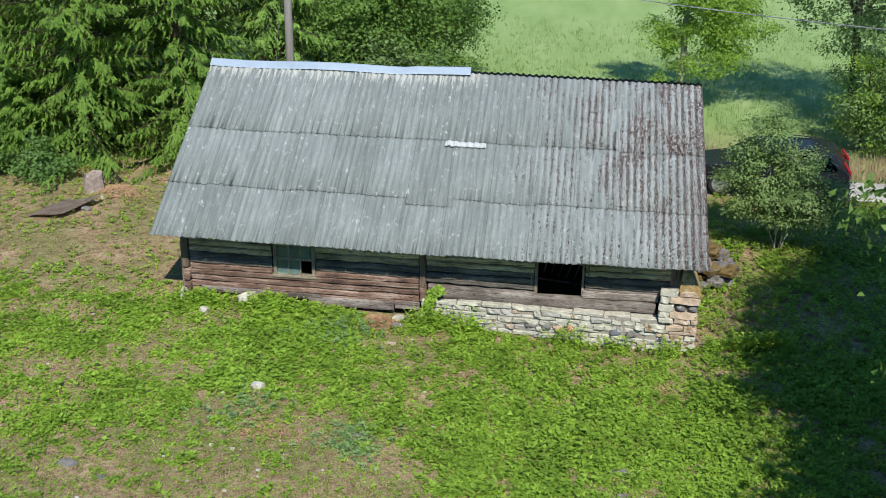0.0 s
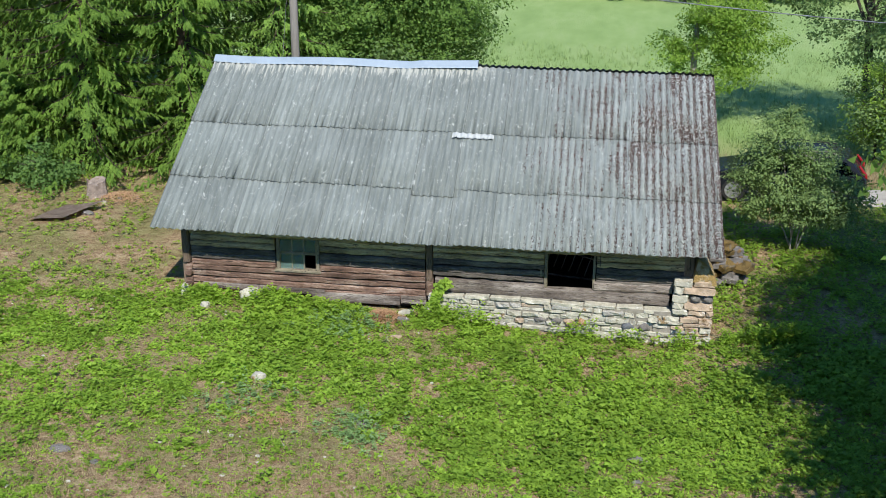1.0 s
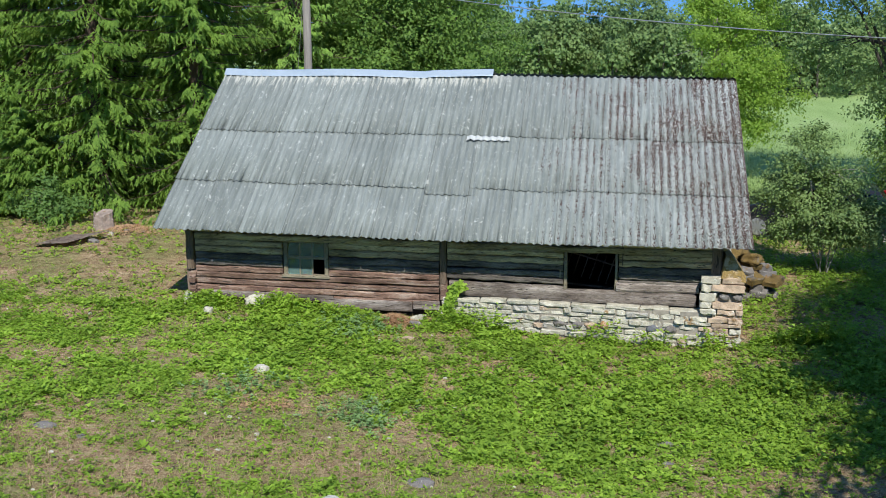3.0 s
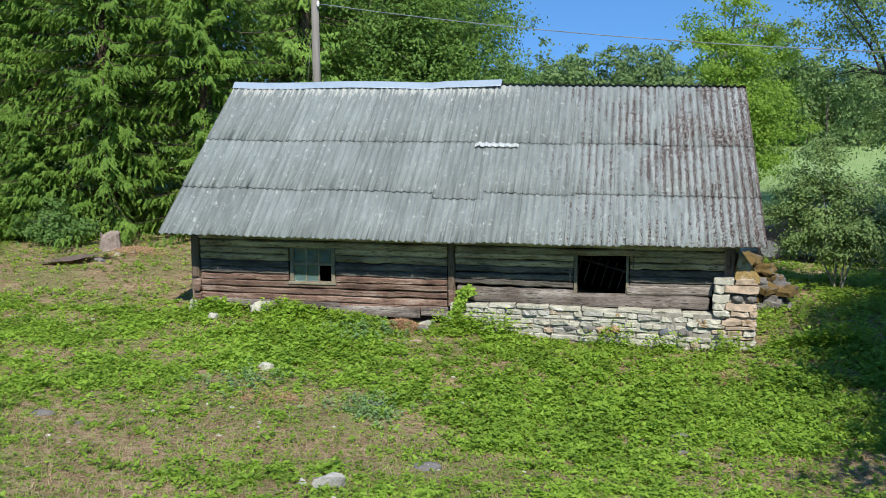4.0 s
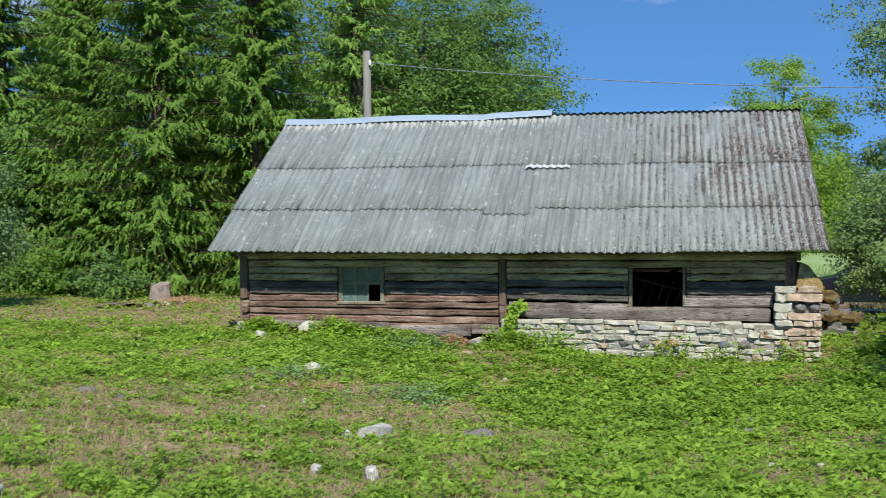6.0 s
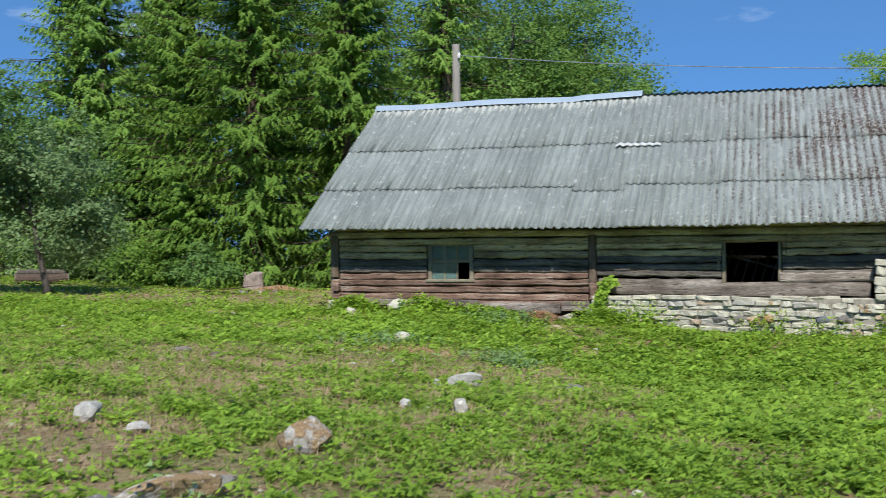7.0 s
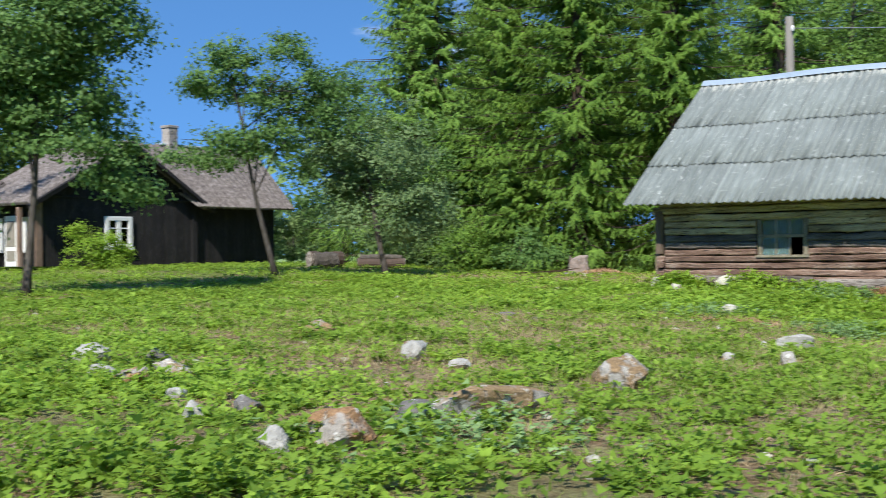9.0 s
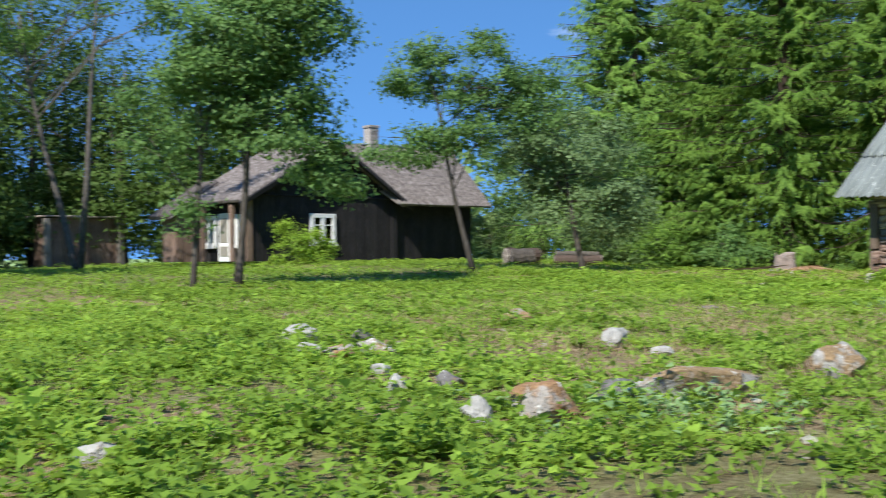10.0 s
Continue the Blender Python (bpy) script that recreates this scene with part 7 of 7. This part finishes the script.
for i in range(70):
    bx, by = wr.uniform(-2, 9.5), wr.uniform(-18, -8.4)
    n = int(wr.uniform(8, 26))
    sets.append(weeds(bx + wr.normal(0, 0.13, n), by + wr.normal(0, 0.13, n), 14, 0.042, wr.uniform(0.1, 0.2)))
put_stuff("weed_clumps", sets, M_deepweed, "tall leafy weed clumps among the stones", "weeds")
# vine climbing over the middle post
t = wr.random(520)
P = np.stack([5.55 + 0.28 * t ** 1.6 + wr.normal(0, 0.05, 520), 0.52 + wr.normal(0, 0.03, 520), 0.2 + 0.62 * np.sin(t * 1.5) + wr.normal(0, 0.04, 520)], 1)
way = unit(np.stack([wr.normal(0, 1, 520), -np.abs(wr.normal(0.3, 0.3, 520)), wr.normal(-0.4, 0.5, 520)], 1))
up = unit(np.stack([wr.normal(0, 0.3, 520), -np.ones(520), wr.normal(0.8, 0.3, 520)], 1))
L = wr.uniform(0.045, 0.085, 520)
vine = thing("vine", "bright green vine climbing the barn's middle post", "vine")
ob = new("leaves", quads_mesh("leaves", leaves(P, way, up, L, L * 0.8), M_weed))
ob.parent = vine
part("stem", add_tube(bmesh.new(), [(5.55, 0.53, 0.05), (5.58, 0.52, 0.45), (5.72, 0.52, 0.72), (5.83, 0.52, 0.8)], [0.012, 0.01, 0.007, 0.003], 5), M_bark, vine)
# single large docks and burdocks
for i, (x, y, s) in enumerate(((2.56, -6.1, 0.13), (2.71, -6.23, 0.11), (3.63, -11.12, 0.16), (6.47, -14.88, 0.13), (7.3, -14.42, 0.13), (4.71, -12.29, 0.15), (6.37, -12.62, 0.14))):
    r = np.random.default_rng(300 + i)
    n = 11
    az = r.uniform(0, 6.2832, n)
    out = np.stack([np.cos(az), np.sin(az), np.zeros(n)], 1)
    P = out * 0.03
    way = unit(out + np.array([0, 0, 1.0]) * r.uniform(0.2, 0.9, (n, 1)))
    V = leaves(P, way, np.tile([0, 0, 1.0], (n, 1)) + out * -0.2, s * r.uniform(0.7, 1.2, n), s * 0.4 * np.ones(n), 0.2)
    dk = tagged_at(new("dock_plant", quads_mesh("dock_plant", V, M_weed)), "broad-leaved dock plant in the yard", "plant", (x, y, land1(x, y) + 0.02), "docks")
